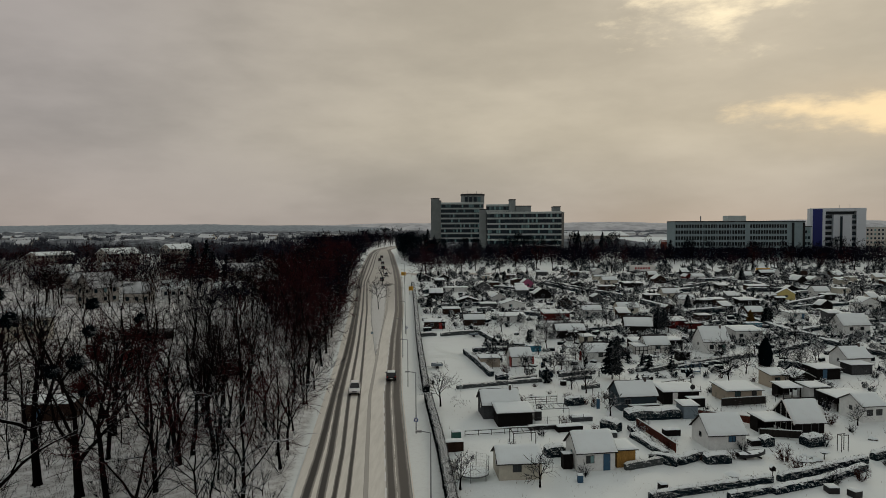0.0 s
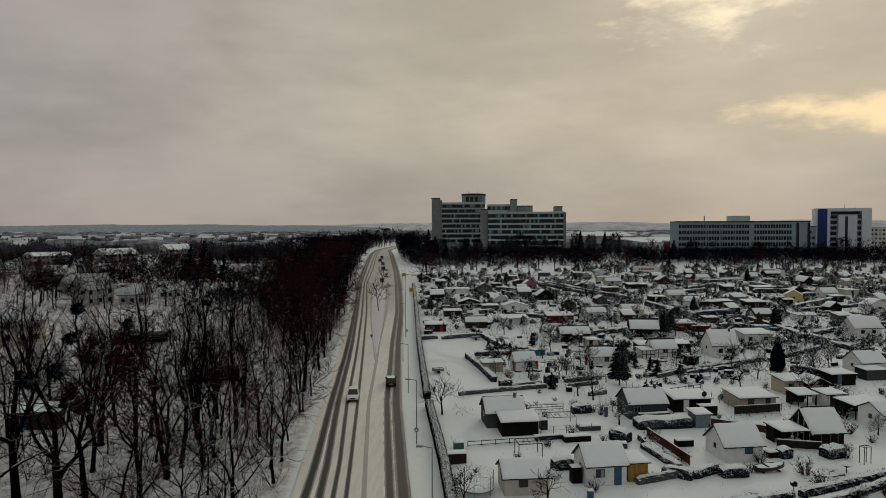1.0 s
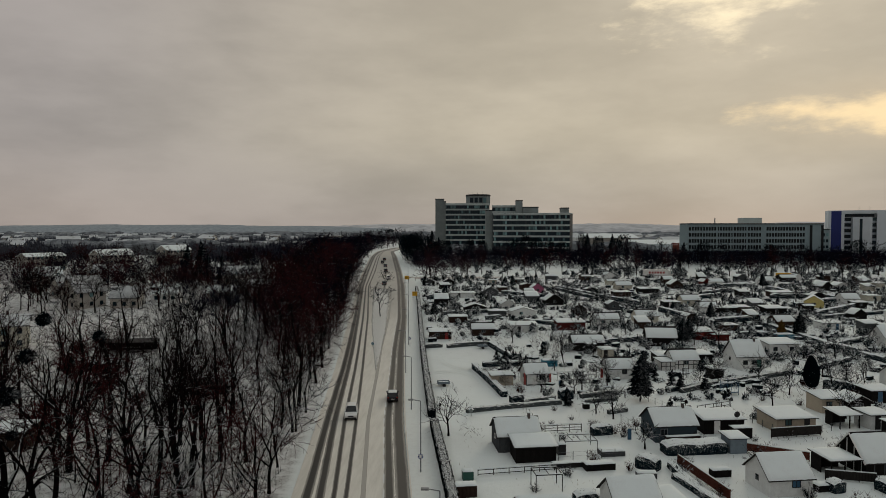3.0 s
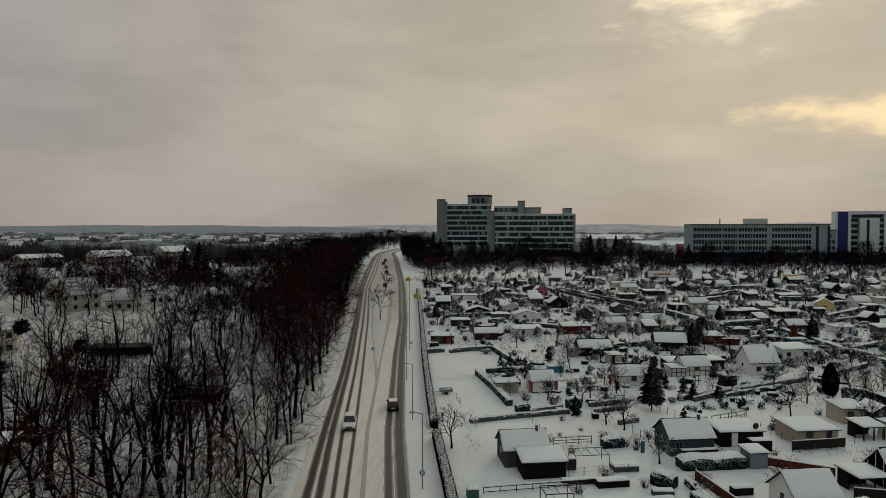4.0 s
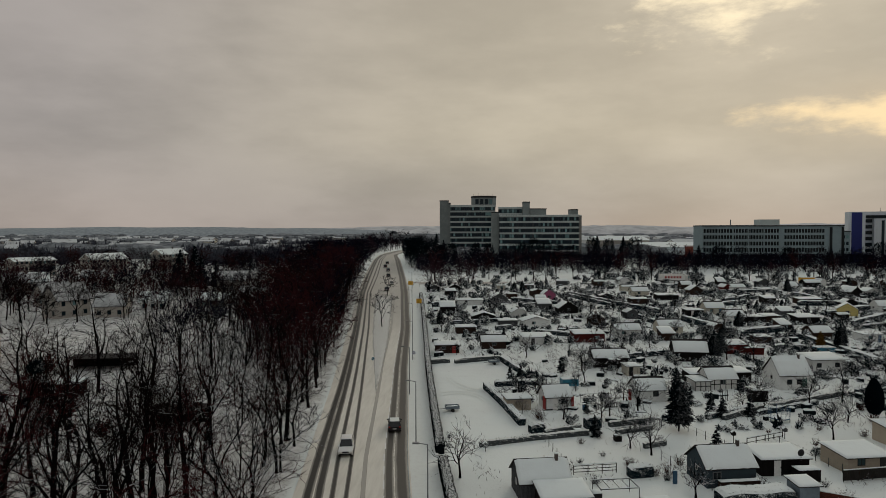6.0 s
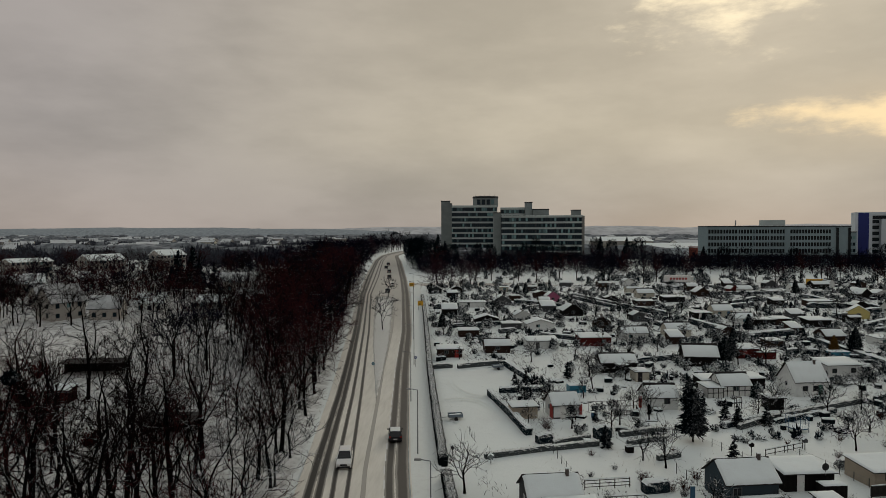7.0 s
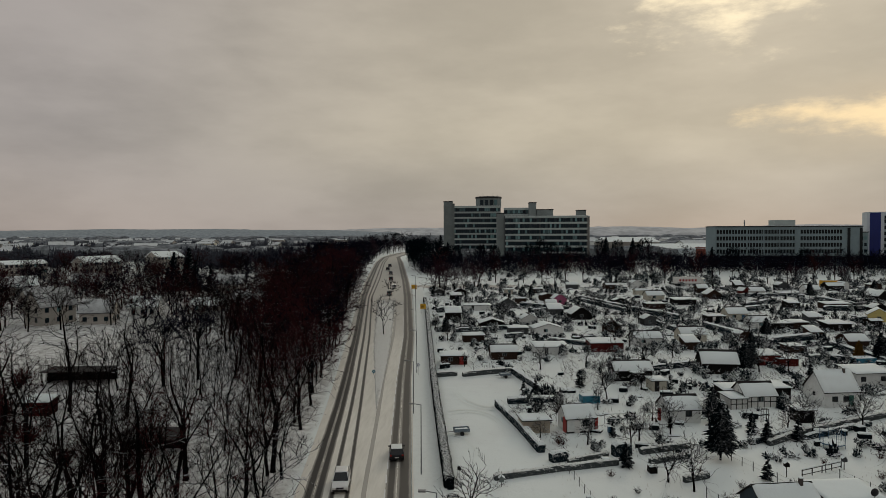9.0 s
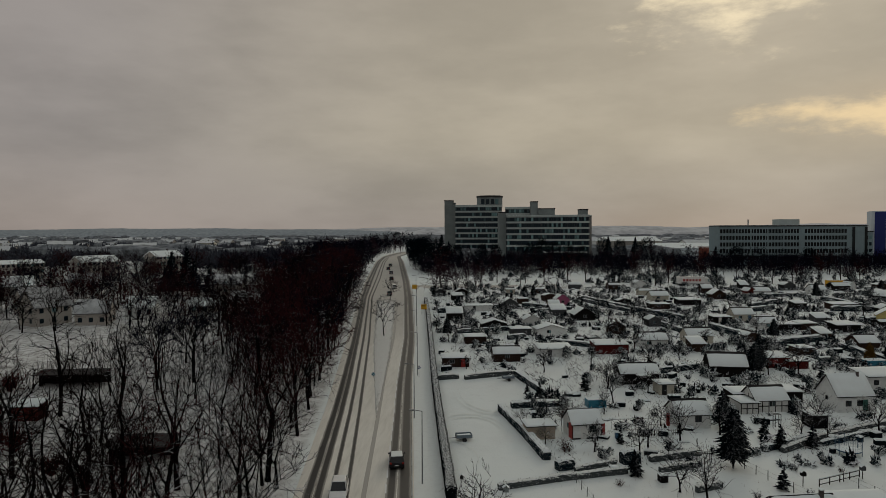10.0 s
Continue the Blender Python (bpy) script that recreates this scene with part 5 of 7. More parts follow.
rail_fence(27.0, 128.9, 27.4, 132.0, 1.0, 2, "plank_fence", "dark paling round a snowed-in bed", 0.5)
rail_fence(13.0, 99.5, 18.2, 100.4, 1.2, 3, "plank_fence", "dark trellis fence in the garden", 1.6)


def frame_box(name, label, category, x, y, rot, w, d, h, r=0.05, mat="paint_dark", bars=0):
    """A frame of posts and rails: pergola, bed cover or greenhouse skeleton."""
    ob = thing(name, label, category, "garden frames", pose(x, y, gz(x, y), 0, 0, rot))
    for X in (-w / 2, w / 2):
        for Y in (-d / 2, d / 2):
            part("post", Shape().bar((X, Y, -0.2), (X, Y, h), r), mat, ob)
    for Y in (-d / 2, d / 2):
        part("rail", Shape().bar((-w / 2, Y, h), (w / 2, Y, h), r), mat, ob)
        part("snow_cap", Shape().bar((-w / 2, Y, h + r + 0.03), (w / 2, Y, h + r + 0.03), 0.04), "snow_roof", ob)
    for X in (-w / 2, w / 2):
        part("rail", Shape().bar((X, -d / 2, h), (X, d / 2, h), r), mat, ob)
    for k in range(bars):
        X = -w / 2 + w * (k + 1) / (bars + 1)
        part("bar", Shape().bar((X, -d / 2, h), (X, d / 2, h), r * 0.7), mat, ob)
    return ob


frame_box("pergola", "dark metal pergola frame standing in snow", "pergola", 10.6, 80.6, 8, 2.9, 2.2, 1.9, 0.06, bars=1)
frame_box("bed_frame", "pale wooden greenhouse skeleton without glass", "greenhouse frame", 16.4, 93.2, 8, 4.2, 2.6, 1.5, 0.045, "grey_wood", 3)
frame_box("rose_arch", "white-topped rose arch in a garden bed", "garden arch", 50.3, 78.4, 20, 1.1, 0.6, 2.1, 0.045, bars=2)
frame_box("bed_frame", "thin frame over a vegetable bed", "greenhouse frame", 21.6, 130.5, 8, 3.6, 2.4, 1.5, 0.035, "galvanised", 1)
frame_box("washing_frame", "dark washing line frame", "washing frame", 28.2, 118.5, 8, 1.6, 0.5, 1.2, 0.05)
frame_box("pergola", "dark wooden arch at the garden path", "pergola", 44.2, 133.4, 8, 0.9, 0.5, 1.9, 0.05, bars=1)
frame_box("pergola", "dark wooden arch at the garden path", "pergola", 58.0, 134.6, 8, 1.6, 0.5, 1.8, 0.05, bars=1)


def trampoline(x, y, r, mat, net):
    ob = thing("trampoline", "round garden trampoline with safety net under snow", "trampoline", "trampolines", pose(x, y, gz(x, y)))
    s = Shape()
    s.sheet(lambda u, v: (v * r * math.cos(2 * math.pi * u), v * r * math.sin(2 * math.pi * u), 0.72 + 0.10 * (1 - v ** 4) + 0.02 * noise.noise((u * 9, v * 4, 0))), 28, 4)
    part("snow_cover", s, "snow_roof", ob, "round cap of snow", smooth=True)
    s = Shape()
    s.sheet(lambda u, v: (r * 1.02 * math.cos(2 * math.pi * u), r * 1.02 * math.sin(2 * math.pi * u), 0.55 + 0.15 * v), 28, 1)
    part("rim", s, mat, ob)
    for k in range(6):
        a = 2 * math.pi * (k + 0.3) / 6
        X, Y = r * 1.04 * math.cos(a), r * 1.04 * math.sin(a)
        part("leg", Shape().bar((X, Y, -0.1), (X, Y, 0.6), 0.05), mat, ob)
        part("net_pole", Shape().bar((X, Y, 0.6), (X * 1.03, Y * 1.03, 2.3), 0.035), mat, ob)
    s = Shape()
    for k in range(36):
        a, b = 2 * math.pi * k / 36, 2 * math.pi * (k + 1) / 36
        for z in (1.1, 1.5, 1.9, 2.2 + 0.12 * abs(math.sin(3 * a))):
            s.bar((r * math.cos(a), r * math.sin(a), z), (r * math.cos(b), r * math.sin(b), z), 0.007, n=3)
        s.bar((r * math.cos(a), r * math.sin(a), 0.7), (r * math.cos(a), r * math.sin(a), 2.25), 0.006, n=3)
    part("net", s, net, ob, kind="stuff")
    return ob


trampoline(3.9, 69.6, 1.75, "galvanised", "net_black")
trampoline(47.7, 121.8, 1.45, "paint_blue", "paint_blue")

# mushroom-shaped clipped shrubs with a cap of snow
def topiary(x, y, r, h):
    ob = thing("topiary", "umbrella-shaped clipped shrub under a thick cap of snow", "shrub", "topiary", pose(x, y, gz(x, y)))
    part("stem", Shape().bar((0, 0, -0.1), (0, 0, h * 0.6), 0.07, 0.05, 6), "bark", ob)
    s = Shape()
    s.sheet(lambda u, v: (v * r * math.cos(2 * math.pi * u) * (1 + 0.12 * noise.noise((u * 12, v * 5, x))), v * r * math.sin(2 * math.pi * u) * (1 + 0.12 * noise.noise((u * 12, v * 5, y))),
                          h * 0.55 + (h * 0.3) * v ** 1.2), 18, 4)
    part("crown", s, "hedge_leaf", ob)
    s = Shape()
    s.sheet(lambda u, v: (v * r * 0.98 * math.cos(2 * math.pi * u), v * r * 0.98 * math.sin(2 * math.pi * u), h * 0.85 + 0.32 * (1 - v * v) + 0.04 * noise.noise((u * 8, v * 3, x))), 18, 4)
    part("snow_cap", s, "snow_roof", ob, smooth=True)


for x, y, r, h in ((32.2, 68.2, 0.85, 1.2), (41.9, 72.0, 0.95, 1.5), (46.3, 75.4, 0.7, 1.2), (54.5, 69.5, 0.8, 0.9), (57.2, 70.2, 0.8, 0.9)):
    topiary(x, y, r, h)


def post_thing(name, label, category, x, y, h, w, mat, post_mat="plank_fence"):
    ob = thing(name, label, category, "", pose(x, y, gz(x, y)))
    part("post", Shape().bar((0, 0, -0.15), (0, 0, h), 0.05), post_mat, ob)
    part("box", Shape().prism([(-w / 2, h - 0.02), (w / 2, h - 0.02), (w / 2, h + w * 0.7), (0, h + w * 1.15), (-w / 2, h + w * 0.7)], -w / 2, w / 2), mat, ob)
    sn = Shape()
    for k in (-1, 1):
        sn.poly([(0, -w * 0.6, h + w * 1.3), (k * w * 0.7, -w * 0.6, h + w * 0.75), (k * w * 0.7, w * 0.6, h + w * 0.75), (0, w * 0.6, h + w * 1.3)])
    part("snow_cap", sn, "snow_roof", ob)


post_thing("mailbox", "grey letterbox on a stone post at the gate", "letterbox", 2.9, 107.2, 0.7, 0.55, "concrete_dark")
post_thing("mailbox", "dark letterbox beside the roadside hedge", "letterbox", -1.9, 110.2, 0.9, 0.4, "paint_dark")
post_thing("bird_house", "dark bird feeder on a pole", "bird feeder", 36.4, 111.0, 1.3, 0.5, "dark_wood")
post_thing("bird_house", "dark bird house on a garden post", "bird feeder", 54.2, 73.6, 1.0, 0.5, "dark_wood")
post_thing("bird_house", "bird feeder standing in a bed", "bird feeder", 37.3, 69.6, 0.9, 0.5, "dark_wood")
post_thing("bird_house", "small feeder with a snow cap", "bird feeder", 44.4, 113.4, 1.1, 0.5, "grey_wood")


def crate(name, label, category, x, y, rot, w, d, h, mat):
    ob = thing(name, label, category, "", pose(x, y, gz(x, y), 0, 0, rot))
    part("body", Shape().box(-w / 2, -d / 2, -0.05, w / 2, d / 2, h), mat, ob)
    sn = Shape()
    snow_slab(sn, -w / 2 - 0.04, -d / 2 - 0.04, w / 2 + 0.04, d / 2 + 0.04, lambda X, Y: h, 0.14, int(x * 10), 0.3)
    part("snow_cap", sn, "snow_roof", ob, smooth=True)


crate("dark_cupboard", "tall dark tool cupboard under snow", "cupboard", 14.9, 72.6, 8, 1.1, 1.0, 1.8, "dark_wood")
crate("compost_bin", "dark compost bin with snow on top", "compost bin", 23.9, 65.9, 8, 0.8, 0.8, 0.9, "dark_wood")
crate("water_barrel", "blue rain barrel beside a hut wall", "barrel", 15.6, 68.2, 0, 0.6, 0.6, 0.9, "paint_blue")
crate("water_barrel", "blue plastic barrel in the garden", "barrel", 19.6, 127.5, 0, 0.6, 0.6, 0.9, "paint_blue")
crate("rain_tank", "dark rain tank beside the long shed", "tank", 13.9, 91.3, 8, 1.0, 1.0, 1.4, "paint_dark")
crate("wood_stack", "covered firewood stack at the hedge", "wood stack", 1.7, 78.6, 8, 2.3, 1.3, 1.2, "brown_wood")
crate("wood_stack", "dark firewood stack with snow lid", "wood stack", 31.0, 84.4, 8, 2.2, 1.0, 0.9, "dark_wood")
crate("play_house", "small green-roofed play hut in snow", "play hut", 2.0, 83.0, 10, 1.2, 1.0, 1.0, "paint_green")
crate("garden_bench", "wooden garden bench deep in snow", "bench", 22.4, 83.8, 0, 2.2, 1.0, 0.7, "grey_wood")
crate("table", "garden table under a snow slab", "table", 40.4, 80.6, 12, 1.6, 1.0, 0.75, "dark_wood")
crate("cold_frame", "low cold frame under snow", "cold frame", 20.2, 91.2, 8, 3.0, 1.6, 0.7, "grey_wood")
crate("cold_frame", "low cold frame under snow", "cold frame", 14.2, 87.2, 8, 4.2, 0.9, 0.5, "paint_dark")
crate("compost_bin", "dark compost box by the path", "compost bin", 16.2, 114.6, 8, 0.9, 0.9, 0.8, "dark_wood")
crate("compost_bin", "dark compost box by the path", "compost bin", 21.2, 112.2, 8, 0.9, 0.9, 0.8, "dark_wood")
crate("garden_tent", "turquoise tarpaulin over garden things", "tarpaulin", 19.8, 143.5, 8, 3.0, 2.0, 1.3, "sign_teal")
crate("garden_tent", "blue tarpaulin over a wood pile", "tarpaulin", 82.0, 172.0, 8, 4.5, 2.5, 1.1, "sign_teal")

def rowing_boat(x, y, rot):
    """A small open boat laid up in the garden, full of snow."""
    ob = thing("rowing_boat", "small dark boat laid up in the garden and filled with snow", "boat", "", pose(x, y, gz(x, y), 0, 0, rot))
    def half(u):
        return 0.75 * max(0.0, math.sin(math.pi * min(0.12 + 0.88 * u, 1.0))) ** 0.6
    hull = Shape()
    hull.sheet(lambda u, v: (-1.9 + 3.8 * u, half(u) * math.sin((v - 0.5) * math.pi), 0.12 + 0.62 * (1 - math.cos((v - 0.5) * math.pi)) + 0.28 * u ** 3), 20, 8)
    part("hull", hull, "paint_dark", ob, smooth=True)
    fill = Shape()
    fill.sheet(lambda u, v: (-1.8 + 3.55 * u, half(u) * 0.93 * (2 * v - 1), 0.70 + 0.28 * u ** 3 + 0.10 * (1 - (2 * v - 1) ** 2) + 0.03 * noise.noise((u * 7, v * 3, 2))), 20, 6)
    part("snow_fill", fill, "snow_roof", ob, "snow heaped in the boat", smooth=True)
    for X in (-0.6, 0.7):
        part("thwart", Shape().box(X - 0.12, -0.6, 0.80, X + 0.12, 0.6, 0.86), "grey_wood", ob)
    for X in (-1.1, 1.0):
        part("trestle", Shape().box(X - 0.08, -0.5, -0.1, X + 0.08, 0.5, 0.2), "plank_fence", ob)


rowing_boat(37.8, 75.8, 12)


def snowed_stone(x, y, r, seed):
    """A boulder with a cap of snow."""
    ob = thing("garden_stone", "dark rockery stone under a round cap of snow", "stone", "rockery stones", pose(x, y, gz(x, y)))
    def lump(u, v, k, lift):
        a, e = 2 * math.pi * u, math.pi * (v - 0.5)
        q = r * k * (1 + 0.25 * noise.noise((math.cos(a) + seed, math.sin(a), e)))
        return q * math.cos(e) * math.cos(a), q * math.cos(e) * math.sin(a), lift + 0.75 * q * math.sin(e)
    part("stone", Shape().sheet(lambda u, v: lump(u, v, 1.0, r * 0.45), 10, 6), "brick_stack", ob, smooth=True)
    part("snow_cap", Shape().sheet(lambda u, v: lump(u, 0.5 + 0.5 * v, 0.98, r * 0.62), 10, 4), "snow_roof", ob, smooth=True)


rs_ = random.Random(6)
for k in range(13):
    snowed_stone(44.6 + rs_.uniform(-1.1, 1.3), 75.2 + rs_.uniform(-0.9, 1.1), rs_.uniform(0.2, 0.38), k)
for k in range(7):
    snowed_stone(56.9 + rs_.uniform(-0.6, 0.6), 83.0 + rs_.uniform(-0.6, 0.6), rs_.uniform(0.18, 0.3), 20 + k)


def rabbit_run(x, y, rot, w, d):
    """A light frame of posts with a paling in front."""
    ob = thing("bed_frame", "rusty wire run with thin posts and a low paling", "garden frame", "garden frames", pose(x, y, gz(x, y), 0, 0, rot))
    for X in (-w / 2, 0.0, w / 2):
        for Y in (-d / 2, d / 2):
            part("post", Shape().bar((X, Y, -0.15), (X, Y, 1.7), 0.03), "brown_wood", ob)
    for Y in (-d / 2, d / 2):
        part("rail", Shape().bar((-w / 2, Y, 1.7), (w / 2, Y, 1.7), 0.03), "brown_wood", ob)
        part("rail", Shape().bar((-w / 2, Y, 0.75), (w / 2, Y, 0.75), 0.02), "brown_wood", ob)
    for k in range(int(w / 0.32)):
        X = -w / 2 + 0.32 * (k + 0.5)
        part("pale", Shape().bar((X, -d / 2 - 0.05, -0.1), (X, -d / 2 - 0.05, 0.95), 0.025), "brown_wood", ob)


rabbit_run(25.8, 130.2, 10, 5.2, 3.0)
crate("red_screen", "narrow red wooden screen beside a white hut", "screen", 28.4, 133.4, 8, 0.5, 0.12, 2.0, "paint_red")
crate("red_screen", "narrow red wooden screen beside a white hut", "screen", 29.6, 133.1, 8, 0.5, 0.12, 1.9, "paint_red")
crate("flower_pot", "big dark flower tub heaped with snow", "flower tub", 41.6, 65.8, 0, 1.1, 1.1, 0.7, "paint_dark")
crate("flower_pot", "big dark flower tub heaped with snow", "flower tub", 43.4, 64.8, 20, 1.0, 1.0, 0.7, "paint_dark")
crate("wood_stack", "low stack of planks under snow", "wood stack", 17.6, 86.4, 10, 3.6, 1.3, 0.8, "dark_wood")
crate("porch", "dark open lean-to before the tarred hut", "lean-to", 39.4, 98.4, 6, 2.6, 1.4, 1.5, "dark_wood")
crate("wood_stack", "firewood stacked along a hut wall", "wood stack", 30.6, 95.6, 8, 4.6, 0.7, 1.1, "brown_wood")
crate("tall_board", "blue board leaning at the garden fence", "board", 24.0, 97.0, 4, 0.5, 0.12, 1.6, "paint_blue")
# two-wheeled trailers on the parking ground
def trailer(x, y, rot, label):
    ob = thing("trailer", label, "trailer", "trailers", pose(x, y, gz(x, y), 0, 0, rot))
    part("bed", Shape().box(-1.1, -0.65, 0.45, 1.1, 0.65, 0.55), "galvanised", ob)
    for X0, Y0, X1, Y1 in ((-1.1, -0.65, 1.1, -0.61), (-1.1, 0.61, 1.1, 0.65), (-1.1, -0.605, -1.06, 0.605), (1.06, -0.605, 1.1, 0.605)):
        part("side", Shape().box(X0, Y0, 0.555, X1, Y1, 0.95), "metal_blue", ob)
    sn = Shape()
    snow_slab(sn, -1.05, -0.6, 1.05, 0.6, lambda X, Y: 0.60, 0.28, 5, 0.3)
    part("snow_cover", sn, "snow_roof", ob, smooth=True)
    for Y in (-0.75, 0.75):
        w = Shape().bar((0, Y - 0.09, 0.28), (0, Y + 0.09, 0.28), 0.3, n=14)
        part("wheel", w, "rubber", ob)
    part("drawbar", Shape().bar((-1.1, 0, 0.48), (-2.1, 0, 0.42), 0.05), "galvanised", ob)


trailer(-1.7, 126.2, 10, "grey car trailer with snow in its bed")
trailer(6.6, 159.0, 10, "flat trailer under snow at the hedge")

# ---- road furniture ----
def street_lamp(x, y):
    ob = thing("street_lamp", "slim grey street lamp with a short arm", "street lamp", "street lamps", pose(x, y, gz(x, y)))
    part("pole", Shape().bar((0, 0, -0.2), (0, 0, 8.4), 0.085, 0.055, 8), "galvanised", ob)
    arm = part("arm", Shape().bar((0, 0, 8.4), (-0.9, 0, 8.55), 0.045, n=6), "galvanised", ob)
    part("lantern", Shape().box(-1.45, -0.14, 8.48, -0.85, 0.14, 8.62), "galvanised", arm)
    return ob


for k in range(9):
    yy = 59.2 + 25.7 * k
    xx = -3.45 - 0.1146 * (yy - 84.9) if yy < 150 else -8.72 - 0.078 * (yy - 136.2)
    street_lamp(xx, yy)


def round_sign(name, label, x, y, h, r, mat, post_h):
    ob = thing(name, label, "road sign", "", pose(x, y, gz(x, y)))
    part("post", Shape().bar((0, 0, -0.2), (0, 0, post_h), 0.035, n=6), "galvanised", ob)
    part("disc", Shape().bar((0, -0.05, h), (0, -0.07, h), r, n=24), mat, ob)
    ring = Shape()
    for k in range(24):
        a, b = 2 * math.pi * k / 24, 2 * math.pi * (k + 1) / 24
        ring.bar((r * 0.86 * math.cos(a), -0.078, h + r * 0.86 * math.sin(a)), (r * 0.86 * math.cos(b), -0.078, h + r * 0.86 * math.sin(b)), 0.02, n=3)
    part("rim", ring, "paint_white", ob)
    return ob


rs = round_sign("path_sign", "round blue path sign with a white symbol", -3.45, 84.6, 2.0, 0.32, "sign_blue", 2.4)
part("symbol", Shape().box(-0.13, -0.09, 1.84, 0.13, -0.075, 2.16), "paint_white", rs)
rs = round_sign("path_sign", "round blue path sign with a white symbol", -10.3, 160.2, 2.1, 0.32, "sign_blue", 2.4)
part("symbol", Shape().box(-0.13, -0.09, 1.94, 0.13, -0.075, 2.26), "paint_white", rs)
rs = round_sign("keep_right_sign", "round blue arrow sign on the island tip", -19.1, 160.4, 0.75, 0.36, "sign_teal", 1.1)
part("symbol", Shape().bar((-0.16, -0.09, 0.9), (0.16, -0.09, 0.6), 0.06), "paint_white", rs)


def yellow_sign(x, y, h, w, n):
    ob = thing("direction_sign", "yellow direction sign with unreadable lettering on posts", "road sign", "direction signs", pose(x, y, gz(x, y)))
    for X in (-w * 0.35, w * 0.35):
        part("post", Shape().bar((X, 0, -0.2), (X, 0, h + 1.4), 0.06, n=6), "galvanised", ob)
    b = part("board", Shape().box(-w / 2, -0.12, h, w / 2, -0.065, h + 1.5), "sign_yellow", ob)
    for k in range(n):
        part("letter_bar", Shape().box(-w * 0.36, -0.13, h + 0.3 + 0.4 * k, w * (0.12 + 0.1 * k), -0.122, h + 0.42 + 0.4 * k), "paint_dark", b)


yellow_sign(-14.0, 233.0, 1.6, 1.7, 3)
yellow_sign(-20.6, 282.0, 1.6, 2.0, 2)

# ---- vehicles ----
def car(name, label, x, y, rot, paint, tall=1.65, length=4.5, top=""):
    ob = thing(name, label, "car", "cars on the road", pose(x, y, gz(x, y) + 0.03, math.degrees(math.atan(0.0393)) if y > 140 else 0, 0, rot))
    L = length / 2
    # side profile (y, z), front towards +y
    low = [(-L, 0.35), (-L, 0.85), (-L + 0.12, 1.0), (L - 1.25, 0.98), (L - 0.25, 0.82), (L, 0.65), (L, 0.32), (L - 0.5, 0.22), (-L + 0.5, 0.22)]
    body = Shape()
    W = 0.9
    n = len(low)
    for sx, k in ((-W, 0.0), (-W * 0.97, 0.02), (W * 0.97, 0.02), (W, 0.0)):
        body.v += [(sx, yy * (1 - (0.02 if abs(sx) == W else 0)), zz if abs(sx) != W else 0.28 + (zz - 0.28) * 0.93) for yy, zz in low]
    for r in range(3):
        body.f += [(r * n + j, r * n + (j + 1) % n, (r + 1) * n + (j + 1) % n, (r + 1) * n + j) for j in range(n)]
    body.f += [tuple(reversed(range(n))), tuple(3 * n + j for j in range(n))]
    b = part("body", body, paint, ob)
    cab = [(-L + 0.1, 0.98), (-L + 0.45, tall - 0.02), (L - 2.2, tall), (L - 1.3, 0.97)]
    g = Shape()
    (y0, z0), (y1, z1), (y2, z2), (y3, z3) = cab
    g.v += [(-0.87, y0, z0), (0.87, y0, z0), (0.87, y3, z3), (-0.87, y3, z3), (-0.68, y1, z1 - 0.04), (0.68, y1, z1 - 0.04), (0.68, y2, z2 - 0.04), (-0.68, y2, z2 - 0.04)]
    g.f += [(3, 2, 1, 0), (4, 5, 6, 7), (0, 1, 5, 4), (1, 2, 6, 5), (2, 3, 7, 6), (3, 0, 4, 7)]
    part("glasshouse", g, "car_glass", ob, "dark windows")
    r = Shape()
    r.v += [(-0.70, y1 - 0.02, z1 - 0.05), (0.70, y1 - 0.02, z1 - 0.05), (0.70, y2 + 0.02, z2 - 0.05), (-0.70, y2 + 0.02, z2 - 0.05), (-0.62, y1 + 0.1, z1 + 0.03), (0.62, y1 + 0.1, z1 + 0.03), (0.62, y2 - 0.1, z2 + 0.02), (-0.62, y2 - 0.1, z2 + 0.02)]
    r.f += [(3, 2, 1, 0), (4, 5, 6, 7), (0, 1, 5, 4), (1, 2, 6, 5), (2, 3, 7, 6), (3, 0, 4, 7)]
    rf = part("roof", r, top or paint, ob)
    if top:
        part("snow_cap", Shape().box(-0.7, L - 1.2, 0.985, 0.7, L - 0.5, 1.03), top, ob, "snow on the bonnet")
    for (ya, za), (yb, zb) in ((cab[0], cab[1]), (cab[3], cab[2])):
        for sx in (-1, 1):
            part("pillar", Shape().bar((sx * 0.88, ya, za), (sx * 0.70, yb, zb - 0.03), 0.05), paint, ob)
    for sx in (-1, 1):
        part("pillar", Shape().bar((sx * 0.885, -0.35, 0.98), (sx * 0.70, -0.35, tall - 0.04), 0.05), paint, ob)
        for yy in (-L + 0.85, L - 0.85):
            w = part("wheel", Shape().bar((sx * 0.72, yy, 0.33), (sx * 0.92, yy, 0.33), 0.33, n=16), "rubber", ob)
            part("rim", Shape().bar((sx * 0.90, yy, 0.33), (sx * 0.935, yy, 0.33), 0.2, n=12), "galvanised", w)
        part("headlight", Shape().box(sx * 0.68 - 0.18, L - 0.1, 0.62, sx * 0.68 + 0.18, L + 0.012, 0.76), "paint_white", ob)
        part("tail_light", Shape().box(sx * 0.74 - 0.13, -L - 0.012, 0.72, sx * 0.74 + 0.13, -L + 0.1, 0.94), "paint_red", ob)
        part("mirror", Shape().box(sx * 1.0 - 0.1, L - 1.45, 0.98, sx * 1.0 + 0.1, L - 1.3, 1.12), paint, ob)
    part("bumper", Shape().box(-0.8, L - 0.05, 0.3, 0.8, L + 0.05, 0.5), "paint_dark", ob)
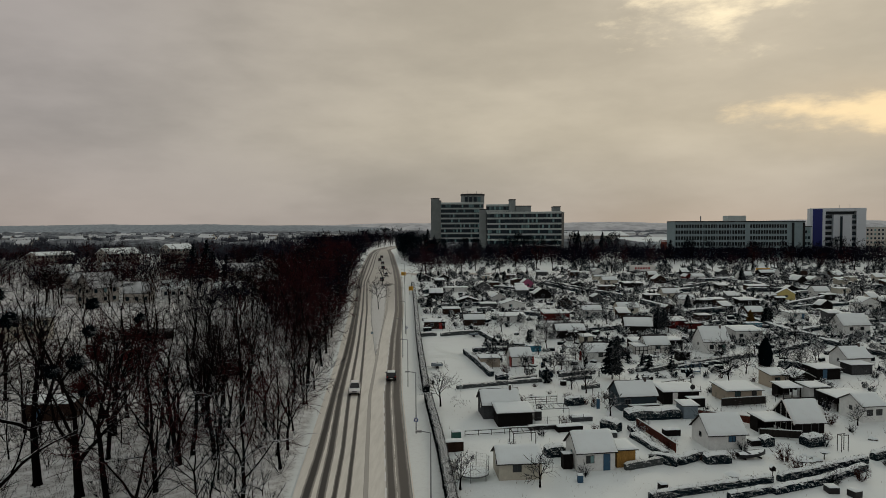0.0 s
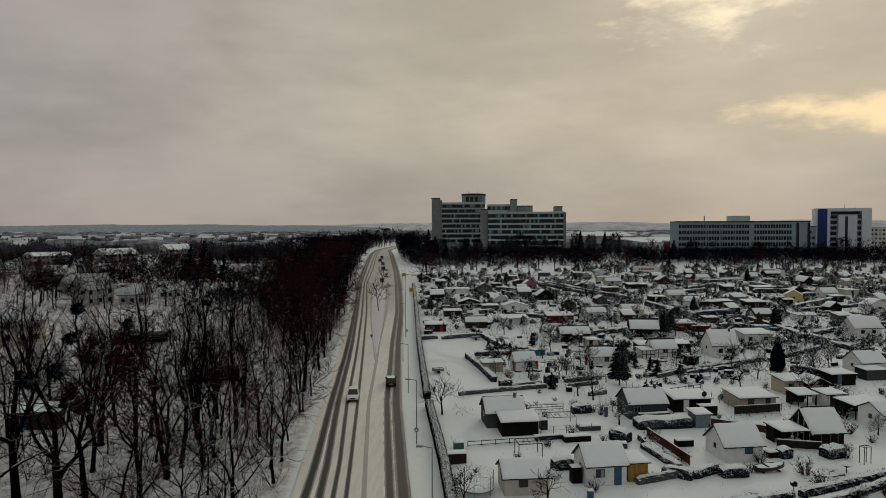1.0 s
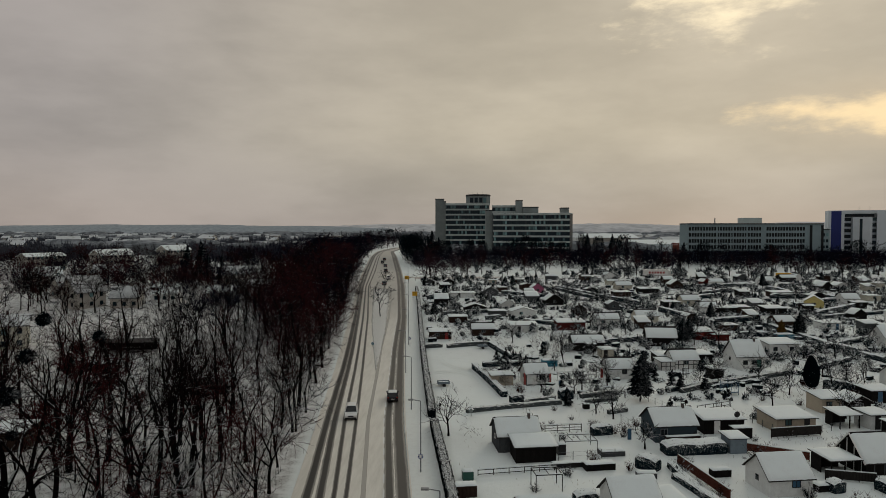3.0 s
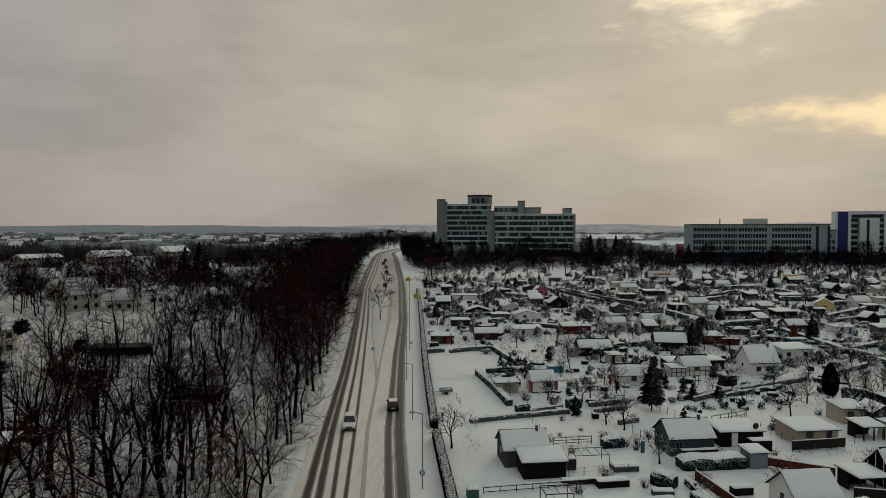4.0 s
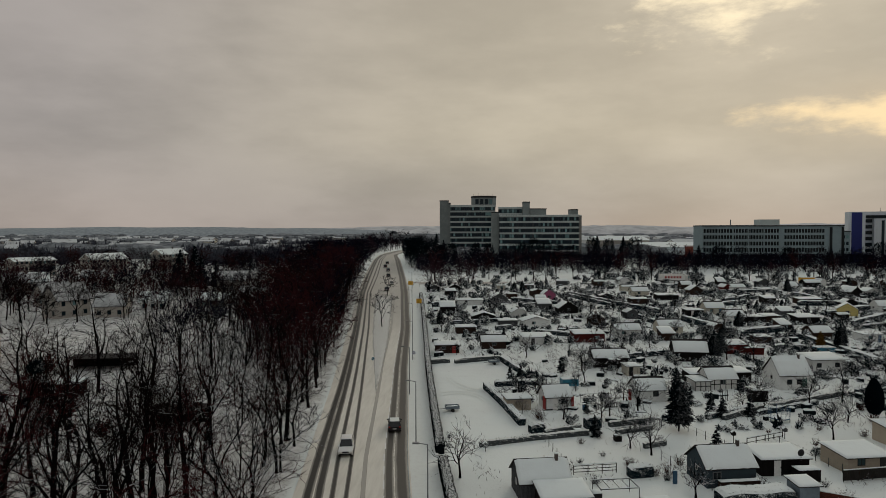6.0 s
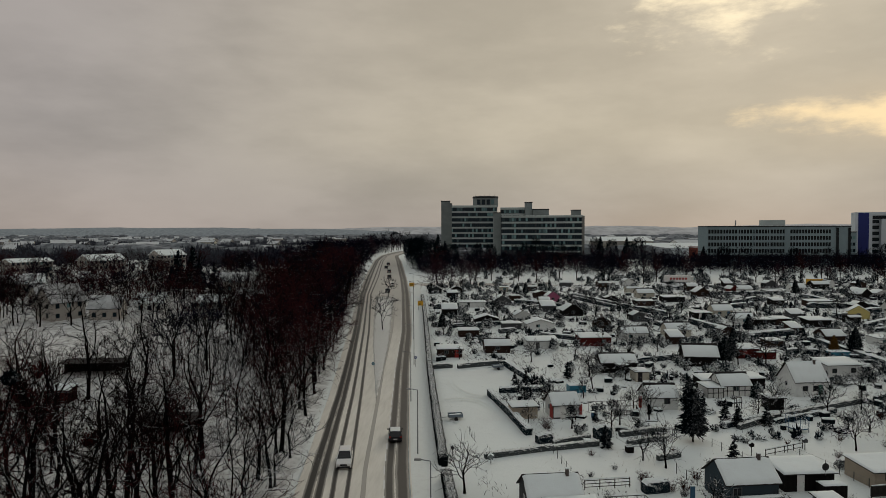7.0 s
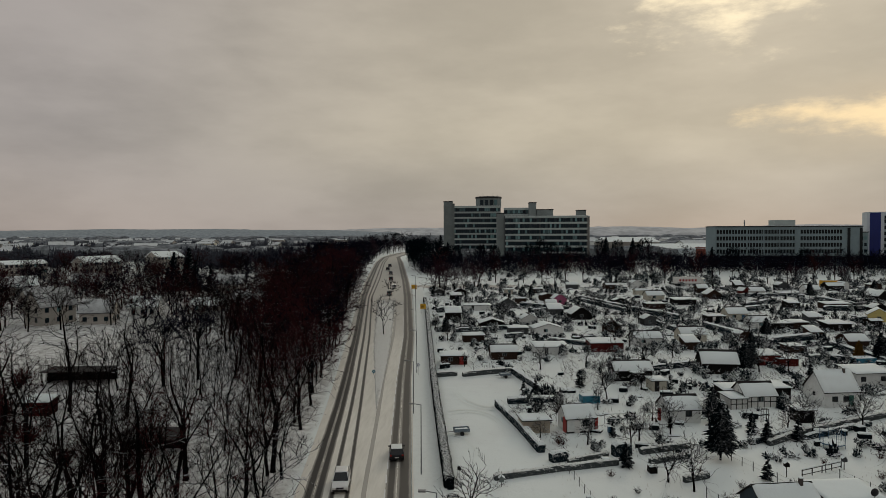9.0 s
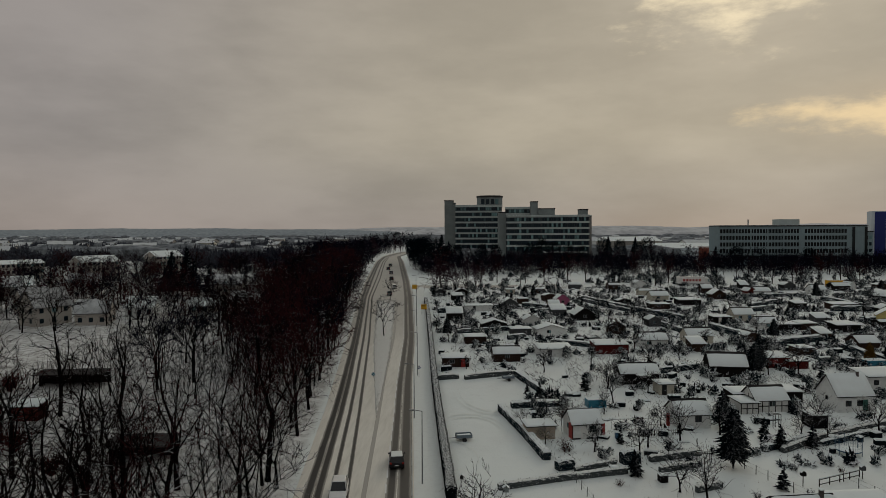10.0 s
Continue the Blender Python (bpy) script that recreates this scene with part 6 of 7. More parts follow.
    part("grille", Shape().box(-0.42, L - 0.05, 0.56, 0.42, L + 0.02, 0.74), "paint_dark", ob)
    part("rear_bumper", Shape().box(-0.8, -L - 0.05, 0.3, 0.8, -L + 0.05, 0.5), "paint_dark", ob)
    part("plate", Shape().box(-0.26, -L - 0.062, 0.52, 0.26, -L - 0.004, 0.63), "paint_white", ob)
    return ob


HEADING = math.degrees(math.atan(0.116))
car("white_car", "white sport utility car with dark windows on slush", -15.25, 107.0, 180 + HEADING, "car_white", 1.7, 4.6)
car("dark_car", "black sport utility car with some snow on it", -10.0, 117.0, HEADING, "car_dark", 1.6, 4.4, "snow_heap")
for cx, cy, cp in ((-29.5, 276.0, "car_grey"), (-29.8, 295.8, "car_white"), (-34.5, 326.0, "car_dark"), (-37.5, 351.0, "car_grey"), (-41.4, 371.8, "car_dark"), (-42.5, 390.9, "car_dark")):
    car("far_car", "small car driving up the slushy road far away", cx, cy, HEADING, cp)


def lorry(x, y, rot):
    ob = thing("lorry", "white box lorry with red lettering shapes on its side", "lorry", "", pose(x, y, gz(x, y), 0, 0, rot))
    part("box", Shape().box(-6.5, -1.25, 1.1, 4.2, 1.25, 3.8), "truck_white", ob)
    part("cab", Shape().prism([(4.4, 0.6), (6.4, 0.6), (6.4, 2.0), (6.0, 3.2), (4.4, 3.2)], -1.2, 1.2), "truck_white", ob)
    part("windscreen", Shape().box(5.3, -1.22, 2.0, 5.9, -1.202, 2.9), "pane", ob)
    part("chassis", Shape().box(-6.4, -0.9, 0.7, 4.3, 0.9, 1.095), "paint_dark", ob)
    for k in range(6):
        part("letter_bar", Shape().box(-4.6 + 1.25 * k, -1.275, 2.0, -3.8 + 1.25 * k, -1.252, 2.9), "paint_red", ob)
    for X in (-5.2, -4.0, 2.2, 5.4):
        for Y in (-1.1, 1.1):
            part("wheel", Shape().bar((X, Y - 0.14, 0.5), (X, Y + 0.14, 0.5), 0.5, n=12), "rubber", ob)


lorry(91.5, 303.0, 1)
crate("orange_container", "orange container standing on the side street", "container", 146.5, 300.5, 4, 6.5, 2.4, 2.6, "sign_yellow")

# ---- far buildings ----
PANES = {}


def pane_mesh(w, h, mat):
    key = (round(w, 2), round(h, 2), mat)
    if key not in PANES:
        me = Shape().box(-w / 2, -0.06, -h / 2, w / 2, 0.02, h / 2).mesh("window")
        me.materials.append(MATS[mat])
        PANES[key] = me
    return PANES[key]


def wing(parent, name, x0, y0, x1, y1, z0, z1, depth, rows, cols, mat, row_z, w, h, skip=(), band=0.0, m0=0.5, m1=0.5, band_mat="concrete", glaze="pane_far"):
    """One straight wing of a building: a wall block, proud floor bands and single windows set along its front."""
    L = math.hypot(x1 - x0, y1 - y0)
    a = math.atan2(y1 - y0, x1 - x0)
    ob = part(name, Shape().box(0, 0, z0, L, depth, z1), mat, parent)
    ob.matrix_basis = Matrix.Translation((x0, y0, 0)) @ Matrix.Rotation(a, 4, "Z")
    for z in row_z[:rows]:
        for c in range(cols):
            if c in skip:
                continue
            X = m0 + (L - m0 - m1) * (c + 0.5) / cols
            o = new("window", pane_mesh(w, h, glaze))
            o.parent = ob
            o.matrix_basis = Matrix.Translation((X, -0.02, z))
        if band:
            part("floor_band", Shape().box(0.0, -0.45, z + h / 2 + 0.1, L, -0.004, z + h / 2 + 0.1 + band), band_mat, ob)
    part("parapet", Shape().box(-0.15, -0.5, z1 + 0.004, L + 0.15, depth + 0.15, z1 + 0.5), band_mat, ob)
    sn = Shape().box(0.2, 0.3, z1 + 0.504, L - 0.2, depth - 0.3, z1 + 0.62)
    part("snow_cover", sn, "snow_roof", ob)
    return ob


office = thing("office_block", "large stepped concrete office block with ribbon windows and stair towers", "building", "", pose(0, 0, 0))
wing(office, "left_wing", -9.3, 500, 25, 500, 10.5, 47.4, 14, 8, 24, "facade_dark", [45.2 - 3.85 * k for k in range(8)], 1.2, 2.3, band=1.2)
wing(office, "back_wing", 25, 462, 43, 460, 10.5, 44.4, 14, 2, 10, "facade_dark", [42.3, 38.5], 1.5, 2.2, band=1.2)
wing(office, "front_wing", 24.5, 441, 46, 439, 10.5, 38.4, 16, 6, 14, "facade_dark", [36.4 - 3.65 * k for k in range(6)], 1.25, 2.2, band=1.15)
wing(office, "right_wing", 46, 438.9, 74, 431, 10.5, 38.4, 16, 6, 20, "facade_dark", [36.4 - 3.65 * k for k in range(6)], 1.15, 2.2, band=1.15)
for nm, x0, y0, x1, y1, z in (("stair_tower", -16, 499, -9.6, 510, 50.8), ("stair_tower", 19.8, 444, 24.3, 456, 40.6), ("stair_tower", 41.0, 452, 45.2, 460, 47.6),
                              ("stair_tower", 69.5, 437, 74.2, 446, 42.0), ("stair_tower", -10.2, 499.5, -8.2, 510, 49.0), ("lift_house", 45.4, 450, 55.8, 462, 43.0)):
    o = part(nm, Shape().box(x0, y0, 10, x1, y1, z), "concrete_dark", office)
    part("coping", Shape().box(x0 - 0.2, y0 - 0.2, z + 0.004, x1 + 0.2, y1 + 0.2, z + 0.6), "paint_dark", o)
s = Shape()
ring = [(7.4 + 9.3 + 9.6 * math.cos(2 * math.pi * (k + 0.5) / 12), 512 + 9.6 * math.sin(2 * math.pi * (k + 0.5) / 12)) for k in range(12)]
s.v = [(x, y, z) for z in (47, 55.0) for x, y in ring]
s.f = [(k, (k + 1) % 12, 12 + (k + 1) % 12, 12 + k) for k in range(12)] + [tuple(12 + k for k in range(12))]
pent = part("roof_house", s, "concrete_dark", office, "round plant house on the roof")
s = Shape()
s.v = [(16.7 + (x - 16.7) * 1.03, 512 + (y - 512) * 1.03, z) for z in (53.6, 54.8) for x, y in ring]
s.f = [(k, (k + 1) % 12, 12 + (k + 1) % 12, 12 + k) for k in range(12)] + [tuple(12 + k for k in range(12))]
part("coping", s, "paint_dark", pent)
for X in (11.5, 15.0, 18.5, 21.5):
    part("window", Shape().box(X - 1.2, 502.3, 48.6, X + 1.2, 502.6, 52.4), "pane_far", pent)
for k in range(5):
    part("antenna", Shape().bar((9 + 3.6 * k, 508, 55), (9 + 3.6 * k, 508, 56.6 + 0.6 * (k % 2)), 0.1), "galvanised", pent)
part("entrance_deck", Shape().box(47, 425, 16.0, 72, 436, 16.7), "snow_roof", office, "snowed-in terrace roof")

slab = thing("school_block", "long five-storey panel building with rows of dark windows", "building", "", pose(0, 0, 0))
ROWS = [28.6 - 3.55 * k for k in range(5)]
wing(slab, "long_wing", 134.7, 388, 178.4, 388, 10, 31.2, 14, 5, 26, "panel_pale", ROWS, 1.2, 2.15, glaze="pane_dark", m0=0.4, m1=1.3, band_mat="paint_dark")
wing(slab, "end_wing", 178.5, 388.2, 212.7, 388.2, 10, 31.2, 14, 5, 14, "panel_pale", ROWS, 1.2, 2.15, glaze="pane_dark", m0=1.3, m1=10.6, band_mat="paint_dark")
part("stair_glazing", Shape().box(204.8, 387.9, 11, 206.2, 388.15, 30.6), "pane_dark", slab)
part("corner_glazing", Shape().box(211.3, 387.9, 11, 212.65, 388.15, 30.6), "pane_dark", slab)
part("lift_house", Shape().box(168.4, 393, 31.25, 179.6, 400, 35.0), "concrete", slab)
part("chimney", Shape().box(151.6, 392, 31.25, 152.1, 392.5, 34.9), "galvanised", slab)
for k in range(6):
    part("pier", Shape().box(134.9 + 8.4 * k - 0.15, 387.75, 10, 134.9 + 8.4 * k + 0.15, 387.995, 30.9), "panel_pale", slab)

tower = thing("blue_tower", "white office tower with a deep blue panel and recessed windows", "building", "", pose(222.0, 400, 0, 0, 0, -22))
part("back_wall", Shape().box(0, 4, 10, 29.6, 13, 39.4), "panel_white", tower)
part("left_frame", Shape().box(0, 0, 10, 8.3, 3.99, 39.4), "panel_white", tower)
part("right_frame", Shape().box(24.6, 0, 10, 29.6, 3.99, 39.4), "panel_white", tower)
part("top_frame", Shape().box(8.31, 0, 37.5, 24.59, 3.99, 39.4), "panel_white", tower)
part("blue_panel", Shape().box(1.5, -0.1, 10, 6.7, -0.005, 39.0), "panel_blue", tower, "deep blue cladding")
core = part("core", Shape().box(12.5, -0.6, 10, 22.2, 3.98, 35.4), "panel_white", tower)
part("core_glazing", Shape().box(15.9, -0.7, 10, 17.3, -0.605, 34.4), "pane_far", core)
part("attic_glazing", Shape().box(9.0, 3.7, 35.6, 24.0, 3.99, 37.3), "pane_far", tower)
for k in range(7):
    z = 34.2 - 3.4 * k
    for X, W in ((10.4, 3.6), (23.4, 2.2)):
        o = new("window", pane_mesh(W, 2.0, "pane_far"))
        o.parent = tower
        o.matrix_basis = Matrix.Translation((X, 3.9 if X < 12 else 1.2, z))
    part("balcony", Shape().box(8.32, 2.0, z - 1.9, 12.45, 3.98, z - 1.4), "panel_white", tower)
    part("balcony", Shape().box(22.21, 1.3, z - 1.9, 24.58, 3.98, z - 1.4), "panel_white", tower)
for X in (16.5, 22.0):
    part("antenna", Shape().bar((X, 6, 39.4), (X, 6, 41.6), 0.12), "galvanised", tower)
link = thing("link_block", "low glazed link beside the blue tower", "building", "", pose(0, 0, 0))
wing(link, "link", 212.9, 398, 221.8, 398, 10, 28, 8, 4, 4, "panel_pale", [25 - 3.6 * k for k in range(4)], 1.4, 1.8, band_mat="paint_dark")
grey = thing("flats_block", "pale grey apartment block far behind the tower", "building", "", pose(0, 0, 0))
wing(grey, "flats", 300, 470, 345, 470, 10, 27.5, 12, 5, 16, "render_far", [25.6 - 3.0 * k for k in range(5)], 1.3, 1.4, band_mat="concrete")

for nm, lab, x0, x1, y0, z, mat, ends in (("market_hall", "long low hall with a white snowed roof", 91, 129, 470, 25.2, "render_far", 0), ("warehouse", "low warehouse with red-brown end walls", 117, 162, 455, 21.0, "panel_white", 1)):
    h = thing(nm, lab, "building", "", pose(0, 0, 0))
    part("wall", Shape().box(x0, y0, 10, x1, y0 + 24, z - 3), mat, h)
    r = Shape()
    r.v = [(x0 - 1, y0 - 1, z - 3), (x1 + 1, y0 - 1, z - 3), (x1 + 1, y0 + 25, z - 3), (x0 - 1, y0 + 25, z - 3), (x0 + 2, y0 + 12, z), (x1 - 2, y0 + 12, z)]
    r.f = [(0, 1, 5, 4), (2, 3, 4, 5), (1, 2, 5), (3, 0, 4), (3, 2, 1, 0)]
    part("roof", r, "snow_roof", h, "snow-covered roof")
    if ends:
        for xa, xb in ((x0 - 0.4, x0 + 6), (x1 - 14, x1 + 0.4)):
            part("end_wall", Shape().box(xa, y0 - 0.3, 10, xb, y0 + 10, z - 2.2), "hall_red", h, "red-brown brick end")

# ---- houses on the far side of the wood ----
def house(x, y, rot, w, d, h, rise, wall, storeys, cols, name="house", label="", group="houses beyond the wood", roof_snow="snow_roof", win=True, chim=True):
    """A house with a saddle roof; front towards -y before turning."""
    ob = thing(name, label or "pale rendered house with a snowed saddle roof", "house", group, pose(x, y, gz(x, y) - 0.2, 0, 0, rot))
    a, b = w / 2, d / 2
    s = Shape()
    s.v = [(-a, -b, -0.5), (-a, b, -0.5), (-a, b, h), (-a, 0, h + rise), (-a, -b, h), (a, -b, -0.5), (a, b, -0.5), (a, b, h), (a, 0, h + rise), (a, -b, h)]
    s.f = [(0, 4, 3, 2, 1), (5, 6, 7, 8, 9), (0, 5, 9, 4), (1, 2, 7, 6), (4, 9, 8, 3), (3, 8, 7, 2)]
    part("wall", s, wall, ob)
    r = Shape()
    for sg in (-1, 1):
        e = 0.5
        zz = h - e * rise / b
        i = len(r.v)
        for dz in (0.03, 0.28):
            r.v += [(-a - e, sg * (b + e), zz + dz), (a + e, sg * (b + e), zz + dz), (a + e, 0, h + rise + dz), (-a - e, 0, h + rise + dz)]
        r.f += [tuple(i + k for k in q) for q in ((3, 2, 1, 0), (4, 5, 6, 7), (0, 1, 5, 4), (1, 2, 6, 5), (2, 3, 7, 6), (3, 0, 4, 7))]
    rf = part("roof", r, roof_snow, ob, "roof under snow")
    if chim:
        part("chimney", Shape().box(a * 0.3 - 0.3, -0.3, h + rise - 0.4, a * 0.3 + 0.3, 0.3, h + rise + 1.1), "brick_stack", rf)
    if win:
        me = pane_mesh(1.1, 1.3, "pane_far")
        for f in range(storeys):
            z = 1.6 + 2.8 * f
            for c in range(cols):
                o = new("window", me)
                o.parent = ob
                o.matrix_basis = Matrix.Translation((-a + w * (c + 0.5) / cols, -b - 0.02, z))
            for yy in (-b * 0.45, b * 0.45):
                for sg in (-1, 1):
                    o = new("window", me)
                    o.parent = ob
                    o.matrix_basis = Matrix.Translation((sg * (a + 0.02), yy, z)) @ Matrix.Rotation(-sg * math.pi / 2, 4, "Z")
    return ob


house(-205.5, 325, 58, 18, 10, 8.0, 1.4, "render_far", 3, 9, "apartment_block", "three-storey apartment block with a snowed roof")
house(-175.5, 335, 60, 18, 10, 8.0, 2.6, "render_far", 3, 8, "apartment_block", "three-storey apartment block with a pale gable end")
house(-158.5, 368, 60, 15, 10, 8.0, 2.6, "render_far", 3, 8, "apartment_block", "three-storey apartment block with a pale gable end")
house(-106.5, 158, 30, 12, 9, 5.6, 2.0, "cream", 2, 4, "yellow_house", "pale yellow two-storey house behind bare trees", roof_snow="snow_far")
house(-121, 217, 62, 10, 8.5, 5.6, 4.6, "render_far", 2, 3, label="gabled house with a steep snowed roof", roof_snow="snow_far")
house(-107, 218, 12, 8.5, 7.5, 3.6, 3.2, "render_far", 1, 3, label="pale gabled house with a steep snowed roof", roof_snow="snow_far")
house(-100, 231, 12, 8, 7, 3.2, 2.6, "white", 1, 3)
house(-140, 240, 55, 9, 8.0, 4.2, 3.4, "render_far", 1, 3, roof_snow="snow_far")
house(-170, 275, 40, 9, 8, 4.4, 3.0, "render_far", 2, 3)
house(-83, 238, 8, 9, 6.5, 2.6, 1.9, "render_far", 1, 3, label="low house behind dark bare trees")
house(-68.5, 239, 8, 12.5, 8, 3.4, 3.2, "render_far", 2, 3, roof_snow="snow_far")
house(-92, 280, 12, 11, 8, 4.4, 3.0, "render_far", 2, 3, roof_snow="snow_far")
house(-150, 285, 12, 11, 8, 4.4, 3.0, "white", 2, 3, roof_snow="snow_far")
house(-172, 270, 30, 11, 8, 4.4, 3.0, "render_far", 2, 3, roof_snow="snow_far")

# low dark buildings inside the wood
shed(-42.2, 117.0, 4, 7.6, 4.4, 2.6, "flat", 0.15, "dark_wood", open_front=1, snow=0)
shed(-58, 92.0, 6, 7.0, 3.6, 2.5, "mono", 0.4, "brown_wood", door="blue")
shed(-69, 135.0, 6, 4.0, 3.0, 2.2, "mono", 0.4, "red_wood")
shed(-74, 154.0, 6, 12.0, 4.0, 2.6, "flat", 0.2, "dark_wood", open_front=1, snow=0)

# ---- the town towards the horizon ----
rt = random.Random(21)
TOWN = []
for row, (y0, y1, n) in enumerate(((480, 580, 8), (580, 740, 13), (740, 1000, 20), (1000, 1500, 26))):
    for k in range(n):
        y = rt.uniform(y0, y1)
        x = -0.72 * y + (0.72 * y - 0.17 * y - 6) * (k + rt.uniform(0, 1)) / n
        if any(math.hypot(x - u, y - v) < 16 for u, v in TOWN):
            continue
        TOWN.append((x, y))
        big = rt.random() < 0.12
        house(x, y, rt.uniform(-25, 40), rt.uniform(14, 20) if big else rt.uniform(9, 13), rt.uniform(9, 12), rt.uniform(7, 10) if big else rt.uniform(4, 6), rt.uniform(1.2, 2.6) if big else rt.uniform(2.6, 3.8),
              rt.choice(("render_far", "white", "render_far", "concrete", "cream")), 3 if big else 2, 7 if big else 3, "town_house", "far town house with a white roof", "houses of the town", "snow_far", win=y < 620, chim=y < 620)
for k in range(34):
    y = rt.uniform(520, 1300)
    x = rt.uniform(0.06, 0.72) * y
    house(x, y, rt.uniform(-25, 40), rt.uniform(10, 36), rt.uniform(9, 14), rt.uniform(4, 9), rt.uniform(1.5, 3), rt.choice(("render_far", "white", "concrete")), 2, 4, "town_house", "far town house with a white roof", "houses of the town", "snow_far", win=False, chim=False)

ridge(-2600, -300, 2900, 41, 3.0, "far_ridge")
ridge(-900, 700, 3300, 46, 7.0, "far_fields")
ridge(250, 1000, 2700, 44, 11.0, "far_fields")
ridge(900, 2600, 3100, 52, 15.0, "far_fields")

# ---- planting: the wood on the left of the road ----
rw = random.Random(4)


def clear_of(x, y, r, extra=0.6):
    return all(math.hypot(x - a, y - b) > c + r + extra for a, b, c in SHED_AT)


def in_sight(x, y, slack=8):
    return abs(x - 1) < 0.70 * (y + 3) + slack and y > 30


# the file of trees along the verge
for x, y, k in ((-18.6, 72.0, 0.8), (-21.9, 99.8, 0.95), (-22.6, 108.9, 0.9), (-24.6, 109.8, 0.8), (-25.2, 127.6, 1.0), (-26.9, 141.0, 0.95), (-28.3, 121.0, 0.9), (-30.6, 175.9, 0.9), (-31.4, 184.2, 0.85),
                (-33.4, 195.0, 0.9), (-34.0, 206.0, 0.9), (-20.6, 86.0, 0.85), (-28.2, 79.8, 1.0), (-31.0, 73.4, 1.0), (-34.5, 78.0, 1.1), (-25.6, 64.8, 0.9), (-29.2, 155.0, 0.9), (-30.2, 165.0, 0.95),
                (-19.4, 78.5, 0.8), (-22.8, 92.5, 0.9), (-22.0, 66.5, 0.8), (-24.4, 101.5, 0.95), (-25.6, 116.5, 0.9), (-22.8, 84.0, 0.85), (-26.8, 133.5, 0.9), (-28.2, 148.0, 0.9)):
    plant(NEAR_WOOD[rw.choice((2, 3, 5, 3, 5))], x, y, k)
FOREST = []
for x, y, kind, k in ((-37.6, 64.0, 6, 1.0), (-30.1, 65.2, 0, 1.05), (-34.2, 63.0, 1, 1.0), (-31.0, 73.0, 1, 1.0), (-30.7, 76.4, 4, 0.95), (-27.5, 75.1, 4, 1.0), (-50.3, 91.5, 0, 1.0), (-35.6, 93.5, 4, 1.0),
                      (-29.8, 86.8, 2, 1.1), (-29.8, 83.1, 4, 0.9), (-41.9, 87.7, 1, 1.05), (-39.6, 87.4, 0, 1.0), (-37.4, 87.5, 2, 1.2), (-33.4, 87.6, 1, 1.0), (-33.7, 95.8, 0, 1.0), (-32.3, 89.9, 2, 1.1),
                      (-28.1, 87.7, 4, 1.0), (-24.9, 87.7, 3, 0.95), (-33.7, 108.3, 1, 1.0), (-31.9, 101.8, 0, 1.0), (-46.8, 92.0, 3, 1.1), (-44.6, 84.0, 7, 0.9), (-44.0, 67.0, 7, 1.0), (-40.5, 75.0, 3, 1.15)):
    plant((NEAR_WOOD + TALL_WOOD)[kind], x, y, k)
    FOREST.append((x, y))
for band, (y0, y1, gap, protos) in enumerate(((44, 150, 9.3, "near"), (150, 335, 6.4, "mid"))):
    tries = 0
    while tries < (4200 if band == 0 else 3600):
        tries += 1
        y = rw.uniform(y0, y1)
        edge = along(LEFT_EDGE, y)
        deep = 100 if band == 0 else (38 if y < 200 else 27)
        x = edge - 2.6 - (deep - 2.6) * rw.random() ** 1.25
        if not in_sight(x, y, 5) or any(math.hypot(x - a, y - b) < (12.0 if y < 84 and x < -28 else gap) for a, b in FOREST) or not clear_of(x, y, 0, 0.2):
            continue
        if x < edge - 34 and y > 84 and rw.random() < (0.94 if 140 < y < 206 and x < -58 else 0.74 if y < 125 else 0.5):
            continue
        if band == 1 and y < 240 and x < edge - 19 and rw.random() < 0.8:
            continue
        if x < -66 and 104 < y < 162 and rw.random() < 0.6:
            continue
        FOREST.append((x, y))
        if band == 0:
            if y < 84 and x < -28:
                plant(rw.choice(TALL_WOOD), x, y, rw.uniform(0.92, 1.1))
            else:
                plant(rw.choice(NEAR_WOOD), x, y, rw.uniform(0.85, 1.12))
        else:
            plant(rw.choice(MID_WOOD), x, y, rw.uniform(0.8, 1.08))
for k in range(45):
    y = rw.uniform(58, 160)
    x = along(LEFT_EDGE, y) - rw.uniform(3.0, 75)
    if in_sight(x, y, 2) and clear_of(x, y, 0, 0.1):
        plant(rw.choice(POLES), x, y, rw.uniform(0.7, 1.2))
for k in range(120):
    y = rw.uniform(46, 135)
    x = along(LEFT_EDGE, y) - rw.uniform(2.2, 60)
    if in_sight(x, y, 2) and clear_of(x, y, 0):
        plant(BRUSH, x, y, rw.uniform(0.6, 1.3))
for x, y, k in ((-60.8, 120.1, 1.1), (-55.4, 97.7, 1.0), (-58.2, 99.4, 1.2), (-75.6, 134.0, 1.3), (-72.0, 131.0, 1.0), (-63.0, 108.0, 0.9), (-50.5, 112.0, 0.8), (-83, 150, 1.2)):
    plant(WINE, x, y, k)
for x, y, k in ((-118, 203, 0.85), (-111, 206, 0.95), (-101, 213, 0.8), (-127, 205, 0.9), (-94, 219, 0.75), (-134, 209, 0.9), (-88, 226, 0.7), (-77, 228, 0.7)):
    plant(MID_WOOD[2], x, y, k)
for x, y, k in ((-112, 277, 1.4), (-107, 279, 1.6), (-103, 276, 1.2), (-116, 281, 1.0), (-99, 281, 1.1), (-72, 300, 1.1), (-80, 304, 1.0)):
    plant(TALL_FIR, x, y, k)
